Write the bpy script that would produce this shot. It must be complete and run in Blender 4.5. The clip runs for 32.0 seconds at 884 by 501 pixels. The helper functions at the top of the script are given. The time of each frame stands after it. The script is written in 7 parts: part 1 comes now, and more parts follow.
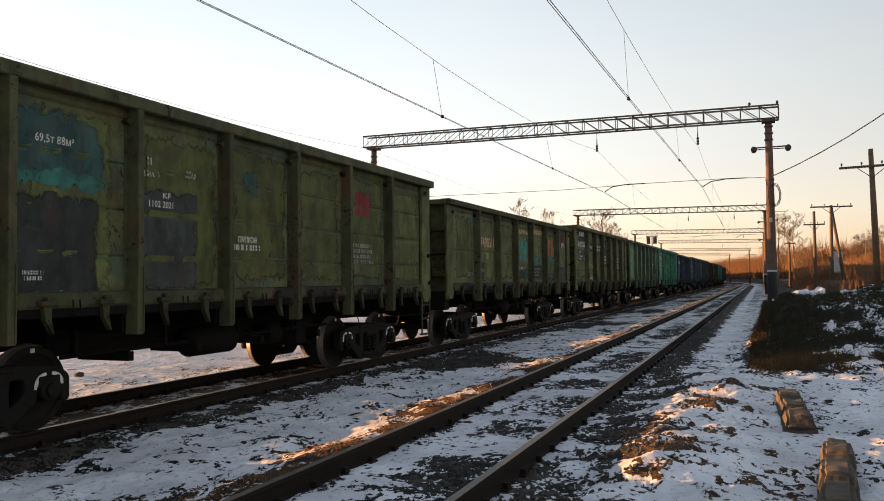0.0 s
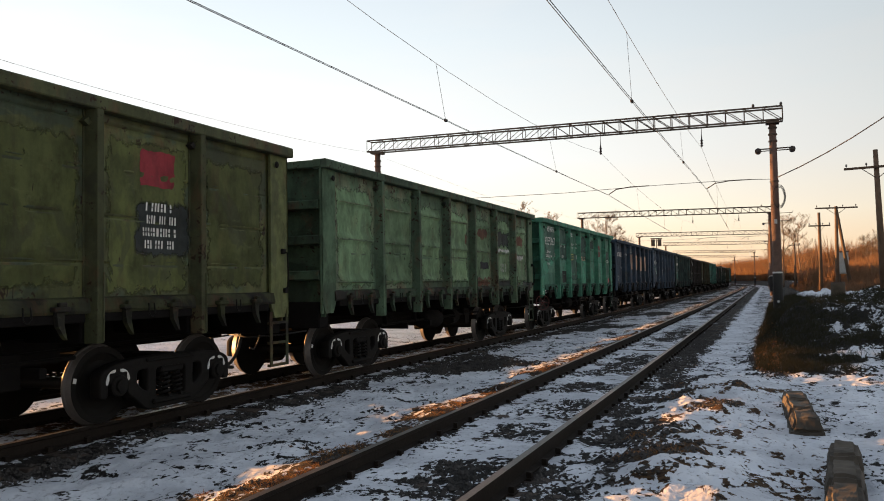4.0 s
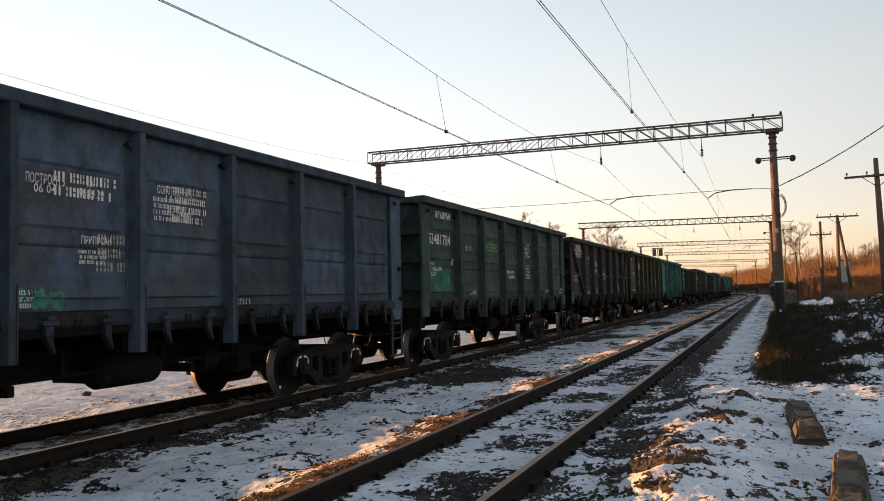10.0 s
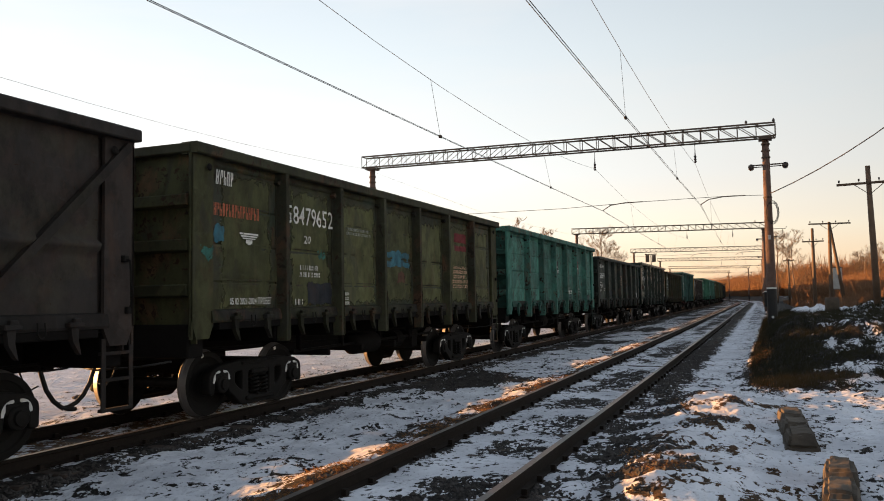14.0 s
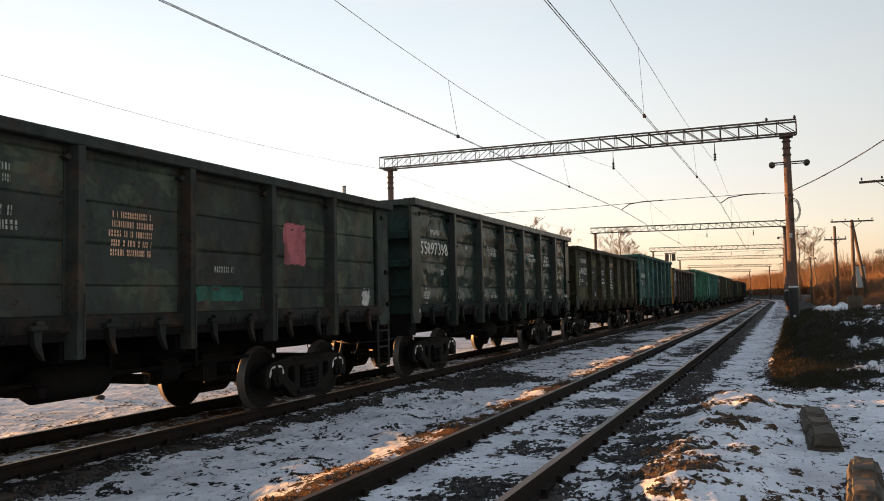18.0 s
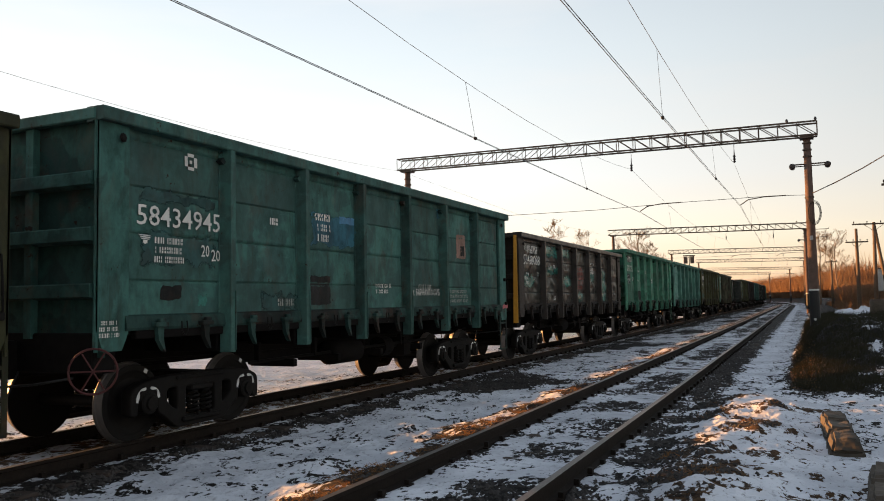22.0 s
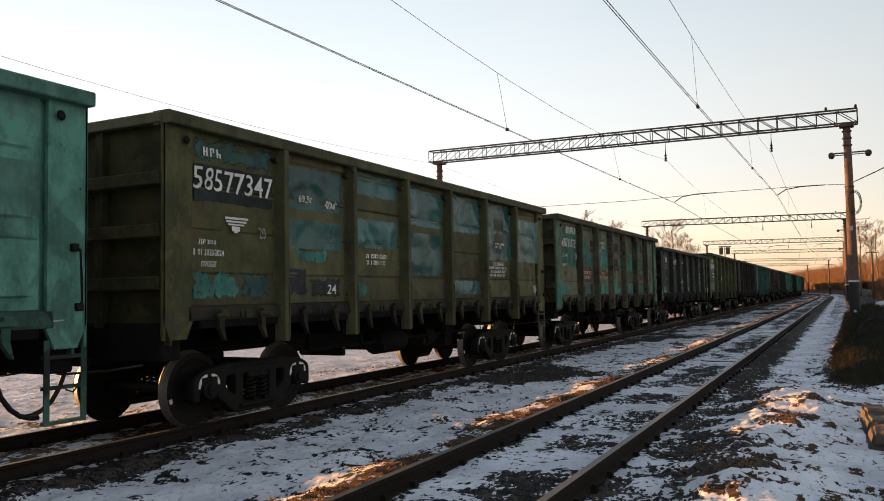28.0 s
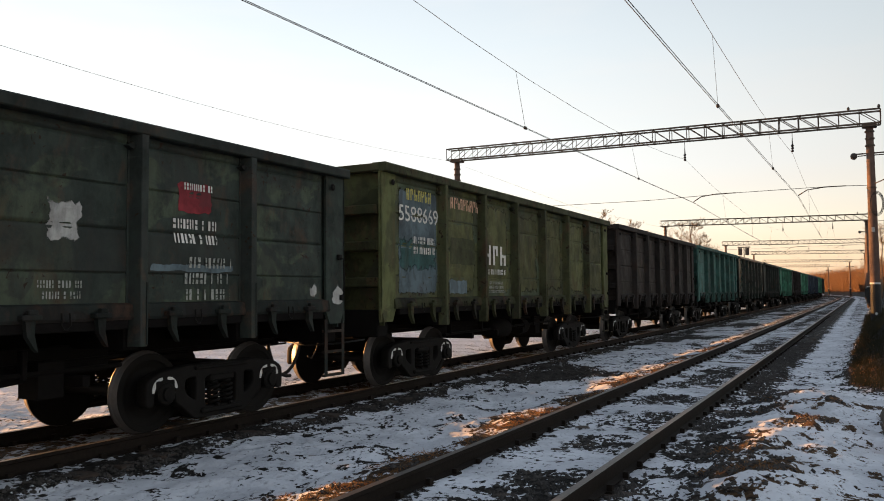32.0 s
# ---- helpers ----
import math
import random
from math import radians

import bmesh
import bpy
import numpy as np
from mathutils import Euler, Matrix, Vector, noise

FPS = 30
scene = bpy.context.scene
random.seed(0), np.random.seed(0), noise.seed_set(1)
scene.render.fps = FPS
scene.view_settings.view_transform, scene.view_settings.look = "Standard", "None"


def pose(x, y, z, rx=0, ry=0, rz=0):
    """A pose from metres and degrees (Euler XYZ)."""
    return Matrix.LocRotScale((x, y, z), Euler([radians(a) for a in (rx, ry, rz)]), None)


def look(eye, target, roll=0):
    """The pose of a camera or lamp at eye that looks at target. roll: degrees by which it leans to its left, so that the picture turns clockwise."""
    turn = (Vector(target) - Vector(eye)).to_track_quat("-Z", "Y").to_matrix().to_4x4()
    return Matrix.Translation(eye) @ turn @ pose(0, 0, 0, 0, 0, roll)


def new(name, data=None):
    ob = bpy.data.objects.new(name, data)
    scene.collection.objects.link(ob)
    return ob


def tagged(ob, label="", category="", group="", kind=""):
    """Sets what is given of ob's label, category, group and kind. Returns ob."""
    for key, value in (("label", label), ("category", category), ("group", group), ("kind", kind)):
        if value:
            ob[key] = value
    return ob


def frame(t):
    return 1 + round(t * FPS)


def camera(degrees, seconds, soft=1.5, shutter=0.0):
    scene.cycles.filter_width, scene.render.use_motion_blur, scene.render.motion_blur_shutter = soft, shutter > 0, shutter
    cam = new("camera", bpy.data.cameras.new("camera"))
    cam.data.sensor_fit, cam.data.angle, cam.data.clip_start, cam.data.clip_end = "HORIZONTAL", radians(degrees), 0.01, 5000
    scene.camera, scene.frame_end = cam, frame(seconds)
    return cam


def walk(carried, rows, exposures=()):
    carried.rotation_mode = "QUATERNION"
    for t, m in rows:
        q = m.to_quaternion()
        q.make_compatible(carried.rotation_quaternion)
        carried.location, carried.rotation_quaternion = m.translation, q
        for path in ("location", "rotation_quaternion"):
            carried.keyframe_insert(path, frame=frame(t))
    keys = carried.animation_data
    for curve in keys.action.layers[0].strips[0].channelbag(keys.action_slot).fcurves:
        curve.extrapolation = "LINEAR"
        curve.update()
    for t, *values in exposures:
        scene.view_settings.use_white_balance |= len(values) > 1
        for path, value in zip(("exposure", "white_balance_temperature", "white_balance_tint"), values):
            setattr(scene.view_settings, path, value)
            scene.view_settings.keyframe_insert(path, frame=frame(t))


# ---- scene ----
cam = camera(58.50, 32.0, soft=1.0)
EYE = Vector((0.0, 0.0, 1.6455))
# seconds, turn to the left of the track, upward tilt, lean (degrees)
PATH = ((0, 22.05, 2.15, -0.63), (0.5, 22.49, 2.16, -0.61), (1, 23.04, 2.12, -0.57), (1.5, 23.54, 2.16, -0.68), (2, 23.70, 2.20, -0.69),
        (2.5, 23.15, 2.23, -0.58), (3, 22.69, 2.26, -0.61), (3.5, 22.57, 2.37, -0.86), (5.5, 21.89, 2.47, -1.11), (6, 22.05, 2.40, -1.04),
        (6.5, 22.16, 2.50, -0.99), (7, 22.33, 2.61, -0.88), (7.5, 22.47, 2.71, -0.87), (8, 22.50, 2.80, -0.94), (8.5, 22.40, 2.90, -1.07),
        (9, 22.20, 3.00, -1.10), (9.5, 22.32, 3.13, -1.40), (10, 22.43, 3.23, -1.32), (10.5, 22.59, 3.36, -1.26), (11, 22.73, 3.44, -1.22),
        (11.5, 22.75, 3.50, -1.12), (12, 22.58, 3.58, -1.07), (12.5, 21.90, 3.60, -1.13), (13, 21.79, 3.52, -1.13), (13.5, 21.82, 3.48, -1.01),
        (14, 21.96, 3.57, -1.04), (14.5, 22.10, 3.44, -1.01), (16.5, 22.76, 3.50, -1.00), (17, 22.99, 3.49, -1.14), (17.5, 23.14, 3.48, -1.13),
        (18, 23.28, 3.59, -1.23), (18.5, 23.43, 3.60, -1.15), (19, 23.56, 3.69, -1.31), (19.5, 23.70, 3.81, -1.30), (20, 23.87, 3.77, -1.22),
        (20.5, 24.02, 3.77, -1.17), (21, 24.16, 3.80, -1.15), (21.5, 24.31, 3.87, -1.09), (22, 24.52, 3.76, -1.05), (22.5, 24.83, 3.56, -1.00),
        (23, 24.97, 3.44, -0.91), (23.5, 25.12, 3.51, -0.92), (24, 25.31, 3.53, -1.09), (24.5, 25.48, 3.60, -1.41), (25, 25.87, 3.63, -1.48),
        (25.5, 26.03, 3.66, -1.37), (27.5, 26.68, 3.23, -1.07), (28, 26.86, 3.20, -1.07), (28.5, 27.00, 3.17, -0.96), (29, 27.14, 3.17, -0.87),
        (29.5, 27.29, 3.15, -0.80), (30, 27.45, 3.18, -0.73), (30.5, 27.60, 3.22, -0.68), (31, 27.75, 3.31, -0.58), (31.5, 27.90, 3.27, -0.48),
        (32, 28.09, 3.08, -0.50),)


def heading(turn, tilt):
    a, b = radians(turn), radians(tilt)
    return Vector((-math.sin(a) * math.cos(b), math.cos(a) * math.cos(b), math.sin(b)))


walk(cam, [(t, look(EYE, EYE + heading(a, b), c)) for t, a, b, c in PATH], exposures=[(0.0, 2.40), (32.0, 2.40)])

# ---- light: a low evening sun behind the train, clear pale sky ----
SUN_EL, SUN_BACK = 4.0, -1.5
SUN_DIR = Vector((-math.cos(radians(SUN_BACK)) * math.cos(radians(SUN_EL)), -math.sin(radians(SUN_BACK)) * math.cos(radians(SUN_EL)), math.sin(radians(SUN_EL))))
world = bpy.data.worlds.new("world")
scene.world = world
world.use_nodes = True
wn, wl = world.node_tree.nodes, world.node_tree.links
sky = wn.new("ShaderNodeTexSky")
sky.sky_type, sky.sun_disc = "NISHITA", False
sky.sun_elevation, sky.sun_rotation = radians(SUN_EL), radians(270 - SUN_BACK)
sky.altitude, sky.air_density, sky.dust_density, sky.ozone_density = 100, 1.0, 3.0, 1.0
# a thin veil of high haze whitens the sky: warm along the horizon, pale blue overhead, brightest on the sun's side
tc, sp = wn.new("ShaderNodeTexCoord"), wn.new("ShaderNodeSeparateXYZ")
wl.new(tc.outputs["Generated"], sp.inputs[0])
veil = wn.new("ShaderNodeValToRGB")
stops = ((0.0, (1.12, 0.70, 0.40)), (0.035, (1.20, 0.90, 0.60)), (0.08, (1.16, 1.03, 0.82)), (0.15, (0.96, 0.97, 0.94)), (0.30, (0.76, 0.83, 0.87)), (0.5, (0.50, 0.58, 0.68)), (1.0, (0.28, 0.36, 0.47)))
for k, (at, c) in enumerate(stops):
    e = veil.color_ramp.elements[k] if k < 2 else veil.color_ramp.elements.new(at)
    e.position, e.color = at, (*c, 1)
wl.new(sp.outputs["Z"], veil.inputs["Fac"])
dt = wn.new("ShaderNodeVectorMath")
dt.operation = "DOT_PRODUCT"
dt.inputs[1].default_value = tuple(SUN_DIR)
wl.new(tc.outputs["Generated"], dt.inputs[0])
glow = wn.new("ShaderNodeMapRange")
glow.interpolation_type = "SMOOTHSTEP"
glow.inputs["From Min"].default_value, glow.inputs["From Max"].default_value = -0.75, 0.75
glow.inputs["To Min"].default_value, glow.inputs["To Max"].default_value = 0.60, 1.36
wl.new(dt.outputs["Value"], glow.inputs["Value"])
back = wn.new("ShaderNodeMapRange")     # the sky opposite the sun brightens again
back.inputs["From Min"].default_value, back.inputs["From Max"].default_value = -0.3, -1.0
back.inputs["To Min"].default_value, back.inputs["To Max"].default_value = 0.0, 0.95
wl.new(dt.outputs["Value"], back.inputs["Value"])
both = wn.new("ShaderNodeMath")
both.operation = "ADD"
wl.new(glow.outputs["Result"], both.inputs[0])
wl.new(back.outputs["Result"], both.inputs[1])
wisp = wn.new("ShaderNodeTexNoise")
wisp.inputs["Scale"].default_value, wisp.inputs["Detail"].default_value = 2.2, 5
mp = wn.new("ShaderNodeMapping")
mp.inputs["Scale"].default_value = (1, 1, 5)
wl.new(tc.outputs["Generated"], mp.inputs["Vector"])
wl.new(mp.outputs["Vector"], wisp.inputs["Vector"])
wr = wn.new("ShaderNodeMapRange")
wr.inputs["From Min"].default_value, wr.inputs["From Max"].default_value = 0.45, 0.75
wr.inputs["To Min"].default_value, wr.inputs["To Max"].default_value = 0.0, 0.42
wl.new(wisp.outputs["Fac"], wr.inputs["Value"])
cl = wn.new("ShaderNodeMix")
cl.data_type = "RGBA"
cl.inputs[7].default_value = (0.98, 0.90, 0.84, 1)
wl.new(wr.outputs["Result"], cl.inputs[0])
wl.new(veil.outputs["Color"], cl.inputs[6])
vm = wn.new("ShaderNodeVectorMath")
vm.operation = "SCALE"
wl.new(cl.outputs[2], vm.inputs[0])
wl.new(both.outputs[0], vm.inputs["Scale"])
nm = wn.new("ShaderNodeVectorMath")
nm.operation = "SCALE"
nm.inputs["Scale"].default_value = 0.10
wl.new(sky.outputs["Color"], nm.inputs[0])
mx = wn.new("ShaderNodeMix")
mx.data_type = "RGBA"
mx.inputs[0].default_value = 0.8
wl.new(nm.outputs["Vector"], mx.inputs[6])
wl.new(vm.outputs["Vector"], mx.inputs[7])
wl.new(mx.outputs[2], wn["Background"].inputs["Color"])
wn["Background"].inputs["Strength"].default_value = 0.205
sun = new("sun", bpy.data.lights.new("sun", "SUN"))
sun.data.energy, sun.data.angle, sun.data.color = 3.6, radians(0.6), (1.0, 0.46, 0.15)
sun.matrix_world = look(SUN_DIR * 50, (0, 0, 0))


# ---- materials ----
def nodes_of(name):
    m = bpy.data.materials.new(name)
    m.use_nodes = True
    nt = m.node_tree
    return m, nt.nodes, nt.links, nt.nodes["Principled BSDF"]


def ramp(nd, lk, src, p0, p1, c0=(0, 0, 0, 1), c1=(1, 1, 1, 1)):
    r = nd.new("ShaderNodeValToRGB")
    r.color_ramp.elements[0].position, r.color_ramp.elements[1].position = p0, p1
    r.color_ramp.elements[0].color, r.color_ramp.elements[1].color = c0, c1
    lk.new(src, r.inputs["Fac"])
    return r.outputs["Color"]


def mixc(nd, lk, fac, a, b, kind="MIX"):
    n = nd.new("ShaderNodeMix")
    n.data_type, n.blend_type = "RGBA", kind
    for sock, v in ((n.inputs[0], fac), (n.inputs[6], a), (n.inputs[7], b)):
        if isinstance(v, (int, float)):
            sock.default_value = v
        elif isinstance(v, tuple):
            sock.default_value = (*v[:3], 1)
        else:
            lk.new(v, sock)
    return n.outputs[2]


def coords(nd, lk, scale=(1, 1, 1), space="Object", shuffle=True, turn=(0, 0, 0)):
    """Object coordinates, shifted by each object's own random number so that alike parts wear differently."""
    tc = nd.new("ShaderNodeTexCoord")
    mp = nd.new("ShaderNodeMapping")
    mp.inputs["Scale"].default_value, mp.inputs["Rotation"].default_value = scale, turn
    lk.new(tc.outputs[space], mp.inputs["Vector"])
    if shuffle:
        oi, mu = nd.new("ShaderNodeObjectInfo"), nd.new("ShaderNodeMath")
        mu.operation = "MULTIPLY"
        mu.inputs[1].default_value = 37.0
        lk.new(oi.outputs["Random"], mu.inputs[0])
        lk.new(mu.outputs[0], mp.inputs["Location"])
    return mp.outputs["Vector"]


def noise_tex(nd, lk, vec, scale, detail=5, rough=0.55, distort=0.0):
    n = nd.new("ShaderNodeTexNoise")
    n.inputs["Scale"].default_value, n.inputs["Detail"].default_value = scale, detail
    n.inputs["Roughness"].default_value, n.inputs["Distortion"].default_value = rough, distort
    lk.new(vec, n.inputs["Vector"])
    return n.outputs["Fac"]


def bump(nd, lk, bs, height, strength, dist=0.02):
    b = nd.new("ShaderNodeBump")
    b.inputs["Strength"].default_value, b.inputs["Distance"].default_value = strength, dist
    lk.new(height, b.inputs["Height"])
    lk.new(b.outputs["Normal"], bs.inputs["Normal"])


def paint(name, c1, c2=None, rust=0.5, rough=0.5, patchy=0.5, ragged=0.0, planks=False, spec=0.35, dirty=1.0):
    """Old wagon paint: two shades in patches, soot, vertical streaks, chips down to brown primer."""
    m, nd, lk, bs = nodes_of(name)
    v = coords(nd, lk)
    vs = coords(nd, lk, (6, 6, 0.5))
    c2 = c2 or tuple(x * 0.7 for x in c1)
    big = noise_tex(nd, lk, coords(nd, lk, (1, 1, 1.5)), 0.95, 5, 0.52, 0.5)
    col = mixc(nd, lk, ramp(nd, lk, big, 0.63 - 0.25 * patchy, 0.665 - 0.25 * patchy), c1, c2)
    soot = noise_tex(nd, lk, coords(nd, lk, (1, 1.2, 0.7)), 2.6, 9, 0.72)
    col = mixc(nd, lk, ramp(nd, lk, soot, 0.42, 0.70, (0, 0, 0, 1), (dirty, dirty, dirty, 1)), col, tuple(x * 0.30 + 0.006 for x in c1))
    smear = noise_tex(nd, lk, coords(nd, lk, (1, 1.5, 0.8), turn=(0.3, 0, 0)), 1.35, 4, 0.55, 0.9)
    col = mixc(nd, lk, ramp(nd, lk, smear, 0.56, 0.60, (0, 0, 0, 1), (0.55 * dirty,) * 3 + (1,)), col, tuple(0.30 * x + 0.018 for x in c1))
    wash = noise_tex(nd, lk, coords(nd, lk, (1, 1.3, 0.7)), 1.9, 9, 0.68, 0.4)     # brown rust bleeding through
    col = mixc(nd, lk, ramp(nd, lk, wash, 0.535, 0.66, (0, 0, 0, 1), (0.62 * min(1, rust),) * 3 + (1,)), col, (0.105, 0.052, 0.030))
    pale = noise_tex(nd, lk, coords(nd, lk, (1, 1.0, 2.2)), 3.1, 8, 0.68, 0.5)
    col = mixc(nd, lk, ramp(nd, lk, pale, 0.60, 0.72, (0, 0, 0, 1), (0.42 * dirty,) * 3 + (1,)), col, tuple(min(1, 1.35 * x + 0.02) for x in c1))
    if planks:     # each plank of the side was repainted or rubbed on its own
        tc, sp, fl, oi = nd.new("ShaderNodeTexCoord"), nd.new("ShaderNodeSeparateXYZ"), nd.new("ShaderNodeMath"), nd.new("ShaderNodeObjectInfo")
        lk.new(tc.outputs["Object"], sp.inputs[0])
        fl.operation = "SNAP"
        fl.inputs[1].default_value = 0.53
        lk.new(sp.outputs["Z"], fl.inputs[0])
        cb, wnz = nd.new("ShaderNodeCombineXYZ"), nd.new("ShaderNodeTexWhiteNoise")
        lk.new(fl.outputs[0], cb.inputs[0])
        lk.new(oi.outputs["Random"], cb.inputs[1])
        lk.new(cb.outputs[0], wnz.inputs["Vector"])
        ring, amt = ramp(nd, lk, noise_tex(nd, lk, v, 1.7, 4, 0.6), 0.30, 0.52), nd.new("ShaderNodeMath")
        amt.operation = "MULTIPLY"
        lk.new(ring, amt.inputs[0])
        lk.new(ramp(nd, lk, wnz.outputs["Value"], 0.45, 1.0, (0, 0, 0, 1), (0.8 * dirty,) * 3 + (1,)), amt.inputs[1])
        col = mixc(nd, lk, amt.outputs[0], col, tuple(0.32 * x + 0.016 for x in c1))
    streak = noise_tex(nd, lk, vs, 1.6, 4, 0.6)
    col = mixc(nd, lk, ramp(nd, lk, streak, 0.55, 0.8, (0, 0, 0, 1), (0.45, 0.45, 0.45, 1)), col, (0.035, 0.028, 0.022))
    chip = noise_tex(nd, lk, v, 13.0, 5, 0.6, 0.6)
    lo = 0.74 - 0.15 * rust
    worn, cluster = noise_tex(nd, lk, v, 1.9, 4, 0.6), nd.new("ShaderNodeMath")     # chips gather in worn areas
    cluster.operation = "MULTIPLY_ADD"
    cluster.inputs[1].default_value, cluster.inputs[2].default_value = 0.55, -0.30
    lk.new(worn, cluster.inputs[0])
    gathered = nd.new("ShaderNodeMath")
    gathered.operation = "ADD"
    lk.new(chip, gathered.inputs[0])
    lk.new(cluster.outputs[0], gathered.inputs[1])
    chipf = ramp(nd, lk, gathered.outputs[0], lo, lo + 0.03)
    col = mixc(nd, lk, chipf, col, (0.026, 0.015, 0.010))
    gouge = noise_tex(nd, lk, coords(nd, lk, (2.0, 13.0, 3.2), turn=(0.65, 0, 0)), 1.25, 3, 0.5, 0.7)
    lg = 0.81 - 0.13 * rust
    scraped = nd.new("ShaderNodeMath")
    scraped.operation = "ADD"
    lk.new(gouge, scraped.inputs[0])
    lk.new(cluster.outputs[0], scraped.inputs[1])
    col = mixc(nd, lk, ramp(nd, lk, scraped.outputs[0], lg, lg + 0.025), col, (0.018, 0.014, 0.011))
    oi, tone = nd.new("ShaderNodeObjectInfo"), nd.new("ShaderNodeMapRange")
    tone.inputs["To Min"].default_value, tone.inputs["To Max"].default_value = 0.72, 1.18
    lk.new(oi.outputs["Random"], tone.inputs["Value"])
    hs = nd.new("ShaderNodeHueSaturation")
    lk.new(tone.outputs["Result"], hs.inputs["Value"])
    lk.new(col, hs.inputs["Color"])
    lk.new(hs.outputs["Color"], bs.inputs["Base Color"])
    dull = rough if rough < 0.4 else rough + 0.16
    rr = ramp(nd, lk, soot, 0.3, 0.8, (dull - 0.12,) * 3 + (1,), (min(dull + 0.22, 1.0),) * 3 + (1,))
    lk.new(rr, bs.inputs["Roughness"])
    bs.inputs["Specular IOR Level"].default_value = 0.20 if rough < 0.4 else 0.14
    if ragged:     # brushed or peeling edge: the attribute 'cover' falls to 0 at the rim
        cv, ad = nd.new("ShaderNodeAttribute"), nd.new("ShaderNodeMath")
        cv.attribute_name, ad.operation = "cover", "ADD"
        lk.new(cv.outputs["Fac"], ad.inputs[0])
        torn, lift = noise_tex(nd, lk, coords(nd, lk, (1, 1.15, 0.85), turn=(0.25, 0, 0)), 3.4, 6, 0.6, 1.1), nd.new("ShaderNodeMath")
        lift.operation = "MULTIPLY_ADD"
        lift.inputs[1].default_value, lift.inputs[2].default_value = 1.9 * ragged, 0.5 - 0.95 * ragged
        lk.new(torn, lift.inputs[0])
        lk.new(lift.outputs[0], ad.inputs[1])
        edge = 0.015 if ragged > 1 or ragged < 0.5 else 0.12     # peeling paint ends sharply, brushed paint fades
        lk.new(ramp(nd, lk, ad.outputs[0], 0.655 - edge, 0.655 + edge), bs.inputs["Alpha"])
    hsum = mixc(nd, lk, 0.35, chip, streak)
    if planks or ragged:     # dented sheet under the paint
        hsum = mixc(nd, lk, 0.14, noise_tex(nd, lk, coords(nd, lk, (1, 1, 1.3)), 2.2, 2, 0.4, 0.2), hsum)
        bump(nd, lk, bs, hsum, 0.40, 0.060)
    else:
        bump(nd, lk, bs, hsum, 0.25, 0.012)
    return m


def leafy(name, c, glow):
    """Dry stems and blades that let some of the low sun through."""
    m, nd, lk, bs = nodes_of(name)
    n1 = noise_tex(nd, lk, coords(nd, lk, shuffle=False), 3.0, 4, 0.6)
    col = mixc(nd, lk, ramp(nd, lk, n1, 0.3, 0.75), c, tuple(0.5 * x for x in c))
    lk.new(col, bs.inputs["Base Color"])
    bs.inputs["Roughness"].default_value, bs.inputs["Specular IOR Level"].default_value = 0.9, 0.1
    tr, mx = nd.new("ShaderNodeBsdfTranslucent"), nd.new("ShaderNodeMixShader")
    lk.new(col, tr.inputs["Color"])
    mx.inputs[0].default_value = glow
    lk.new(bs.outputs[0], mx.inputs[1])
    lk.new(tr.outputs[0], mx.inputs[2])
    lk.new(mx.outputs[0], nd["Material Output"].inputs["Surface"])
    return m


def plain(name, c, rough=0.6, metal=0.0, grain=14.0, vary=0.35, spec=0.35, shuffle=True, bumpy=0.25):
    m, nd, lk, bs = nodes_of(name)
    v = coords(nd, lk, shuffle=shuffle)
    n1 = noise_tex(nd, lk, v, grain, 5, 0.6)
    n2 = noise_tex(nd, lk, v, grain * 0.11, 3)
    col = mixc(nd, lk, ramp(nd, lk, n1, 0.3, 0.75), c, tuple(x * (1 - vary) for x in c))
    col = mixc(nd, lk, ramp(nd, lk, n2, 0.4, 0.75), col, tuple(x * (1 - vary * 0.9) for x in c))
    lk.new(col, bs.inputs["Base Color"])
    bs.inputs["Roughness"].default_value, bs.inputs["Metallic"].default_value = rough, metal
    bs.inputs["Specular IOR Level"].default_value = spec
    bump(nd, lk, bs, n1, bumpy, 0.01)
    return m


M_STEEL = plain("rail_steel", (0.15, 0.128, 0.112), 0.48, 0.6, 30, 0.4)
M_RAILSIDE = plain("rail_rust", (0.019, 0.014, 0.011), 0.75, 0.0, 25, 0.5, spec=0.10)
M_UNDER = plain("underframe_soot", (0.009, 0.008, 0.0075), 0.85, 0.0, 9, 0.5, 0.08)
M_BOGIE = plain("bogie_soot", (0.012, 0.011, 0.010), 0.7, 0.0, 11, 0.5, 0.10)
M_WHEEL = plain("wheel_steel", (0.011, 0.010, 0.009), 0.65, 0.0, 8, 0.4, 0.10)
M_TREAD = plain("polished_tread", (0.11, 0.10, 0.095), 0.5, 0.5, 20, 0.25)
M_CHALK = plain("white_mark_paint", (0.62, 0.62, 0.60), 0.8, 0.0, 22, 0.35)
M_HOSE = plain("black_rubber", (0.012, 0.012, 0.012), 0.6)
M_RED = plain("red_paint", (0.075, 0.018, 0.018), 0.7)


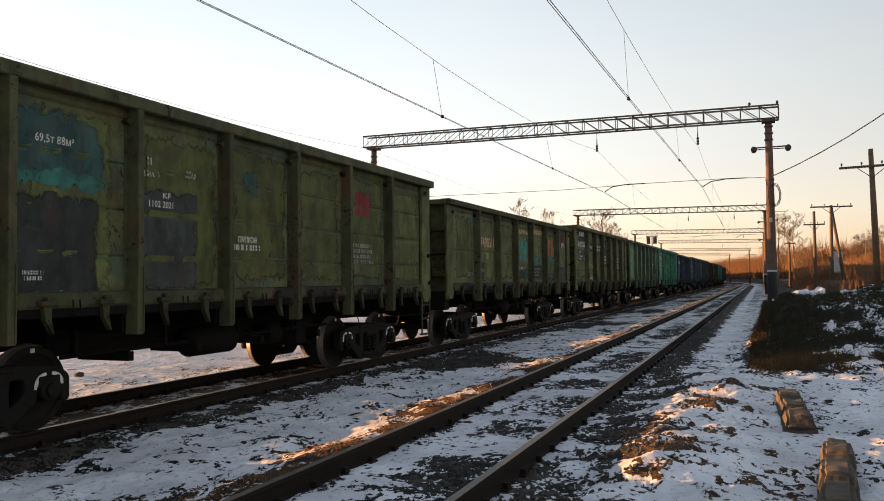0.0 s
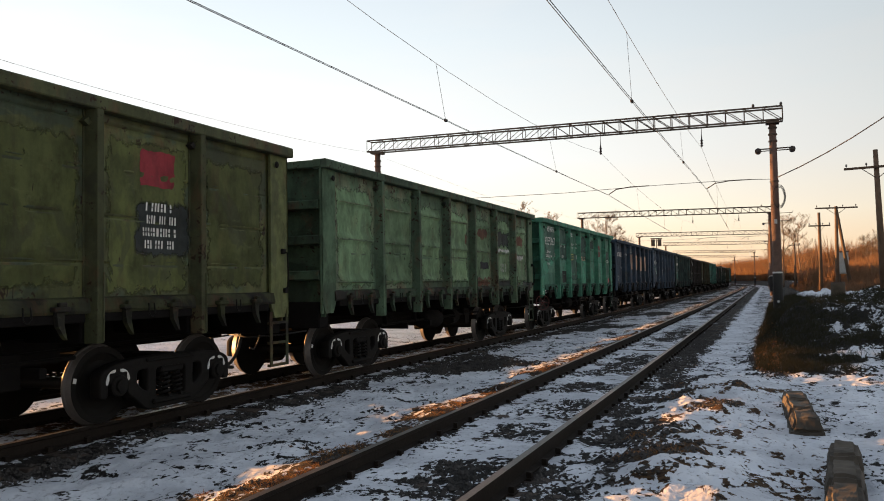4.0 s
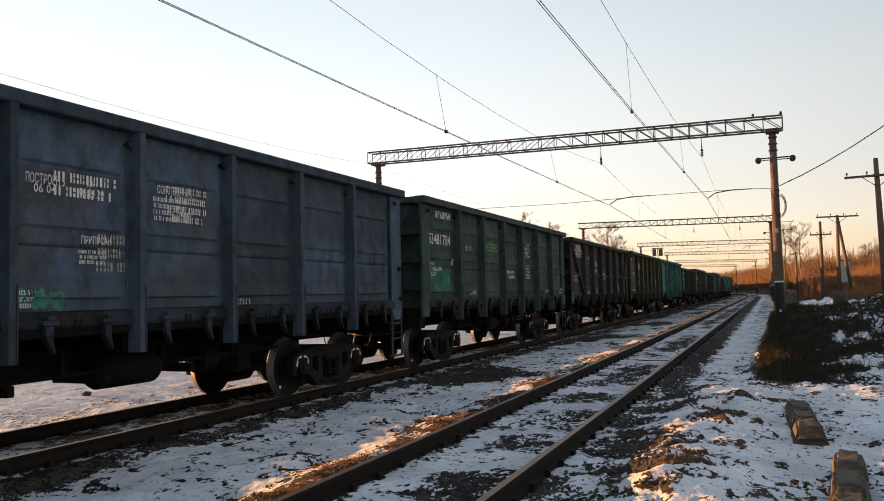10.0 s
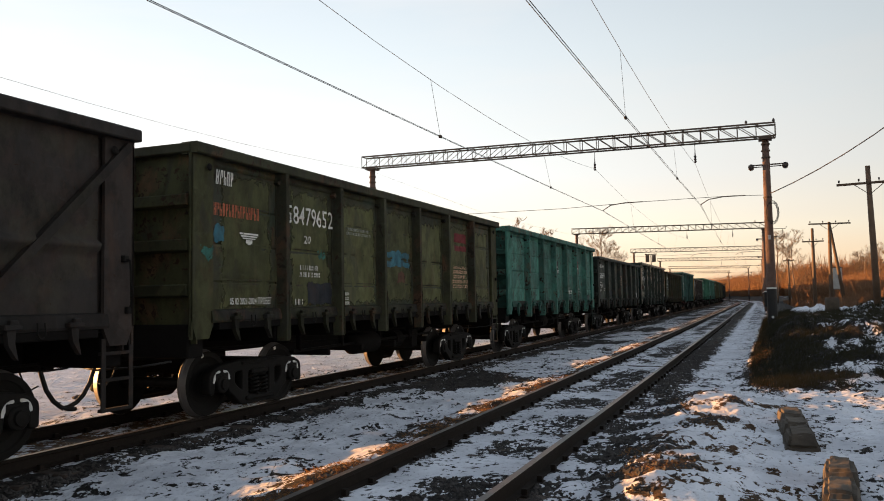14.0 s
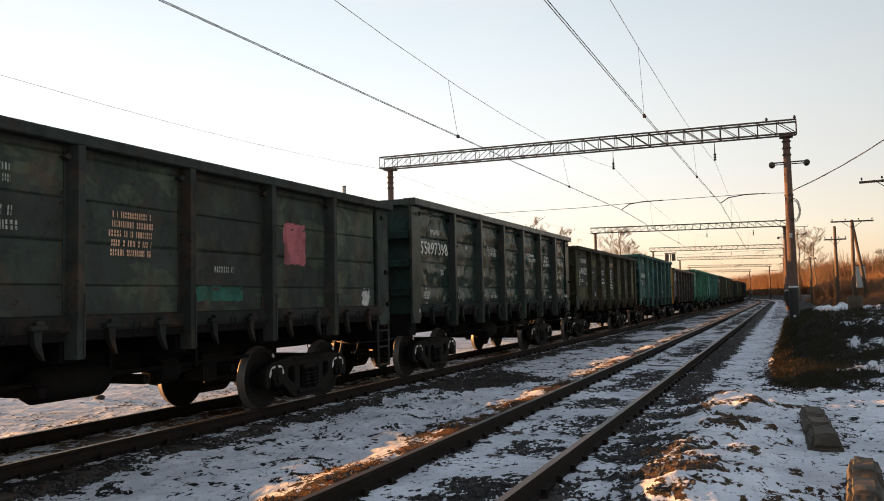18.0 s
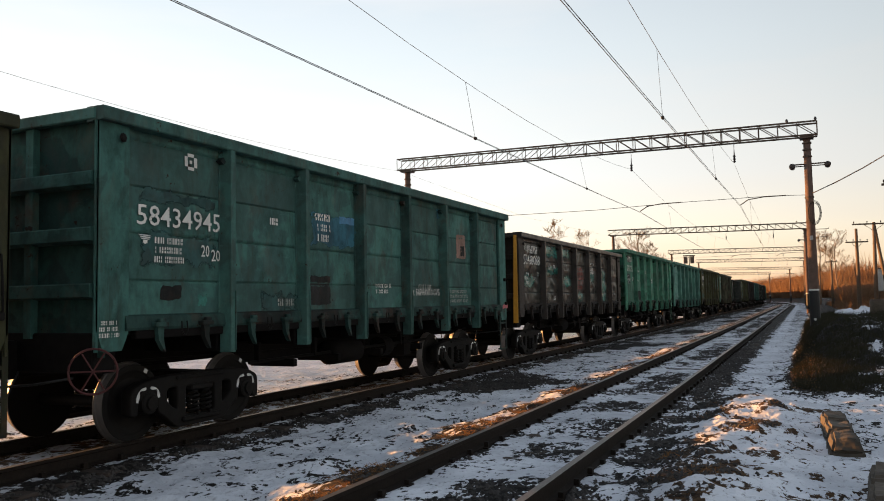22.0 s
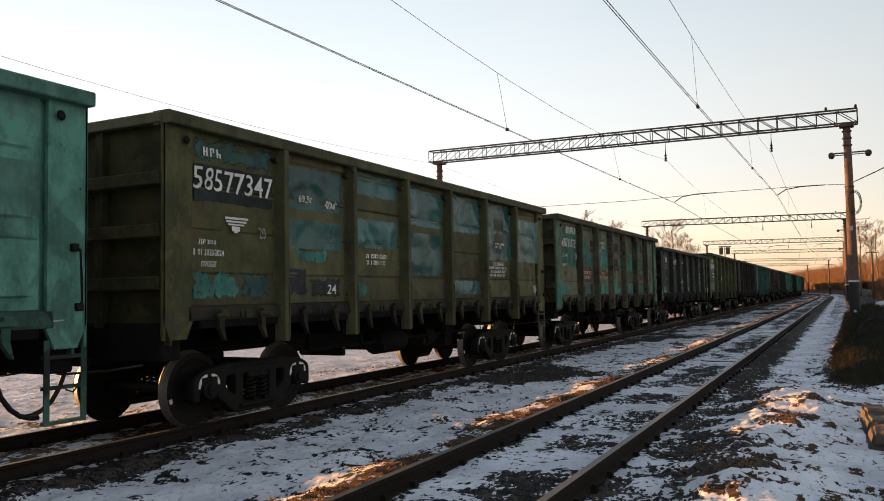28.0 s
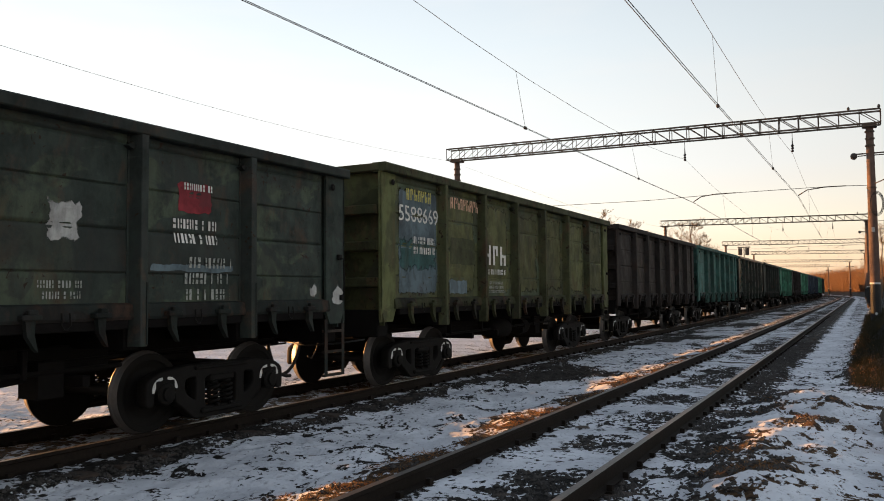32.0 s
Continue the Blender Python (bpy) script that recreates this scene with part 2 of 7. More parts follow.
def stencil(name, c, under, wear):
    """Sprayed lettering, rubbed through in places."""
    m, nd, lk, bs = nodes_of(name)
    v = coords(nd, lk)
    n1 = noise_tex(nd, lk, v, 18, 6, 0.7, 0.5)
    n2 = noise_tex(nd, lk, v, 3.0, 3)
    col = mixc(nd, lk, ramp(nd, lk, n2, 0.35, 0.7), c, tuple(x * 0.72 for x in c))
    col = mixc(nd, lk, ramp(nd, lk, n1, 0.66 - 0.2 * wear, 0.74 - 0.2 * wear), col, under)
    lk.new(col, bs.inputs["Base Color"])
    bs.inputs["Roughness"].default_value = 0.8
    bs.inputs["Specular IOR Level"].default_value = 0.2
    return m


INK = {"w": stencil("stencil_white", (0.68, 0.68, 0.64), (0.10, 0.11, 0.10), 0.35), "d": stencil("stencil_faded", (0.34, 0.36, 0.33), (0.07, 0.08, 0.07), 0.7),
       "p": stencil("stencil_peach", (0.66, 0.42, 0.29), (0.10, 0.06, 0.05), 0.35), "g": stencil("stencil_green", (0.22, 0.38, 0.16), (0.05, 0.06, 0.05), 0.5),
       "y": stencil("stencil_yellow", (0.50, 0.46, 0.14), (0.08, 0.08, 0.05), 0.4), "redmark": stencil("stencil_red", (0.42, 0.13, 0.07), (0.09, 0.07, 0.04), 0.5),
       "red": stencil("stencil_dull_red", (0.30, 0.08, 0.07), (0.06, 0.05, 0.04), 0.5)}
M_BLOCK = plain("crumbling_concrete", (0.105, 0.086, 0.066), 0.95, 0.0, 5.5, 0.75, shuffle=False, bumpy=0.6)
M_CONCRETE = plain("old_concrete", (0.090, 0.070, 0.050), 0.9, 0.0, 9, 0.4, shuffle=False)
M_POST = plain("post_concrete", (0.135, 0.083, 0.064), 0.9, 0.0, 5, 0.45)
M_IRON = plain("gantry_iron", (0.095, 0.066, 0.048), 0.75, 0.0, 6, 0.5)
M_WIRE = plain("wire_dark", (0.10, 0.085, 0.08), 0.5)
M_INSUL = plain("insulator_brown", (0.03, 0.02, 0.018), 0.3)
M_WOOD = plain("pole_wood", (0.13, 0.085, 0.055), 0.85, 0.0, 3, 0.45)
M_SLEEPER = plain("sleeper_wood", (0.060, 0.042, 0.032), 0.9, 0.0, 6, 0.5)
M_CABINET = plain("cabinet_white", (0.40, 0.40, 0.39), 0.7)
M_BARK = plain("bark_grey", (0.20, 0.14, 0.10), 0.9, 0.0, 2, 0.4)
M_BIRCH = plain("birch_bark", (0.42, 0.33, 0.26), 0.9, 0.0, 2.5, 0.55)
M_TWIG = leafy("twig_brown", (0.25, 0.145, 0.085), 0.35)
M_TREE = leafy("tree_twigs", (0.24, 0.17, 0.11), 0.2)
M_GRASS = leafy("dry_grass", (0.34, 0.17, 0.068), 0.45)
M_WEED = leafy("dead_weed", (0.040, 0.038, 0.024), 0.2)
M_STONE = plain("ballast_stone", (0.060, 0.053, 0.049), 0.9, 0.0, 9, 0.5)


M_YELLOW = plain("yellow_edge", (0.62, 0.30, 0.030), 0.5, 0.0, 9, 0.35)


def ground_material():
    """Old snow over ballast, cinders and dead grass; the attribute 'bare' holds how thin the snow lies."""
    m, nd, lk, bs = nodes_of("snow_and_cinders")
    v = coords(nd, lk, shuffle=False)
    at = nd.new("ShaderNodeAttribute")
    at.attribute_name = "bare"
    fine = noise_tex(nd, lk, coords(nd, lk, (1.2, 0.9, 1), shuffle=False), 3.2, 4, 0.55, 0.4)
    ad = nd.new("ShaderNodeMath")
    ad.operation = "ADD"
    lk.new(at.outputs["Fac"], ad.inputs[0])
    lk.new(fine, ad.inputs[1])
    spk = noise_tex(nd, lk, coords(nd, lk, (1.1, 0.9, 1), shuffle=False), 13.0, 5, 0.62, 0.3)
    sm = nd.new("ShaderNodeMath")
    sm.operation = "MULTIPLY_ADD"
    sm.inputs[1].default_value, sm.inputs[2].default_value = 1.05, -0.525
    lk.new(spk, sm.inputs[0])
    a2 = nd.new("ShaderNodeMath")
    a2.operation = "ADD"
    lk.new(ad.outputs[0], a2.inputs[0])
    lk.new(sm.outputs[0], a2.inputs[1])
    mask = ramp(nd, lk, a2.outputs[0], 0.935, 0.955)
    mid = noise_tex(nd, lk, v, 1.1, 5)
    snow = mixc(nd, lk, ramp(nd, lk, mid, 0.35, 0.75), (0.62, 0.635, 0.675), (0.37, 0.382, 0.418))
    snow = mixc(nd, lk, ramp(nd, lk, spk, 0.54, 0.66), snow, (0.34, 0.348, 0.372))
    gr = noise_tex(nd, lk, v, 24, 6, 0.7)
    dirt = mixc(nd, lk, ramp(nd, lk, gr, 0.35, 0.7), (0.008, 0.0075, 0.007), (0.032, 0.028, 0.025))
    straw = noise_tex(nd, lk, coords(nd, lk, (2.0, 7.0, 1), shuffle=False), 4.0, 6, 0.7)
    dirt = mixc(nd, lk, ramp(nd, lk, straw, 0.62, 0.76), dirt, (0.16, 0.090, 0.045))
    st = nd.new("ShaderNodeAttribute")
    st.attribute_name = "straw"
    sf = nd.new("ShaderNodeMath")
    sf.operation = "MULTIPLY"
    lk.new(st.outputs["Fac"], sf.inputs[0])
    lk.new(ramp(nd, lk, straw, 0.36, 0.60), sf.inputs[1])
    dirt = mixc(nd, lk, sf.outputs[0], dirt, (0.24, 0.125, 0.050))
    lk.new(mixc(nd, lk, mask, snow, dirt), bs.inputs["Base Color"])
    bs.inputs["Roughness"].default_value = 0.85
    bs.inputs["Specular IOR Level"].default_value = 0.2
    hh = mixc(nd, lk, mask, mixc(nd, lk, 0.6, mid, fine), gr)
    bump(nd, lk, bs, hh, 1.0, 0.11)
    return m


M_GROUND = ground_material()


# ---- mesh helpers ----
def box(bm, x0, x1, y0, y1, z0, z1):
    vs = [bm.verts.new(p) for p in ((x0, y0, z0), (x1, y0, z0), (x1, y1, z0), (x0, y1, z0), (x0, y0, z1), (x1, y0, z1), (x1, y1, z1), (x0, y1, z1))]
    for f in ((3, 2, 1, 0), (4, 5, 6, 7), (0, 1, 5, 4), (1, 2, 6, 5), (2, 3, 7, 6), (3, 0, 4, 7)):
        bm.faces.new([vs[i] for i in f])


def soft_box(bm, x0, x1, y0, y1, z0, z1, b=0.01):
    tmp = bmesh.new()
    box(tmp, x0, x1, y0, y1, z0, z1)
    bmesh.ops.bevel(tmp, geom=tmp.edges[:], offset=b, segments=1, affect="EDGES")
    merge(bm, tmp)


def merge(bm, other):
    vs = {v: bm.verts.new(v.co) for v in other.verts}
    for f in other.faces:
        bm.faces.new([vs[v] for v in f.verts])
    other.free()


def prism(bm, profile, x0, x1, axis="x"):
    """A closed outline of (a, b) pairs, pushed along an axis: 'x' gives (y, z) outlines, 'y' gives (x, z), 'z' gives (x, y)."""
    def at(a, b, s):
        return (s, a, b) if axis == "x" else (a, s, b) if axis == "y" else (a, b, s)
    lo = [bm.verts.new(at(a, b, x0)) for a, b in profile]
    hi = [bm.verts.new(at(a, b, x1)) for a, b in profile]
    n = len(profile)
    bm.faces.new(lo[::-1])
    bm.faces.new(hi)
    for i in range(n):
        bm.faces.new((lo[i], lo[(i + 1) % n], hi[(i + 1) % n], hi[i]))


def strut(bm, a, b, w, x0, x1):
    """A bar of height w between two points (y, z), from x0 to x1."""
    (ya, za), (yb, zb) = a, b
    d = math.hypot(yb - ya, zb - za)
    ny, nz = -(zb - za) / d * w / 2, (yb - ya) / d * w / 2
    prism(bm, [(ya - ny, za - nz), (yb - ny, zb - nz), (yb + ny, zb + nz), (ya + ny, za + nz)], x0, x1)


def tube(bm, pts, radii, n=6, cap=True):
    rings, up = [], Vector((0.13, 0.27, 0.95)).normalized()
    pts = [Vector(p) for p in pts]
    for i, p in enumerate(pts):
        d = (pts[min(i + 1, len(pts) - 1)] - pts[max(i - 1, 0)]).normalized()
        side = d.cross(up)
        side = side.normalized() if side.length > 1e-3 else d.orthogonal().normalized()
        oth = side.cross(d)
        r = radii[i] if isinstance(radii, (list, tuple)) else radii
        rings.append([bm.verts.new(p + (side * math.cos(6.2832 * k / n) + oth * math.sin(6.2832 * k / n)) * r) for k in range(n)])
    for a, b in zip(rings, rings[1:]):
        for k in range(n):
            bm.faces.new((a[k], a[(k + 1) % n], b[(k + 1) % n], b[k]))
    if cap:
        bm.faces.new(rings[0][::-1])
        bm.faces.new(rings[-1])


def lathe(bm, profile, axis="x", n=24, centre=(0, 0, 0)):
    """Turns an outline of (along, radius) pairs round an axis."""
    rings = []
    for s, r in profile:
        ring = []
        for k in range(n):
            c, d = r * math.cos(6.2832 * k / n), r * math.sin(6.2832 * k / n)
            p = {"x": (s, c, d), "y": (c, s, d), "z": (c, d, s)}[axis]
            ring.append(bm.verts.new(Vector(p) + Vector(centre)))
        rings.append(ring)
    for a, b in zip(rings, rings[1:]):
        for k in range(n):
            bm.faces.new((a[k], a[(k + 1) % n], b[(k + 1) % n], b[k]))
    bm.faces.new(rings[0][::-1])
    bm.faces.new(rings[-1])


def mesh_of(name, bm, smooth=False):
    bmesh.ops.recalc_face_normals(bm, faces=bm.faces[:])
    me = bpy.data.meshes.new(name)
    bm.to_mesh(me)
    bm.free()
    if smooth:
        me.shade_smooth()
    return me


def part(name, bm, material, parent=None, label="", smooth=False):
    me = bm if isinstance(bm, bpy.types.Mesh) else mesh_of(name, bm, smooth)
    if not me.materials:
        me.materials.append(material)
    ob = new(name, me)
    if me.materials[0] is not material:
        ob.material_slots[0].link = "OBJECT"
        ob.material_slots[0].material = material
    ob.parent = parent
    return tagged(ob, label) if label else ob


def put(name, me, material, parent, loc=(0, 0, 0), rz=0.0, sz=1.0, label=""):
    ob = part(name, me, material, parent, label)
    ob.location, ob.rotation_euler[2], ob.scale[2] = loc, rz, sz
    return ob


def thing(name, label, category, group="", kind="", at=None):
    ob = new(name)
    ob.empty_display_size = 0.3
    if at is not None:
        ob.matrix_world = at
    return tagged(ob, label, category, group, kind)


# ---- the line: straight, then a long curve to the left ----
BEND_Y, BEND_R = 160.0, 560.0
TRAIN_X, NEAR_X, GAUGE = -8.475, -3.0, 1.59


def along(s, x):
    """The place on the ground at distance s along the line and x metres to its right, and the line's turn there."""
    if s <= BEND_Y:
        return Vector((x, s, 0)), 0.0
    a = (s - BEND_Y) / BEND_R
    return Vector((-BEND_R + (BEND_R + x) * math.cos(a), BEND_Y + (BEND_R + x) * math.sin(a), 0)), a


def smooth(v, a, b):
    u = np.clip((v - a) / (b - a), 0, 1)
    return u * u * (3 - 2 * u)


WAVES = [(k, np.random.uniform(0, 6.28), np.random.uniform(0, 6.28), np.random.uniform(0.8, 1.25)) for k in range(48)]


def ripple(x, y, scale, octaves=4, seed=0):
    """A soft random field of about -1 to 1."""
    out, amp, total = np.zeros_like(x, dtype=float), 1.0, 0.0
    for o in range(octaves):
        for j in range(5):
            k, ang, ph, f = WAVES[(seed * 7 + o * 5 + j) % 48]
            ang = ang + 1.3 * seed
            w = 6.283 / scale * (2 ** o) * f
            out = out + amp * np.sin(w * (x * np.cos(ang) + y * np.sin(ang)) + ph + 1.7 * np.sin(0.31 * w * (y * np.cos(ang) - x * np.sin(ang)) + 2 * ph))
        total += amp * 2.2
        amp *= 0.6
    return out / total


def lateral(x, y):
    """Distance to the right of the line, and along it, of a place on the ground."""
    far = y > BEND_Y
    r = np.hypot(x + BEND_R, y - BEND_Y)
    return np.where(far & (x > -BEND_R), r - BEND_R, x), np.where(far & (x > -BEND_R), BEND_Y + BEND_R * np.arctan2(y - BEND_Y, x + BEND_R), y)


def ground_height(x, y):
    q, s = lateral(np.asarray(x, float), np.asarray(y, float))
    z = -0.21 + 0.0 * q
    for c in (TRAIN_X, NEAR_X):
        z = z + 0.030 * (1 - smooth(np.abs(q - c), 1.0, 1.7))
    z = z + 0.085 * smooth(q, NEAR_X - 1.95, NEAR_X - 1.15) * (1 - smooth(q, NEAR_X - 0.98, NEAR_X - 0.84)) * (1 + 0.5 * ripple(q, s, 1.6, 3, 16))
    z = z + 0.036 * (np.clip(-q, 10.8, 40.0) - 10.8) - 0.05 * smooth(-q, 10.0, 11.2)
    near = (1 - smooth(np.hypot(q, s), 60, 200)) * (1 - 0.8 * smooth(-q, 10.0, 11.5))
    z = z + near * (0.022 * ripple(q, s, 0.9, 3, 1) + 0.03 * ripple(q, s, 3.2, 2, 2)) * np.where((np.abs(q - NEAR_X) < 1.2) | (np.abs(q - TRAIN_X) < 1.2), 0.5, 1.0)
    # hummocks of trodden snow and grass beside the near track
    verge = smooth(q, -1.95, -0.9) * (1 - 0.55 * smooth(q, -0.6, 0.3)) * (1 - smooth(s, 14.0, 16.5))
    clump = np.exp(-((q + 0.62) / 0.42) ** 2 - ((s - 10.9) / 0.8) ** 2) + 0.8 * np.exp(-((q + 0.75) / 0.4) ** 2 - ((s - 7.8) / 0.7) ** 2) + 0.6 * np.exp(-((q + 0.45) / 0.3) ** 2 - ((s - 12.9) / 0.5) ** 2)
    z = z + 0.085 * clump * (1 + 0.2 * ripple(q, s, 0.5, 2, 9))
    z = z + verge * (0.17 + 0.035 * ripple(q, s, 1.3, 3, 4) + 0.014 * ripple(q, s, 0.40, 2, 12))
    z = z + (0.016 * ripple(q, s, 0.30, 2, 13) + 0.012 * ripple(q, s, 0.65, 2, 19)) * (1 - smooth(np.hypot(q, s), 18, 30)) * smooth(np.minimum(np.abs(q - NEAR_X), np.abs(q - TRAIN_X)), 0.9, 1.3)
    # the earth bank beside the track
    bank = smooth(q, -0.75 + 0.012 * (s - 16), 0.85 + 0.012 * (s - 16)) * smooth(s + 0.40 * np.maximum(q - 1, 0), 15.0, 24.0) * (1 - 0.14 * smooth(s, 22, 31)) * (1 - 0.45 * smooth(s, 38, 50))
    z = z + bank * (1.05 + 0.16 * ripple(q, s, 3.0, 4, 3) + 0.09 * ripple(q, s, 0.8, 3, 5) + 0.05 * ripple(q, s, 0.3, 2, 14))
    z = z + np.exp(-((q - 2.4) / 1.3) ** 2 - ((s - 46.0) / 4.0) ** 2) * (0.55 + 0.25 * ripple(q, s, 1.2, 3, 17))
    z = z + 0.75 * smooth(q, 2.5, 6.0) * smooth(s, 26, 42)
    return z


def bare_map(x, y):
    """How thin the snow lies: about 0.2 is deep snow, 0.7 open ground."""
    q, s = lateral(x, y)
    b = 0.325 + 0.12 * ripple(q, s, 2.4, 4, 6)
    rail = np.minimum(np.abs(np.abs(q - NEAR_X) - 0.98), 9)
    b = b + np.where(q > NEAR_X + 0.9, 0.10, 0.20) * (1 - smooth(rail, 0.05, 0.5))
    b = b + 0.24 * (1 - smooth(np.abs(q - (TRAIN_X + 1.25)), 0.05, 0.6))
    b = b + 0.22 * (1 - smooth(np.abs(q - NEAR_X - 0.1), 0.1, 0.7)) * smooth(ripple(q, s, 5.0, 3, 7), -0.6, 0.4)
    # open cinders between the tracks
    b = b + 0.36 * smooth(ripple(q * 1.2, s * 0.45, 5.5, 3, 8), 0.0, 0.5) * (1 - smooth(np.abs(q + 5.9), 0.5, 1.5)) * smooth(s, 10.5, 13)
    b = b + 0.13 * (1 - smooth(np.abs(q - (NEAR_X - 1.45)), 0.25, 0.55)) * smooth(ripple(q, s, 2.2, 3, 9), -0.6, 0.3)
    b = b + 0.11 * smooth(q, NEAR_X + 0.9, NEAR_X + 1.1) * (1 - smooth(q, -1.5, -1.2)) * smooth(ripple(q, s, 1.7, 3, 15), -0.4, 0.4)
    b = b + 0.18 * (1 - smooth(np.abs(q - TRAIN_X), 0.5, 0.9))
    # trodden verge with dead grass
    b = b + 0.16 * smooth(q, -2.0, -1.6) * (1 - smooth(q, -1.1, -0.5)) * smooth(ripple(q, s * 1.3, 2.6, 3, 10), -0.35, 0.35) * (1 - smooth(s, 16, 20))
    b = b + 0.02 * (1 - smooth(np.abs(q - 0.2), 0.4, 1.0)) * (1 - smooth(s, 16, 18)) - 0.02 * smooth(q, -1.5, -1.1) * (1 - smooth(s, 15, 17))
    b = b + 0.24 * np.exp(-((q + 0.80) / 0.38) ** 2 - ((s - 7.9) / 0.75) ** 2) * smooth(ripple(q * 0.6, s * 1.5, 0.8, 3, 21), -0.5, 0.2)
    # the bank: bare on the track side, patchy snow behind
    bank = smooth(q, -0.7 + 0.012 * (s - 16), 0.0 + 0.012 * (s - 16)) * smooth(s + 0.55 * np.maximum(q - 1, 0), 15.2, 17.0)
    b = b + bank * (0.46 - 0.36 * smooth(q - 0.02 * (s - 16), 0.4, 1.6) * smooth(ripple(q, s, 1.3, 4, 11), -0.5, 0.25) - 0.2 * (1 - smooth(q, 2.0, 3.0)) * (1 - smooth(s, 15.5, 17.5))) 
    b = b + 0.42 * np.exp(-((q + 0.68) / 0.34) ** 2 - ((s - 11.15) / 0.36) ** 2) + 0.3 * np.exp(-((q + 0.45) / 0.22) ** 2 - ((s - 13.0) / 0.3) ** 2)
    b = b + 0.5 * smooth(q, 4.5, 8) * smooth(s, 30, 45)
    b = b - 0.5 * smooth(q, 1.0, 1.6) * smooth(s, 39, 44) * (1 - smooth(s, 60, 70)) * (1 - smooth(q, 4.0, 5.0))
    b = b + (0.24 * (1 - smooth(np.abs(q + 1.82 + 0.06 * ripple(q, s, 2.0, 2, 18)), 0.16, 0.42)) - 0.10 * (1 - smooth(np.abs(q + 1.12), 0.15, 0.35)) + 0.10 * smooth(s, 30, 60)) * smooth(s, 15, 20)
    # the open field beyond the train stays white
    b = b - 0.12 * smooth(-q, 11, 13)
    return b


def straw_map(x, y):
    """Where dead grass lies over the cinders: along the shoulder of the near track and in patches on the verge."""
    q, s = lateral(x, y)
    w = 0.22 * smooth(q, NEAR_X - 1.9, NEAR_X - 1.5) * (1 - smooth(q, NEAR_X - 0.95, NEAR_X - 0.85))
    w = w + 0.55 * (1 - smooth(np.abs(q - TRAIN_X), 0.6, 0.9))
    w = w + 0.5 * smooth(q, -1.5, -1.0) * (1 - smooth(q, 0.2, 0.8)) * (1 - smooth(s, 13.0, 15.0))
    return np.clip(w, 0, 1)


def make_ground():
    def steps(lo, hi, step, far, grow):
        mid = list(np.arange(lo, hi, step))
        out, d = [], step
        while (out[-1] if out else mid[-1]) < far:
            d *= grow
            out.append((out[-1] if out else mid[-1]) + d)
        back, d = [], step
        while (back[-1] if back else mid[0]) > -far:
            d *= grow
            back.append((back[-1] if back else mid[0]) - d)
        return np.array(back[::-1] + mid + out)
    xs = steps(-9.5, 4.0, 0.075, 2500, 1.11)
    ys = steps(4.0, 24.0, 0.075, 2500, 1.045)
    gx, gy = np.meshgrid(xs, ys)
    gz = ground_height(gx, gy)
    nx, ny = len(xs), len(ys)
    idx = np.arange(nx * ny).reshape(ny, nx)
    quads = np.stack((idx[:-1, :-1], idx[:-1, 1:], idx[1:, 1:], idx[1:, :-1]), -1).reshape(-1, 4)
    me = bpy.data.meshes.new("ground")
    me.from_pydata(np.stack((gx, gy, gz), -1).reshape(-1, 3).tolist(), [], quads.tolist())
    at = me.attributes.new("bare", "FLOAT", "POINT")
    at.data.foreach_set("value", bare_map(gx, gy).reshape(-1).astype(np.float32))
    at = me.attributes.new("straw", "FLOAT", "POINT")
    at.data.foreach_set("value", straw_map(gx, gy).reshape(-1).astype(np.float32))
    me.shade_smooth()
    me.materials.append(M_GROUND)
    return tagged(new("ground", me), "old trodden snow over cinders and dead grass beside the tracks", "ground", kind="structure")


make_ground()


# ---- tracks ----
def rail_mesh(x):
    """One rail along the line: head, web and foot, its top at height 0."""
    outline = [(-0.036, 0.0), (0.036, 0.0), (0.037, -0.035), (0.010, -0.05), (0.009, -0.15), (0.075, -0.168), (0.075, -0.18), (-0.075, -0.18), (-0.075, -0.168), (-0.009, -0.15), (-0.010, -0.05), (-0.037, -0.035)]
    stops = [-320.0, -40.0] + [float(v) for v in range(-10, 161, 10)] + [BEND_Y + 8.0 * k for k in range(1, 32)]
    verts, faces, mats, n = [], [], [], len(outline)
    for s in stops:
        for a, b in outline:
            p, _ = along(s, x + a)
            verts.append((p.x, p.y, b))
    for i in range(len(stops) - 1):
        for k in range(n):
            k2 = (k + 1) % n
            faces.append((i * n + k, i * n + k2, (i + 1) * n + k2, (i + 1) * n + k))
            mats.append(0 if k == 0 else 1)
    me = bpy.data.meshes.new("rail")
    me.from_pydata(verts, [], faces)
    me.materials.append(M_STEEL)
    me.materials.append(M_RAILSIDE)
    me.polygons.foreach_set("material_index", mats)
    return me


def fastenings(c, far):
    """Tie plates and spikes, two to a sleeper on each rail."""
    bm = bmesh.new()
    s = 0.1
    while s < far:
        for x in (c - GAUGE / 2, c + GAUGE / 2):
            box(bm, x - 0.13, x + 0.13, s - 0.07, s + 0.07, -0.195, -0.172)
            for dx in (-0.095, 0.095):
                box(bm, x + dx - 0.026, x + dx + 0.026, s - 0.032, s + 0.032, -0.175, -0.128 + 0.02 * random.random())
        s += 0.545
    return bm


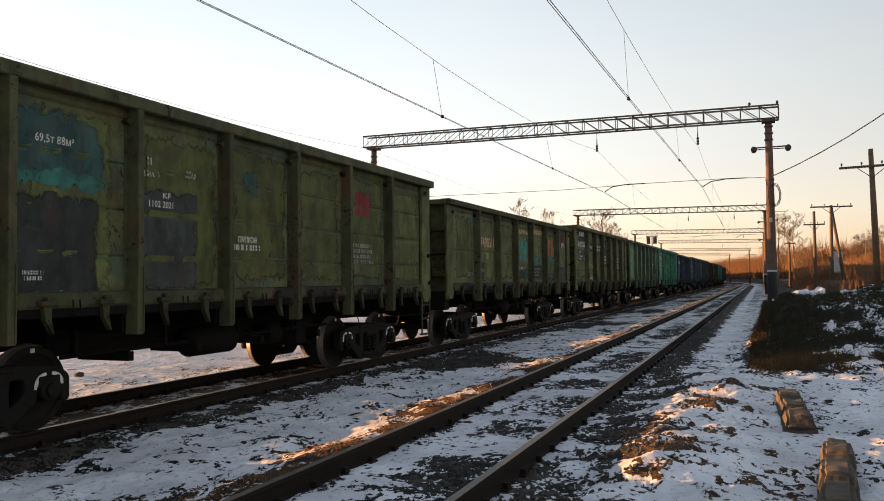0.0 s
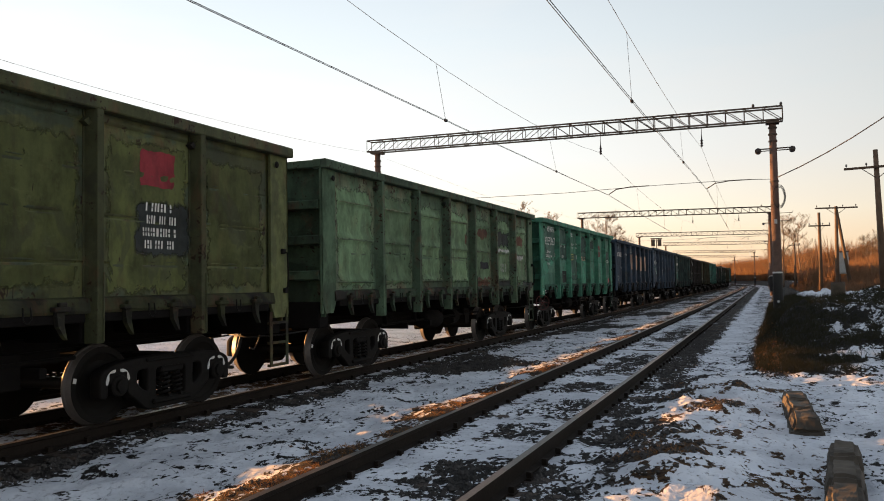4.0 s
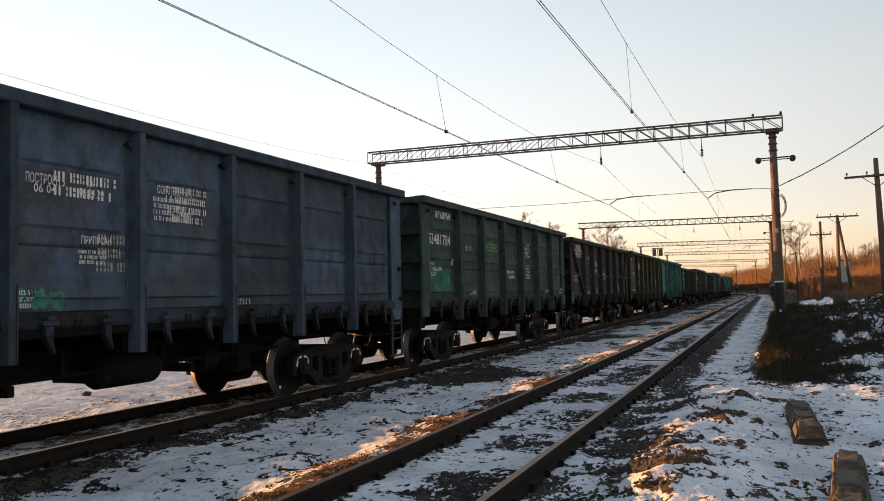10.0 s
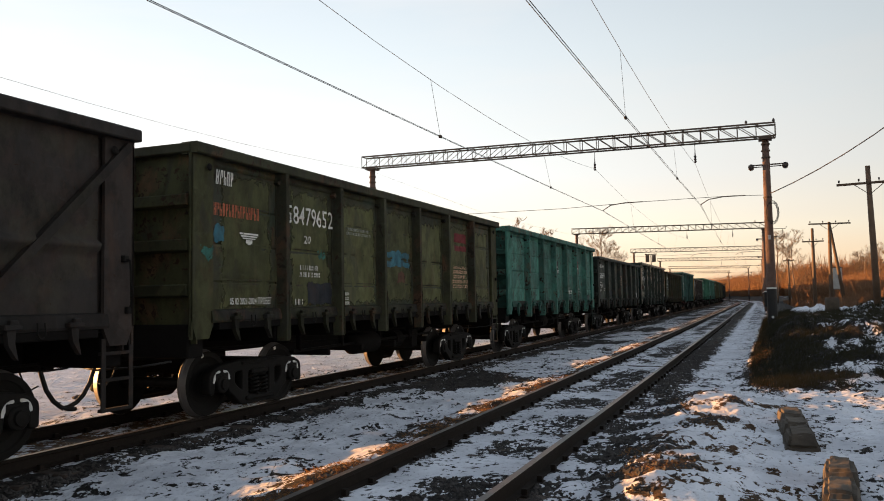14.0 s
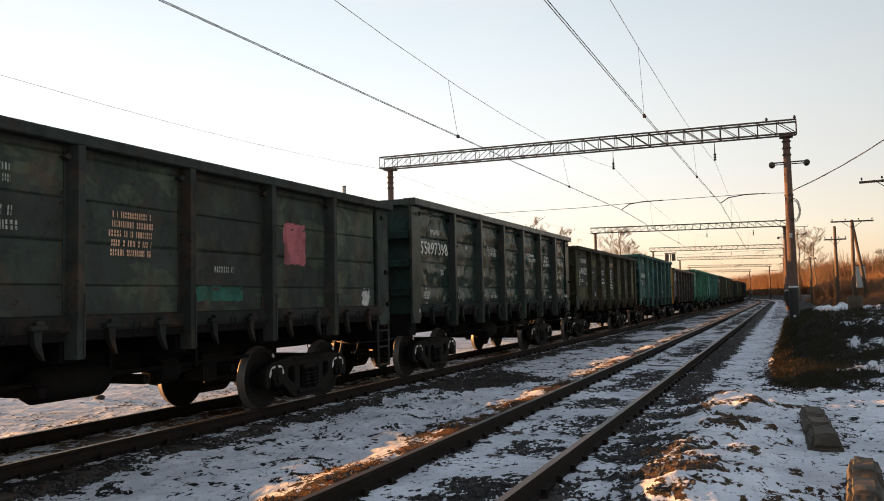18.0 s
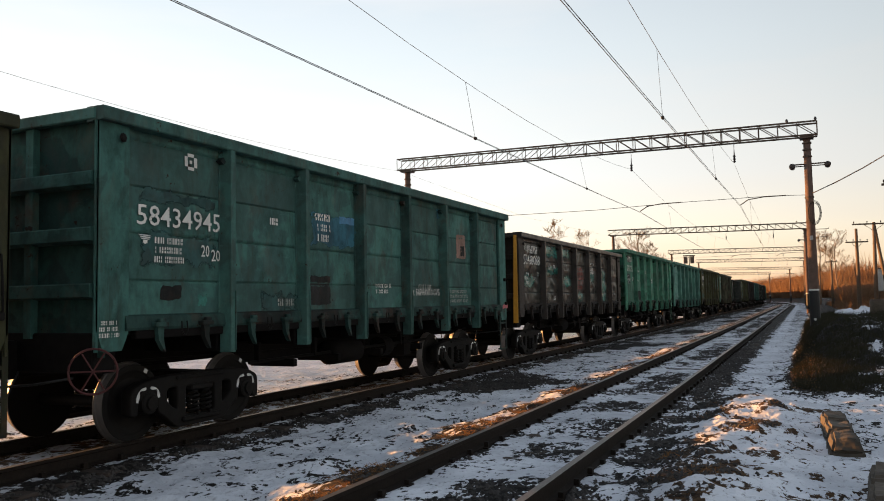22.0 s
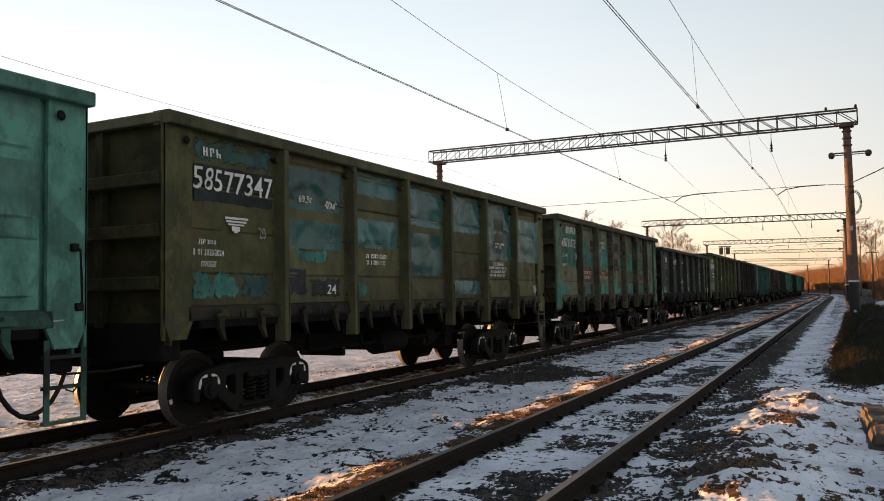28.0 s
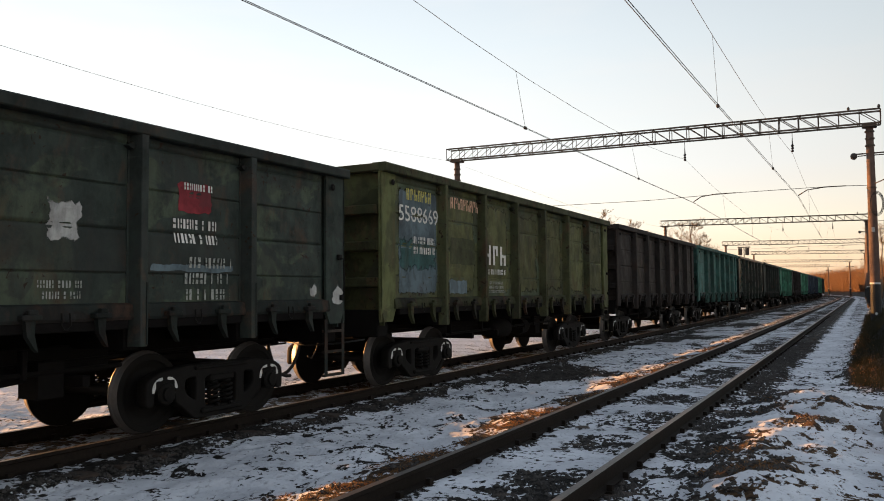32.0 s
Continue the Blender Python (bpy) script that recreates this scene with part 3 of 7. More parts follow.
def make_track(name, c, label, far):
    tr = thing(name, label, "railway track", kind="structure")
    for x in (c - GAUGE / 2, c + GAUGE / 2):
        me = rail_mesh(x)
        ob = new("rail", me)
        ob.parent = tr
    tagged(part("rail_fastenings", fastenings(c, 60), M_RAILSIDE, tr), kind="stuff")
    bm = bmesh.new()
    soft_box(bm, -1.36, 1.36, -0.125, 0.125, -0.37, -0.190, 0.02)
    me = mesh_of("sleeper", bm)
    s = 0.1
    while s < far:
        ob = put("sleeper", me, M_SLEEPER, tr, (c + random.uniform(-0.03, 0.03), s, random.uniform(-0.012, 0.006)), random.uniform(-0.015, 0.015))
        s += 0.545
    return tr


make_track("track_1", TRAIN_X, "rusty steel rails on snow-buried timber sleepers under the train", 75)
make_track("track_2", NEAR_X, "worn steel rails on snow-covered timber sleepers and cinders", 75)

# ---- open wagons ----
LEN, HALF, ZB, ZT = 12.89, 1.565, 1.42, 3.80
POSTS = [0.865 * k for k in (-5, -3, -1, 1, 3, 5)]
EDGES = [-LEN / 2 + 0.45] + POSTS + [LEN / 2 - 0.45]
MESH = {}


DENTS, SUNK, TUCK = {}, 0.062, 0.034     # how far sheets and corner plates stand back from the posts


RIBS = (0.27, 1.03, 1.70)


def panel_x(width, style, seed, y, z):
    """How far a sheet stands out at (y, z): planked seams (0), stamped ribs (1), one rail (2), planked and badly buckled (3)."""
    h = ZT - 0.15 - ZB
    if (width, style, seed) not in DENTS:
        rng = random.Random(seed * 17 + style)
        count, deep = (46, 0.034) if style == 3 else (13, 0.020)
        DENTS[width, style, seed] = ([(rng.uniform(-width / 2, width / 2), rng.uniform(0.1, h), rng.uniform(0.05, 0.24) * (0.85 if style == 3 else 1.0), rng.uniform(-deep * 1.2, deep), rng.uniform(0.4, 1.6), rng.uniform(-1, 1)) for _ in range(count)], rng.uniform(-0.012, 0.022), rng.uniform(0, 6))
    dents, bulge, ph = DENTS[width, style, seed]
    x = bulge * math.cos(math.pi * y / width) * math.sin(math.pi * z / h) + 0.003 * math.sin(9 * y + 5 * z + ph)
    for dy, dz, r, d, stretch, skew in dents:
        a, b = (y - dy) + skew * (z - dz) * 0.5, (z - dz) * stretch
        x += d * (max(0.0, 1 - math.sqrt(a * a + b * b) / (1.5 * r)) if style == 3 else math.exp(-(a * a + b * b) / (r * r)))
    inset = max(0.0, min(1.0, (width / 2 - abs(y)) / 0.09))
    k0 = h / 2.23
    if style in (0, 3):
        for k in (0.53, 1.06, 1.59, 2.12):
            x -= 0.030 * max(0.0, min(1.0, 1.6 - abs(z - k * k0) / 0.010))
            if style == 3:
                x += 0.014 * math.exp(-((z - (k - 0.26) * k0) / 0.15) ** 2)
    elif style == 1:
        for k in RIBS:     # a sloping top and a sharp ledge below
            a = z - k * k0
            x += 0.046 * max(0.0, min(1.0, a / 0.018, (0.17 - a) / 0.13)) * max(0.0, min(1.0, (width / 2 - 0.10 - abs(y)) / 0.09))
        x -= 0.025 * max(0.0, min(1.0, 1.6 - abs(z - 0.83 * k0) / 0.010))
    else:
        return x + 0.075 * max(0.0, min(1.0, 2.0 - abs(z - 0.93 * k0) / 0.03))
    return x * inset


def panel_mesh(width, style, seed, fine=True):
    """One sheet between two posts, facing +x, its foot at ZB and its middle at y = 0."""
    h, ny, nz = ZT - 0.15 - ZB, (26 if style != 3 else 44) if fine else 4, (40 if style != 3 else 60) if fine else 8
    levels = {round(h * j / nz, 4) for j in range(nz + 1)}
    if fine and style != 2:
        for k in (0.53, 1.06, 1.59, 2.12) if style != 1 else (0.83,):
            levels |= {round(k * h / 2.23 + d, 4) for d in (-0.017, -0.006, 0.006, 0.017)}
        for k in RIBS if style == 1 else ():
            levels |= {round(k * h / 2.23 + d, 4) for d in (-0.004, 0.0, 0.018, 0.024, 0.17)}
    levels = sorted(levels)
    nz = len(levels) - 1
    verts, faces = [], []
    for z in levels:
        for i in range(ny + 1):
            y = width * (i / ny - 0.5)
            verts.append((panel_x(width, style, seed, y, z), y, z))
    n = ny + 1
    for j in range(nz):
        for i in range(ny):
            faces.append((j * n + i, j * n + i + 1, (j + 1) * n + i + 1, (j + 1) * n + i))
    base = len(verts)
    for y, z in ((-width / 2, 0), (width / 2, 0), (width / 2, h), (-width / 2, h)):
        verts.append((-0.05, y, z))
    faces.append((base + 3, base + 2, base + 1, base))
    me = bpy.data.meshes.new("panel")
    me.from_pydata(verts, [], faces)
    me.shade_smooth()
    return me


def rounded(pts, r, n=4):
    """The outline with its corners rounded to about r."""
    out, m = [], len(pts)
    for i, p in enumerate(pts):
        p, a, b = Vector(p), Vector(pts[i - 1]), Vector(pts[(i + 1) % m])
        u, v = (a - p), (b - p)
        d = min(r, 0.45 * u.length, 0.45 * v.length)
        p0, p1 = p + u.normalized() * d, p + v.normalized() * d
        for k in range(n + 1):
            t = k / n
            out.append(p0 * (1 - t) ** 2 + p * 2 * t * (1 - t) + p1 * t * t)
    return out


def casting(name, outlines, thick):
    """A thick cast plate in the y-z plane: the first outline cut by the others, all edges rounded."""
    cu = bpy.data.curves.new(name, "CURVE")
    cu.dimensions, cu.fill_mode, cu.extrude, cu.bevel_depth, cu.bevel_resolution = "2D", "BOTH", thick, 0.018, 1
    for o in outlines:
        pts = rounded(o, 0.07)
        sp = cu.splines.new("POLY")
        sp.points.add(len(pts) - 1)
        for q, p in zip(sp.points, pts):
            q.co = (p[0], p[1], 0, 1)
        sp.use_cyclic_u = True
    ob = new(name, cu)
    me = bpy.data.meshes.new_from_object(ob)
    me.transform(Matrix(((0, 0, 1, 0), (1, 0, 0, 0), (0, 1, 0, 0), (0, 0, 0, 1))))
    bpy.data.objects.remove(ob)
    bpy.data.curves.remove(cu)
    return me


def make_meshes():
    for style in range(4):
        for w, key in ((1.73 - 0.13, "mid"), (EDGES[1] - EDGES[0] - 0.06, "end")):
            MESH["panel", style, key] = [(k, w, panel_mesh(w, style, k)) for k in range(4 if key == "mid" else 3)]
            MESH["panel_plain", style, key] = panel_mesh(w, style, 5, False)
    h = ZT - ZB
    bm = bmesh.new()      # deep hat-section post, foot below the sill
    prism(bm, [(-0.105, -0.10), (0.105, -0.10), (0.105, h - 0.14), (-0.105, h - 0.14)], -0.075, -0.052)
    hat = [(-0.054, -0.078), (0.098, -0.050), (0.106, -0.042), (0.106, 0.042), (0.098, 0.050), (-0.054, 0.078)]
    prism(bm, hat, -0.36, h - 0.15, "z")
    MESH["post"] = mesh_of("post", bm)
    bm = bmesh.new()
    prism(bm, [(0.106, 0.026), (0.119, 0.026), (0.119, 0.044), (0.106, 0.044)], -0.34, 0.42, "z")
    MESH["stiffener"] = mesh_of("stiffener", bm)
    bm = bmesh.new()      # lashing lug in the hollow beside the post's head
    prism(bm, [(-0.17, h - 0.30), (-0.10, h - 0.25), (-0.06, h - 0.30), (-0.10, h - 0.34)], -0.05, 0.03)
    MESH["lug"] = mesh_of("lashing_lug", bm)
    bm = bmesh.new()      # corner plate with a cut-off foot
    prism(bm, [(0.0, 0.0), (0.10, -0.24), (0.36, -0.24), (0.45, -0.05), (0.45, h - 0.12), (0.0, h - 0.12)], -0.02, 0.028)
    prism(bm, [(0.028, -0.004), (0.028, 0.02), (-0.024, 0.03), (-0.024, 0.004)], -0.20, h - 0.12, "z")
    prism(bm, [(-0.02, 0.012), (0.012, -0.012), (0.03, 0.028), (0.03, 0.03), (-0.02, 0.03)], -0.24, h - 0.12, "z")
    box(bm, -0.085, -0.066, 0.38, 0.62, 0.0, h - 0.10)
    MESH["corner"] = mesh_of("corner_plate", bm)
    bm = bmesh.new()
    prism(bm, [(-0.16, h - 0.165), (-0.075, h - 0.165), (-0.07, h - 0.150), (0.090, h - 0.150), (0.102, h - 0.135), (0.102, h - 0.02), (0.086, h), (-0.16, h)], -LEN / 2 - 0.01, LEN / 2 + 0.01, "y")
    MESH["chord"] = mesh_of("top_chord", bm)
    bm = bmesh.new()
    soft_box(bm, -HALF + 0.02, HALF - 0.02, -0.03, 0.09, h - 0.14, h - 0.012, 0.012)
    MESH["end_chord"] = mesh_of("end_chord", bm)
    bm = bmesh.new()      # end wall sheet
    box(bm, -HALF + 0.03, HALF - 0.03, 0.12, 0.15, -0.30, h - 0.03)
    MESH["end_wall"] = mesh_of("end_wall", bm)
    bm = bmesh.new()
    prism(bm, [(-0.035, -0.075), (0.12, -0.10), (0.12, 0.075), (-0.02, 0.07), (-0.035, 0.055)], -HALF + 0.07, HALF - 0.07)
    MESH["end_beam"] = mesh_of("end_beam", bm)
    bm = bmesh.new()
    box(bm, -0.06, 0.06, 0.03, 0.12, -0.1, h - 0.14)
    MESH["end_post"] = mesh_of("end_post", bm)
    bm = bmesh.new()      # lower sill
    prism(bm, [(-0.12, -0.03), (0.018, -0.03), (0.030, 0.0), (0.006, 0.13), (-0.045, 0.15), (-0.12, 0.15)], -LEN / 2 + 0.40, LEN / 2 - 0.40, "y")
    MESH["sill"] = mesh_of("side_sill", bm)
    bm = bmesh.new()      # hatch: drop door edge with two hooks and a loop
    soft_box(bm, -1.40, -0.02, -0.72, 0.72, -0.10, -0.055, 0.012)
    soft_box(bm, -0.08, 0.02, -0.74, 0.74, -0.13, -0.03, 0.012)
    MESH["hatch"] = mesh_of("hatch_door", bm)
    bm = bmesh.new()
    y = 0.0
    prism(bm, [(y - 0.055, 0.02), (y + 0.055, 0.02), (y + 0.045, -0.13), (y + 0.085, -0.30), (y + 0.05, -0.27), (y - 0.03, -0.15)], 0.01, 0.075)
    soft_box(bm, 0.02, 0.11, y - 0.10, y + 0.10, 0.00, 0.055, 0.01)
    soft_box(bm, 0.04, 0.10, y - 0.03, y + 0.07, 0.05, 0.10, 0.01)
    MESH["latch"] = mesh_of("latch", bm)
    bm = bmesh.new()
    tube(bm, [(0.07, -0.045, 0.06), (0.08, -0.05, -0.06), (0.08, -0.02, -0.10), (0.08, 0.02, -0.10), (0.08, 0.05, -0.06), (0.07, 0.045, 0.06)], 0.010, 5)
    MESH["loop"] = mesh_of("hand_loop", bm)
    bm = bmesh.new()      # underframe
    soft_box(bm, -0.22, 0.22, -LEN / 2 + 0.1, LEN / 2 - 0.1, 0.86, 1.26, 0.02)
    MESH["centre_sill"] = mesh_of("centre_sill", bm)
    bm = bmesh.new()
    soft_box(bm, -1.48, 1.48, -0.10, 0.10, 1.06, 1.34, 0.015)
    MESH["cross_member"] = mesh_of("cross_member", bm)
    bm = bmesh.new()
    soft_box(bm, -1.45, 1.45, -0.16, 0.16, 0.93, 1.38, 0.02)
    MESH["buffer_beam"] = mesh_of("buffer_beam", bm)
    bm = bmesh.new()
    soft_box(bm, -1.50, 1.50, -LEN / 2 + 0.1, LEN / 2 - 0.1, 1.335, 1.38, 0.01)
    MESH["floor_plate"] = mesh_of("floor_plate", bm)
    bm = bmesh.new()
    tube(bm, [(0, -LEN / 2 + 0.5, 0.98), (0, -1.0, 0.90), (0, 1.0, 0.90), (0, LEN / 2 - 0.5, 0.98)], 0.022, 6)
    MESH["brake_pipe"] = mesh_of("brake_pipe", bm)
    bm = bmesh.new()
    tube(bm, [(0.95, -3.1, 0.80), (0.95, 2.9, 0.86)], 0.028, 6)
    for y in (-2.9, -1.4, 0.2, 1.7):
        soft_box(bm, 0.90, 1.0, y - 0.03, y + 0.03, 0.80, 1.1, 0.01)
    soft_box(bm, 0.55, 0.62, -3.0, 3.0, 0.78, 1.10, 0.01)
    for y in (-2.2, -0.9, 0.6, 2.3):
        soft_box(bm, 0.30, 1.15, y - 0.05, y + 0.05, 0.68, 0.80, 0.01)
    MESH["brake_rod"] = mesh_of("brake_rod", bm)
    bm = bmesh.new()
    lathe(bm, [(-0.55, 0.02), (-0.53, 0.16), (-0.45, 0.21), (0.45, 0.21), (0.53, 0.16), (0.55, 0.02)], "y", 18, (0.0, 0, 0))
    MESH["tank"] = mesh_of("air_tank", bm, True)
    bm = bmesh.new()
    lathe(bm, [(-0.30, 0.04), (-0.28, 0.19), (0.05, 0.19), (0.10, 0.08), (0.45, 0.05)], "y", 18)
    box(bm, -0.16, 0.16, 0.52, 0.82, -0.22, 0.16)
    MESH["cylinder"] = mesh_of("brake_cylinder", bm)
    bm = bmesh.new()      # coupler head and shank
    soft_box(bm, -0.12, 0.12, -0.55, 0.15, -0.14, 0.12, 0.03)
    soft_box(bm, -0.21, 0.16, -0.72, -0.44, -0.19, 0.19, 0.04)
    soft_box(bm, -0.26, 0.26, -0.06, 0.10, -0.20, 0.24, 0.02)
    MESH["coupler"] = mesh_of("coupler", bm)
    bm = bmesh.new()
    tube(bm, [(-0.10, 0.06, 0.98), (-0.10, 0.0, 0.78), (-0.10, -0.07, 0.60), (-0.10, -0.18, 0.45), (-0.10, -0.30, 0.36), (-0.10, -0.42, 0.32), (-0.10, -0.53, 0.31)], 0.030, 8)
    tube(bm, [(-0.2, -0.30, 0.86), (0.3, -0.36, 0.80), (0.9, -0.22, 0.84), (1.25, -0.02, 0.9)], 0.015, 6)
    tube(bm, [(0.30, 0.05, 0.95), (0.31, -0.08, 0.70), (0.31, -0.20, 0.58), (0.30, -0.30, 0.62)], 0.012, 6)
    MESH["hose"] = mesh_of("brake_hose", bm, True)
    bm = bmesh.new()      # ladder under the corner
    for y in (-0.21, 0.21):
        prism(bm, [(y - 0.032, 0.44), (y + 0.032, 0.44), (y + 0.032, 1.27), (y - 0.032, 1.27)], -0.006, 0.008)
    for z in (0.46, 0.80, 1.10):
        prism(bm, [(-0.24, z - 0.018), (0.24, z - 0.018), (0.24, z + 0.018), (-0.24, z + 0.018)], -0.05, 0.010)
    MESH["ladder"] = mesh_of("ladder", bm)
    bm = bmesh.new()
    tube(bm, [(0.02, 0, 0.62), (0.09, 0.02, 0.60), (0.10, 0.03, 0.30), (0.07, 0.06, 0.08), (0.02, 0.06, 0.02)], 0.013, 6)
    soft_box(bm, 0.0, 0.06, -0.04, 0.04, 0.58, 0.66, 0.01)
    soft_box(bm, 0.0, 0.06, 0.02, 0.10, -0.02, 0.06, 0.01)
    MESH["grab"] = mesh_of("grab_handle", bm)
    bm = bmesh.new()
    lathe(bm, [(0.03, 0.0), (0.03, 0.03), (0.05, 0.055), (0.07, 0.03)], "x", 8)
    MESH["hook"] = mesh_of("tie_ring", bm)
    # bogie
    bm = bmesh.new()
    soft_box(bm, -1.05, 1.05, -0.20, 0.20, 0.52, 0.80, 0.03)
    soft_box(bm, -0.30, 0.30, -0.26, 0.26, 0.78, 0.88, 0.02)
    for y in (-0.42, 0.42):
        soft_box(bm, -0.90, 0.90, y - 0.05, y + 0.05, 0.36, 0.46, 0.02)
    MESH["bolster"] = mesh_of("bogie", bm)
    half = [(0.0, 0.775), (0.60, 0.765), (1.02, 0.715), (1.19, 0.63), (1.19, 0.35), (1.10, 0.35), (1.09, 0.56), (0.76, 0.56), (0.75, 0.36), (0.66, 0.31), (0.44, 0.13), (0.0, 0.13)]
    frame_outline = half + [(-y, z) for y, z in half[::-1][1:-1]]
    window = [(0.41, 0.655), (0.62, 0.635), (0.63, 0.47), (0.55, 0.39), (0.41, 0.31)]
    hollow = [(-0.29, 0.64), (0.29, 0.64), (0.29, 0.235), (-0.29, 0.235)]
    me = casting("side_frame", [frame_outline, window, [(-y, z) for y, z in window], hollow], 0.065)
    bm = bmesh.new()
    bm.from_mesh(me)
    soft_box(bm, -0.02, 0.12, -0.21, 0.21, 0.555, 0.64, 0.02)
    soft_box(bm, 0.06, 0.115, -0.46, 0.46, 0.72, 0.765, 0.012)
    soft_box(bm, -0.13, 0.13, -0.36, 0.36, 0.17, 0.235, 0.02)
    MESH["side_frame"] = mesh_of("side_frame", bm)
    bm = bmesh.new()
    for y in (-0.115, 0.115):
        for x in (-0.06, 0.075):
            pts = [(x + 0.062 * math.cos(k * 0.785), y + 0.068 * math.sin(k * 0.785), 0.255 + 0.29 * k / 40) for k in range(41)]
            tube(bm, pts, 0.019, 5)
    MESH["spring"] = mesh_of("spring_set", bm)
    bm = bmesh.new()
    lathe(bm, [(-0.12, 0.135), (0.10, 0.135), (0.115, 0.12), (0.12, 0.085), (0.15, 0.08), (0.155, 0.03)], "x", 16)
    soft_box(bm, -0.10, 0.09, -0.15, 0.15, 0.03, 0.165, 0.02)
    MESH["axle_box"] = mesh_of("axle_box", bm)
    for side, (a0, a1) in enumerate(((3.05, 1.80), (1.38, 0.25))):     # painted arch above the axle box
        bm = bmesh.new()
        ring = [a0 + (a1 - a0) * k / 6 for k in range(7)]
        wide = [0.018 + 0.016 * math.sin(math.pi * k / 6) for k in range(7)]
        outer = [((0.178 + d) * math.cos(a), (0.178 + d) * math.sin(a)) for a, d in zip(ring, wide)]
        inner = [((0.178 - d * 0.6) * math.cos(a), (0.178 - d * 0.6) * math.sin(a)) for a, d in zip(ring, wide)]
        prism(bm, inner + outer[::-1], 0.082, 0.087)
        MESH["mark", side] = mesh_of("painted_mark", bm)
    bm = bmesh.new()
    lathe(bm, [(-1.10, 0.06), (-1.10, 0.065), (-0.86, 0.085), (-0.6, 0.075), (0.6, 0.075), (0.86, 0.085), (1.10, 0.065), (1.10, 0.06)], "x", 12)
    MESH["axle"] = mesh_of("wheelset", bm, True)
    bm = bmesh.new()      # wheel seen with its outside at +x
    lathe(bm, [(-0.065, 0.36), (-0.062, 0.50), (-0.045, 0.506), (-0.030, 0.490), (-0.024, 0.4785), (0.062, 0.470), (0.066, 0.455), (0.066, 0.395), (0.036, 0.385), (0.012, 0.30), (0.018, 0.20), (0.055, 0.155), (0.075, 0.150), (0.075, 0.09)], "x", 40)
    box(bm, 0.064, 0.0685, -0.03, 0.03, 0.40, 0.45)
    me = mesh_of("wheel", bm)
    me.materials.append(M_WHEEL)
    me.materials.append(M_TREAD)
    me.materials.append(M_CHALK)
    for p in me.polygons:
        c = p.center
        r = math.hypot(c.y, c.z)
        if c.x > 0.0635 and p.normal.x > 0.9 and abs(c.y) < 0.031 and c.z > 0.39 and c.x > 0.067:
            p.material_index = 2
        elif 0.466 < r < 0.507 and -0.06 < c.x < 0.063:
            p.material_index = 1
        p.use_smooth = abs(p.normal.x) < 0.85
    MESH["wheel"] = me
    bm = bmesh.new()
    ring = [(0.0, 0.24 * math.cos(k * 0.2618), 0.24 * math.sin(k * 0.2618)) for k in range(25)]
    tube(bm, ring, 0.013, 5, False)
    for k in range(3):
        a = k * 1.0472
        tube(bm, [(0, 0.22 * math.cos(a), 0.22 * math.sin(a)), (0, -0.22 * math.cos(a), -0.22 * math.sin(a))], 0.010, 5)
    MESH["handwheel"] = mesh_of("hand_wheel", bm)


make_meshes()
WHEELSETS = []
SKIN = {}


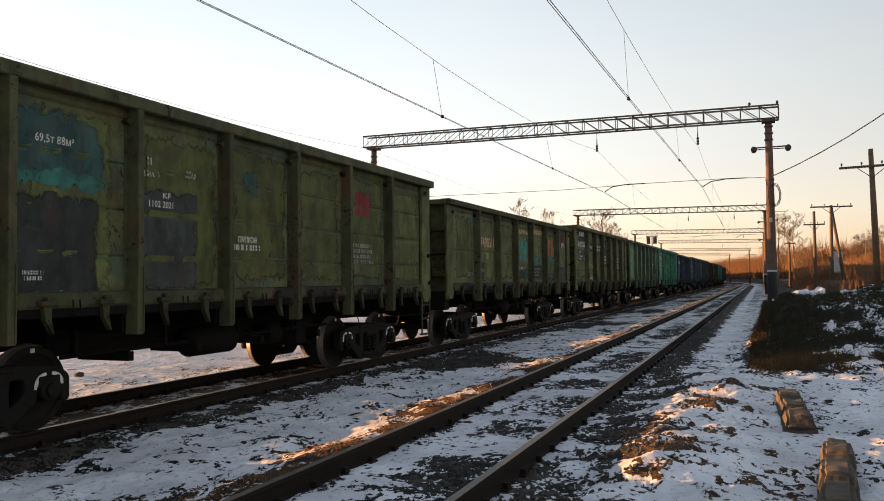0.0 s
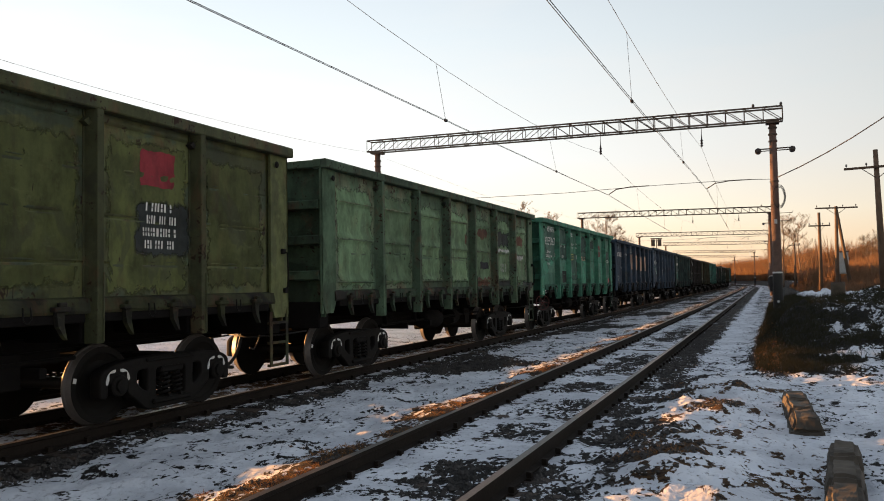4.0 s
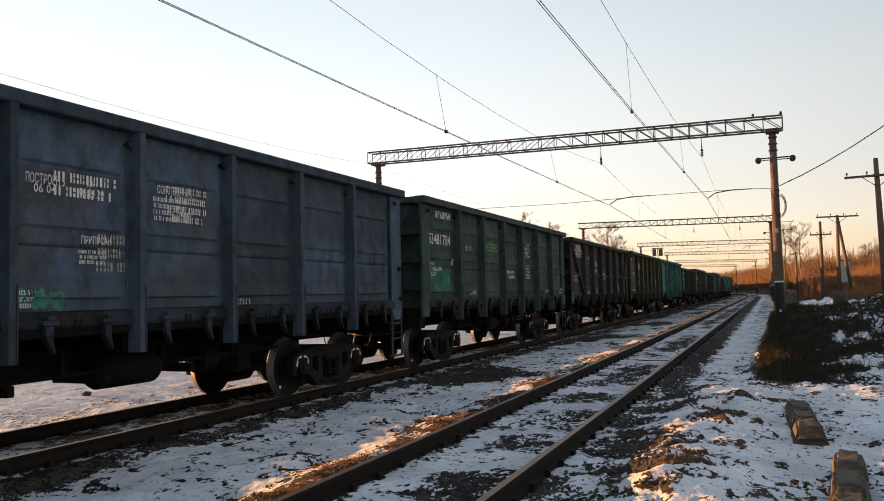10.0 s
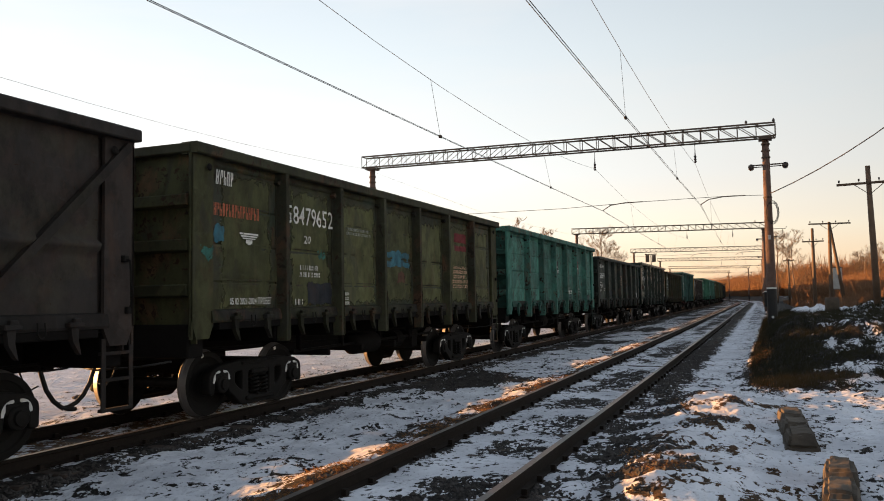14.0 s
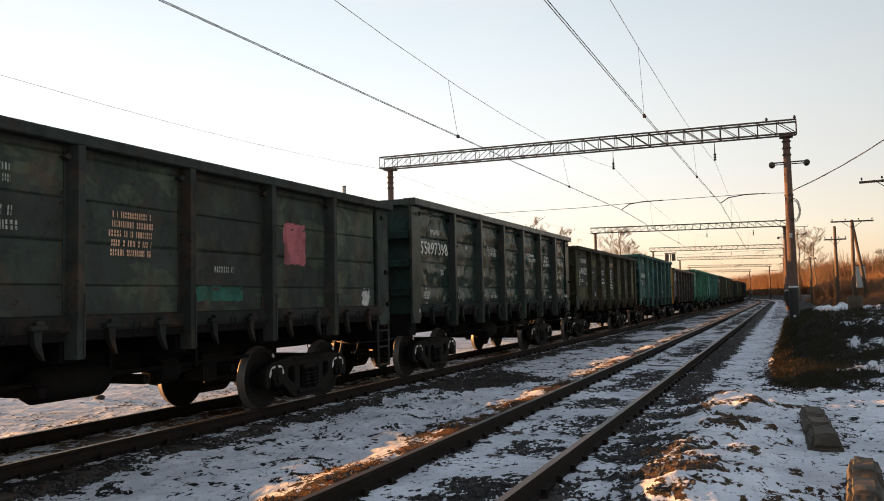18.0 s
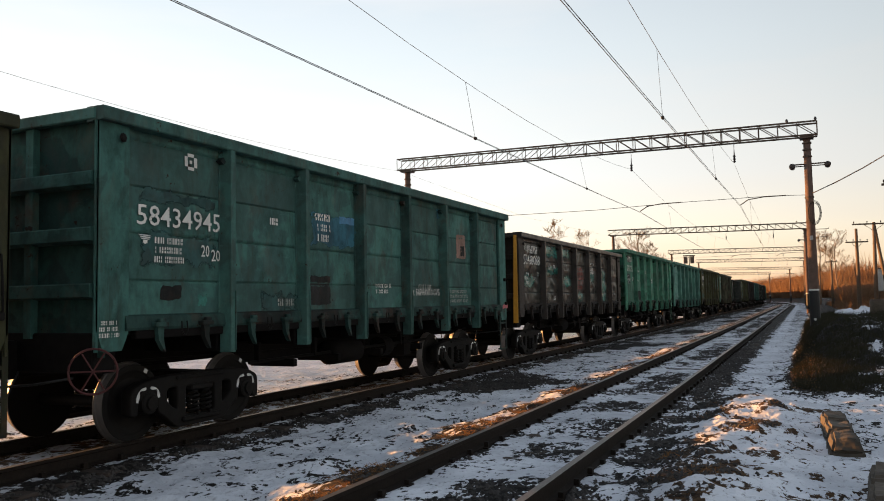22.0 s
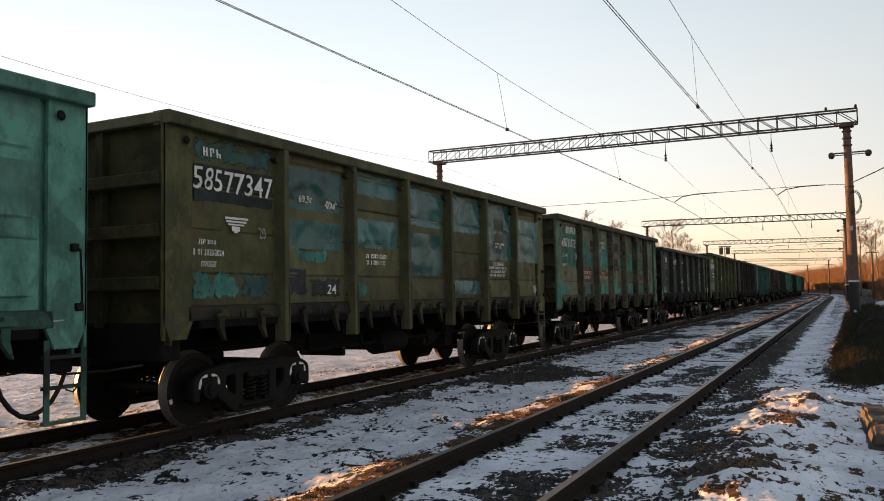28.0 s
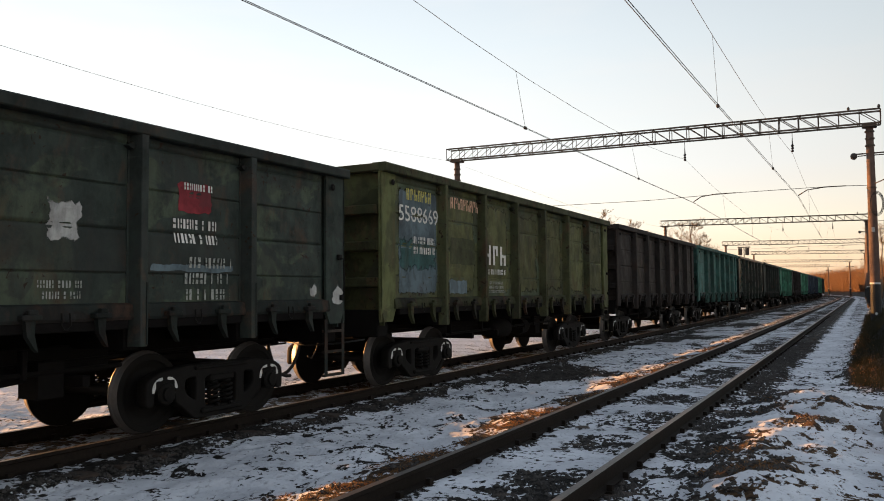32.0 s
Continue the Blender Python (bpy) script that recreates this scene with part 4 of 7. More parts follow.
def make_wagon(name_label, body, trim, grime, dull, clean, style=0, top=3.80, near=True, brake=False, seed=0):
    """One four-axle open wagon: its empty stands at the middle, at rail height; y runs along it, +x faces the near track."""
    rng = random.Random(seed)
    w = thing("open_wagon", name_label, "freight wagon", "wagons of the train")
    sz = (top - ZB) / (ZT - ZB)
    for name in ("centre_sill", "floor_plate", "brake_rod"):
        put(name, MESH[name], M_UNDER, w)
    for y in POSTS if near else ():
        put("cross_member", MESH["cross_member"], M_UNDER, w, (0, y, 0))
    for y in (-LEN / 2 + 0.22, LEN / 2 - 0.22):
        put("buffer_beam", MESH["buffer_beam"], M_UNDER, w, (0, y, 0))
    for x in (-0.72, 0.62):
        put("brake_pipe", MESH["brake_pipe"], M_UNDER, w, (x, 0, 0))
    for side, rz in ((1, 0.0), (-1, math.pi)):
        sx = HALF * side
        put("top_chord", MESH["chord"], trim, w, (sx, 0, ZB), rz, sz)
        put("side_sill", MESH["sill"], grime, w, (sx, 0, ZB), rz)
        for y in POSTS:
            post = put("post", MESH["post"], trim, w, (sx, y, ZB), rz, sz)
            if side == 1 and near:
                put("stiffener", MESH["stiffener"], trim, post)
                put("lashing_lug", MESH["lug"], grime, post)
        for k in range(7):
            a, b = EDGES[k], EDGES[k + 1]
            key = "end" if k in (0, 6) else "mid"
            y = (a + b) / 2 + (0.02 if k == 0 else -0.02 if k == 6 else 0)
            pick, width, me = rng.choice(MESH["panel", style, key])
            if side == 1 and near:
                SKIN.setdefault(w.name, []).append((y, width, style, pick, sz))
            else:
                me = MESH["panel_plain", style, key]
            put("panel", me, body, w, (sx - SUNK * side, y, ZB), rz, sz)
            if side == 1 or near:
                put("hatch_door", MESH["hatch"], M_UNDER, w, (sx, (a + b) / 2, ZB), rz)
            if side == 1 and (near or k % 2):
                for dy in (-0.42, 0.36):
                    put("latch", MESH["latch"], grime, w, (sx, (a + b) / 2 + dy, ZB))
            if side == 1 and near:
                put("hand_loop", MESH["loop"], M_BOGIE, w, (sx, y - 0.05, ZB))
        for end in (-1, 1):
            ob = put("corner_plate", MESH["corner"], clean, w, (sx - TUCK * side, end * LEN / 2, ZB), rz, sz)
            ob.scale[1] = -end * side
    if style == 2:
        for s in (-1, 1):
            bm = bmesh.new()
            strut(bm, (s * 4.38, 1.62), (s * (LEN / 2 - 0.12), top - 0.22), 0.10, HALF - 0.03, HALF + 0.05)
            part("diagonal_brace", bm, body, w)
    if near:
        for y in (-LEN / 2 + 0.32, LEN / 2 - 0.34):
            put("tie_ring", MESH["hook"], M_BOGIE, w, (HALF + 0.02 - TUCK, y, top - 0.30))
    for end, rz in ((-1, 0.0), (1, math.pi)):
        ey = end * LEN / 2
        put("end_chord", MESH["end_chord"], trim, w, (0, ey, ZB), rz, sz)
        # walls, beams and end posts carry the gap's shade in their colour
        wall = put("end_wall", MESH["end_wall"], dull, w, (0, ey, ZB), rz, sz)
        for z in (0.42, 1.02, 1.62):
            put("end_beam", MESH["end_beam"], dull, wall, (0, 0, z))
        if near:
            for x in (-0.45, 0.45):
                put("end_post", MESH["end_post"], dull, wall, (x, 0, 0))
        put("coupler", MESH["coupler"], M_UNDER, w, (0, ey, 1.06), rz)
        put("brake_hose", MESH["hose"], M_HOSE, w, (0, ey, 0), rz)
    put("ladder", MESH["ladder"], grime, w, (HALF - 0.03, LEN / 2 - 0.22, 0))
    put("grab_handle", MESH["grab"], M_BOGIE, w, (HALF + 0.02 - TUCK, LEN / 2 - 0.16, ZB + 0.15))
    put("air_tank", MESH["tank"], M_UNDER, w, (0.85, -0.35, 0.80))
    put("brake_cylinder", MESH["cylinder"], M_UNDER, w, (0.80, 1.35, 0.80))
    if brake:
        put("hand_wheel", MESH["handwheel"], M_RED, w, (HALF + 0.03, -LEN / 2 - 0.06, 0.98), -0.8, label="dull red spoked hand brake wheel")
    for by in (-4.325, 4.325):
        bg = put("bogie", MESH["bolster"], M_UNDER, w, (0, by, 0))
        for side, rz in ((1, 0.0), (-1, math.pi)):
            put("side_frame", MESH["side_frame"], M_BOGIE, bg, (1.04 * side, 0, 0), rz)
            if near or side == 1:
                put("spring_set", MESH["spring"], M_BOGIE, bg, (1.03 * side, 0, 0), rz)
                for y in (-0.925, 0.925):
                    put("axle_box", MESH["axle_box"], M_BOGIE, bg, (1.05 * side, y, 0.4785), rz)
            if near and side == 1:
                for y in (-0.925, 0.925):
                    for half in (0, 1):
                        put("painted_mark", MESH["mark", half], M_CHALK, bg, (1.04, y, 0.485), label="white painted arch")
        for y in (-0.925, 0.925):
            ws = put("wheelset", MESH["axle"], M_WHEEL, w, (0, by + y, 0.4785))
            for side, rz in ((1, 0.0), (-1, math.pi)):
                ob = new("wheel", MESH["wheel"])
                ob.parent, ob.location, ob.rotation_euler[2] = ws, (0.795 * side, 0, 0), rz
            WHEELSETS.append(ws)
    return w


GREEN, OLIVE, TEAL, BLUE, SLATE, BROWN, DKGREEN, GREY = (0.050, 0.175, 0.115), (0.085, 0.095, 0.040), (0.055, 0.150, 0.130), (0.033, 0.058, 0.090), (0.055, 0.083, 0.122), (0.045, 0.036, 0.032), (0.028, 0.068, 0.058), (0.055, 0.060, 0.060)


# ---- overhead line ----
GANTRIES = (38.0, 89.0, 132.5, 170.0, 222.0, 265.0)


def make_gantry(s):
    _, turn = along(s, 0)
    g = thing("catenary_gantry", "dark lattice steel gantry on two round concrete posts across the tracks", "gantry", "gantries over the tracks")
    p, a = along(s, 0)
    g.matrix_world = Matrix.Translation(p) @ Matrix.Rotation(a, 4, "Z")
    x0, x1, zt, zb, d = -19.8, 0.85, 9.44, 8.85, 0.28
    drop = 0.19 if s < 50 else 0.32      # the beam hangs a little lower at its track-side end

    def level(z, x):
        return z - drop * (x - x0) / (x1 - x0)
    for y in (-d, d):
        for z in (zt, zb):
            bm = bmesh.new()
            zl, zr = level(z, x0), level(z, x1)
            prism(bm, [(x0, zl - 0.035), (x1, zr - 0.035), (x1, zr + 0.035), (x0, zl + 0.035)], y - 0.035, y + 0.035, "y")
            part("chord", bm, M_IRON, g)
    n = 26
    for i in range(n + 1):
        x = x0 + (x1 - x0) * i / n
        x2 = x0 + (x1 - x0) * (i + 1) / n
        up = (i < n / 2)
        for y in (-d, d):
            bm = bmesh.new()
            tube(bm, [(x, y, level(zb, x)), (x, y, level(zt, x))], 0.024, 4)
            part("brace", bm, M_IRON, g)
            if i < n:
                bm = bmesh.new()
                tube(bm, [(x, y, level(zb if up else zt, x)), (x2, y, level(zt if up else zb, x2))], 0.020, 4)
                part("diagonal", bm, M_IRON, g)
        if s < 100:
            for z in (zb, zt):
                bm = bmesh.new()
                tube(bm, [(x, -d, level(z, x)), (x, d, level(z, x))], 0.018, 4)
                part("crosspiece", bm, M_IRON, g)
    for x in (-19.3, 0.42):
        zf = float(ground_height(*[np.array([v]) for v in (p + Matrix.Rotation(a, 3, "Z") @ Vector((x, 0, 0)))[:2]])[0]) - 0.3
        bm = bmesh.new()
        cap = level(zb, x) - 0.05
        lathe(bm, [(zf, 0.215), (2.0, 0.20), (5.0, 0.175), (cap, 0.145)], "z", 18, (x, 0, 0))
        part("post", bm, M_POST, g, smooth=True)
        for z in (8.35, 8.05, 7.75, 5.95, 4.9):
            bm = bmesh.new()
            lathe(bm, [(z - 0.03, 0.19), (z + 0.03, 0.19)], "z", 14, (x, 0, 0))
            part("collar", bm, M_IRON, g)
        bm = bmesh.new()
        box(bm, x - 0.28, x + 0.28, -0.30, 0.30, cap - 0.08, cap + 0.012)
        part("cap_plate", bm, M_IRON, g)
    bm = bmesh.new()
    lathe(bm, [(1.86, 0.206), (1.93, 0.206)], "z", 18, (0.42, 0, 0))
    part("painted_band", bm, M_CHALK, g, "white painted band")
    bm = bmesh.new()
    lathe(bm, [(0.3, 0.217), (1.0, 0.212), (1.86, 0.204)], "z", 18, (0.42, 0, 0))
    part("tarred_foot", bm, M_HOSE, g, "black tarred foot")
    if s < 50:
        bm = bmesh.new()
        lathe(bm, [(-0.225, 0.055), (-0.215, 0.055)], "y", 14, (0.42, 0, 0.62))
        part("painted_disc", bm, M_CHALK, g, "white painted disc")
        bm = bmesh.new()
        soft_box(bm, 0.36, 0.48, -0.20, -0.17, 4.05, 4.25, 0.004)
        part("plate", bm, M_CABINET, g, "small white plate")
    if s < 50:
        for k in range(3):
            bm = bmesh.new()
            tube(bm, [(0.60 + (0.20 + 0.03 * k) * math.sin(a2 * 0.3927), -0.12 - 0.03 * k, 5.25 + (0.42 + 0.05 * k) * math.cos(a2 * 0.3927)) for a2 in range(17)], 0.014, 5, False)
            part("cable_coil", bm, M_HOSE, g, "hanging coil of black cable")
    if 80 < s < 100:
        for z, reach in ((8.4, 2.6), (7.6, 2.4)):
            bm = bmesh.new()
            tube(bm, [(0.5, 0, z), (reach, 0, z), (reach + 0.05, 0, z + 0.2)], 0.03, 5)
            part("side_arm", bm, M_IRON, g)
    # bracket with two hanging insulator drums on the track-side post
    bm = bmesh.new()
    soft_box(bm, -0.22, 1.18, -0.05, 0.0, 7.39, 7.45, 0.01)
    soft_box(bm, -0.22, 1.18, 0.0, 0.05, 7.32, 7.36, 0.01)
    part("bracket", bm, M_IRON, g)
    for x in (-0.21, 1.20):
        bm = bmesh.new()
        lathe(bm, [(-0.16, 0.05), (-0.14, 0.13), (0.14, 0.13), (0.16, 0.05)], "y", 16, (x, 0, 7.34))
        part("insulator", bm, M_INSUL, g)
    for x in (-0.35, 0.80):
        bm = bmesh.new()
        za = level(zt, x)
        lathe(bm, [(za + 0.03, 0.02), (za + 0.10, 0.025), (za + 0.12, 0.06), (za + 0.18, 0.06), (za + 0.24, 0.03)], "z", 10, (x, 0, 0))
        part("insulator", bm, M_INSUL, g)
    # registration arms and messenger hangers for both tracks
    for xc, xh in ((-2.43, -2.60), (-6.91, -7.25)):
        bm = bmesh.new()
        tube(bm, [(xc, 0, 5.80), (xc + 0.35, 0, 6.02), (xc + 1.0, 0, 6.10), (xc + 1.9, 0, 6.10)], 0.024, 5)
        part("registration_arm", bm, M_IRON, g)
        bm = bmesh.new()
        tube(bm, [(xh, 0, level(zb, xh)), (xh, 0, 8.4)], 0.015, 4)
        lathe(bm, [(7.75, 0.02), (7.80, 0.07), (7.86, 0.03), (7.92, 0.07), (7.98, 0.03), (8.04, 0.07), (8.10, 0.03), (8.40, 0.015)], "z", 8, (xh, 0, 0))
        part("hanger", bm, M_INSUL, g)
    bm = bmesh.new()
    tube(bm, [(-19.2, 0, 6.05), (-9.0, 0, 6.0), (-5.0, 0, 6.10), (-1.0, 0, 6.12), (0.35, 0, 6.06)], 0.013, 4)
    part("cross_span_wire", bm, M_WIRE, g)
    return g


for s in GANTRIES:
    make_gantry(s)


def wire(name, label, pts, r=0.012, drops=()):
    w = thing(name, label, "overhead wire")
    bm = bmesh.new()
    tube(bm, pts, r, 5)
    part("cable", bm, M_WIRE, w)
    for a, b in drops:
        bm = bmesh.new()
        tube(bm, [a, b], 0.0055, 4)
        part("dropper", bm, M_WIRE, w)
        bm = bmesh.new()
        soft_box(bm, b[0] - 0.03, b[0] + 0.03, b[1] - 0.06, b[1] + 0.06, b[2] - 0.02, b[2] + 0.05, 0.008)
        part("clip", bm, M_IRON, w)
    return w


SPAN0 = -8.0


def line_wires(xs, xm, label, dip, curve):
    """Twin contact wires, zigzagging from gantry to gantry, with a sagging messenger above; from behind the camera to the far bend."""
    stops = (SPAN0,) + GANTRIES
    ends = [xs[0] if i % 2 == 0 else xs[1] for i in range(len(stops))]

    def contact(i, u):
        p, _ = along(stops[i] + (stops[i + 1] - stops[i]) * u, ends[i] + (ends[i + 1] - ends[i]) * u)
        return Vector((p.x, p.y, 5.76 - 0.07 * 4 * u * (1 - u)))
    for dx in (0.0, 0.04):
        pts = [contact(i, k / 6) + Vector((dx, 0, 0)) for i in range(len(stops) - 1) for k in range(6)]
        wire("contact_wire", label, pts, 0.007)
    pts, drops = [], []
    for i, (s0, s1) in enumerate(zip(stops, stops[1:])):
        for k in range(12):
            u = k / 12
            s = s0 + (s1 - s0) * u
            if i == 0:     # the first span dips nearer to the gantry
                x = xm[0] + (xm[1] - xm[0]) * u
                z = dip + curve * (max(s, 8.0) - 22.0) ** 2 + 0.035 * max(8.0 - s, 0.0)
            else:
                x, top = xm[1], dip + curve * 256
                z = top - 0.75 * 4 * u * (1 - u)
            p, _ = along(s, x)
            pts.append(Vector((p.x, p.y, z)))
    for i, (s0, s1) in enumerate(zip(stops, stops[1:])):
        for s in ((7.6, 18.05, 28.5) if i == 0 else (s0 + 0.22 * (s1 - s0), (s0 + s1) / 2, s0 + 0.78 * (s1 - s0))) if s0 < 90 else ():
            u = (s - s0) / (s1 - s0)
            v = u * 12
            a, b = pts[i * 12 + int(v)], pts[i * 12 + int(v) + 1]
            drops.append((tuple(a.lerp(b, v - int(v))), tuple(contact(i, u))))
    wire("messenger_wire", "sagging messenger wire with droppers to the contact wire", pts, 0.0065, drops)


line_wires((-3.05, -2.45), (-3.03, -2.60), "twin copper contact wire over the near track", 7.28, 0.0016)
line_wires((-7.70, -6.93), (-7.83, -7.25), "twin copper contact wire over the train", 7.12, 0.0028)
wire("feeder_wire", "thin feeder wire along the far side of the train", [(-19.78, -8 + 46 * k / 12, 8.15 + 0.00192 * (-8 + 46 * k / 12 - 19) ** 2) for k in range(13)] + [(-19.9, 60.0, 8.3), (-19.9, 89.0, 8.80)], 0.006)
wire("service_cable", "sagging black cable from the gantry post to a pole", [(0.55, 37.8, 6.1)] + [(0.55 + 9.4 * k / 10, 37.8 - 6 * k / 10, 6.1 + 6.2 * k / 10 - 1.7 * 4 * (k / 10) * (1 - k / 10) * 0.45) for k in range(1, 11)], 0.024)


# ---- wooden poles, cabinet, blocks on the verge ----
def make_pole(x, y, top, arms, lean=0.0, stay=False, label="weathered wooden telegraph pole with crossarm"):
    zf = float(ground_height(np.array([x]), np.array([y]))[0])
    p = thing("telegraph_pole", label, "telegraph pole", "poles along the line", at=pose(x, y, zf, 0, lean, 0))
    h = top - zf
    bm = bmesh.new()
    lathe(bm, [(-0.4, 0.15), (h * 0.5, 0.125), (h, 0.095)], "z", 12)
    part("pole_shaft", bm, M_WOOD, p, smooth=True)
    for dz, half in arms:
        bm = bmesh.new()
        soft_box(bm, -half, half, -0.16, -0.08, h - dz - 0.05, h - dz + 0.05, 0.01)
        part("crossarm", bm, M_WOOD, p)
        bm = bmesh.new()
        for s in (-1, 1):
            tube(bm, [(0, -0.1, h - dz - 0.5), (s * half * 0.45, -0.1, h - dz - 0.04)], 0.018, 4)
        part("brace", bm, M_IRON, p)
        for k in range(4):
            bm = bmesh.new()
            xx = (-0.92 + 0.613 * k) * half
            lathe(bm, [(h - dz + 0.05, 0.012), (h - dz + 0.10, 0.015), (h - dz + 0.12, 0.04), (h - dz + 0.20, 0.035), (h - dz + 0.21, 0.01)], "z", 8, (xx, -0.12, 0))
            part("insulator", bm, M_INSUL, p)
    if stay:
        bm = bmesh.new()
        tube(bm, [(0.02, 0.12, h - 0.1), (0.95, 0.4, -0.4)], [0.09, 0.13], 10)
        part("strut_pole", bm, M_WOOD, p, smooth=True)
    return p


make_pole(4.55, 38.0, 7.05, ((0.75, 1.25),), -1.2)
make_pole(3.75, 66.0, 6.55, ((1.0, 0.75),), 0.0, label="short wooden pole with a small side crossarm")
make_pole(4.55, 62.0, 6.65, ((0.12, 1.35),), 0.8, True, label="wooden telegraph pole braced by a slanting strut pole")


make_pole(3.0, 100.0, 5.64, ((0.2, 0.6),), 0.0, label="plain wooden pole with a stub crossarm among the trees")


def make_stub(x, y, r, top, name, label, category, mat):
    zf = float(ground_height(np.array([x]), np.array([y]))[0])
    t = thing(name, label, category, at=pose(x, y, zf))
    bm = bmesh.new()
    lathe(bm, [(-0.4, r * 1.02), (top - zf - 0.05, r), (top - zf, r * 0.92)], "z", 14)
    part("shaft", bm, mat, t, smooth=True)
    bm = bmesh.new()
    lathe(bm, [(top - zf, r * 0.95), (top - zf + 0.06, r * 0.9)], "z", 14)
    part("cap", bm, M_IRON, t)
    return t


make_stub(-22.2, 38.0, 0.11, 8.05, "concrete_post", "slim grey concrete post beyond the train", "post", M_CABINET)
make_stub(2.95, 40.0, 0.30, 1.37, "pole_footing", "stained round concrete pole footing on the bank", "footing", M_CONCRETE)


def make_signal():
    m = thing("signal_mast", "slim iron mast with a lamp box and platform beside the line", "signal", at=pose(-16.0, 128.0, -0.3))
    bm = bmesh.new()
    lathe(bm, [(-0.2, 0.09), (8.4, 0.07)], "z", 10)
    part("mast", bm, M_IRON, m)
    bm = bmesh.new()
    soft_box(bm, -0.9, 0.9, -0.2, 0.2, 8.45, 8.6, 0.02)
    part("platform", bm, M_IRON, m)
    for x in (-0.55, 0.45):
        bm = bmesh.new()
        soft_box(bm, x - 0.28, x + 0.28, -0.2, 0.2, 7.3, 8.4, 0.04)
        part("lamp_box", bm, M_IRON, m)


make_signal()


def make_rock(x, y, r, seed):
    rg = random.Random(seed)
    zf = float(ground_height(np.array([x]), np.array([y]))[0])
    bm = bmesh.new()
    bmesh.ops.create_icosphere(bm, subdivisions=2, radius=r)
    for v in bm.verts:
        v.co *= rg.uniform(0.75, 1.15)
        v.co.z *= 0.6
    ob = part("rock", bm, M_STONE, None, "dark lump of stone lying in the snowfield")
    ob.location = (x, y, zf + 0.2 * r)
    return tagged(ob, category="rock", group="rocks in the snow")


make_rock(-12.66, 11.92, 0.11, 1)
make_rock(-14.65, 16.57, 0.14, 2)


def make_cabinet():
    zf = float(ground_height(np.array([5.6]), np.array([70.0]))[0])
    c = thing("relay_cabinet", "white metal trackside relay cabinet on a raised stand", "cabinet", at=pose(5.6, 70.0, zf))
    bm = bmesh.new()
    soft_box(bm, -0.36, 0.36, -0.3, 0.3, 0.9, 2.6, 0.03)
    part("body", bm, M_CABINET, c)
    bm = bmesh.new()
    soft_box(bm, -0.42, 0.42, -0.36, 0.36, 2.6, 2.68, 0.03)
    part("roof", bm, M_IRON, c)
    bm = bmesh.new()
    soft_box(bm, -0.31, 0.31, -0.325, -0.30, 0.98, 2.52, 0.01)
    part("door", bm, M_CABINET, c)
    for x in (-0.28, 0.28):
        bm = bmesh.new()
        box(bm, x - 0.04, x + 0.04, -0.25, 0.25, -0.2, 0.9)
        part("leg", bm, M_IRON, c)


make_cabinet()


def make_block(x, y, rz, length, label, wide=1.0):
    """A long concrete block with three raised, worn steps along its back."""
    zf = float(ground_height(np.array([x]), np.array([y]))[0])
    b = thing("concrete_block", label, "concrete block", "blocks on the verge", at=pose(x, y, zf, 0, 0, rz))
    def hump(y0, y1, z0, z1, w0, w1, lean):
        bm = bmesh.new()
        w0, w1 = w0 * wide, w1 * wide
        lo = [bm.verts.new((x, y, z0)) for x, y in ((-w0, y0), (w0, y0), (w0, y1), (-w0, y1))]
        hi = [bm.verts.new((x, y, z1)) for x, y in ((-w1, y0 + lean), (w1, y0 + lean), (w1, y1 - 0.04), (-w1, y1 - 0.04))]
        bm.faces.new(lo[::-1])
        bm.faces.new(hi)
        for k in range(4):
            bm.faces.new((lo[k], lo[(k + 1) % 4], hi[(k + 1) % 4], hi[k]))
        bmesh.ops.bevel(bm, geom=bm.edges[:], offset=0.03, segments=2, affect="EDGES")
        bmesh.ops.subdivide_edges(bm, edges=[e for e in bm.edges if e.calc_length() > 0.12], cuts=6, use_grid_fill=True)
        for v in bm.verts:     # worn, broken faces
            at = v.co + Vector((x, y, z0))
            v.co += 0.018 * noise.noise_vector(at * 4.0) + 0.010 * noise.noise_vector(at * 13.0)
        return bm
    part("base", hump(-length / 2, length / 2, -0.14, 0.10, 0.205, 0.172, 0.04), M_BLOCK, b)
    for k in range(3):
        y0 = -length / 2 + length * k / 3 + 0.02
        part("ridge", hump(y0, y0 + length * 0.30, 0.07, 0.225, 0.178, 0.130, 0.12), M_BLOCK, b)
    return b


make_block(0.33, 11.05, 1.8, 2.5, "worn stepped concrete block lying in trodden snow")
make_block(0.54, 7.35, -4.3, 2.55, "brown stained stepped concrete block lying in trodden snow", 0.84)


# ---- trees and scrub ----
def grow(bm, p, d, length, r, level, rng, twist=0.35, n=4):
    pts, radii = [p], [r]
    steps = 3
    for k in range(steps):
        d = (d + Vector((rng.uniform(-1, 1), rng.uniform(-1, 1), rng.uniform(-0.4, 0.7))) * 0.16).normalized()
        p = p + d * length / steps
        pts.append(p)
        radii.append(r * (1 - 0.62 * (k + 1) / steps))
    tube(bm, pts, [max(v, 0.014) for v in radii], n if level > 1 else 3, False)
    if level <= 0:
        return
    kids = rng.randint(3, 4)
    for k in range(kids):
        u = rng.uniform(0.3, 1.0)
        i = min(int(u * steps), steps - 1)
        q = pts[i].lerp(pts[i + 1], u * steps - i)
        side = Vector((rng.uniform(-1, 1), rng.uniform(-1, 1), rng.uniform(0.0, 0.6))).normalized()
        nd = (d * 0.65 + side * 0.85).normalized()
        grow(bm, q, nd, length * rng.uniform(0.5, 0.75), radii[i] * 0.55, level - 1, rng, n=n)


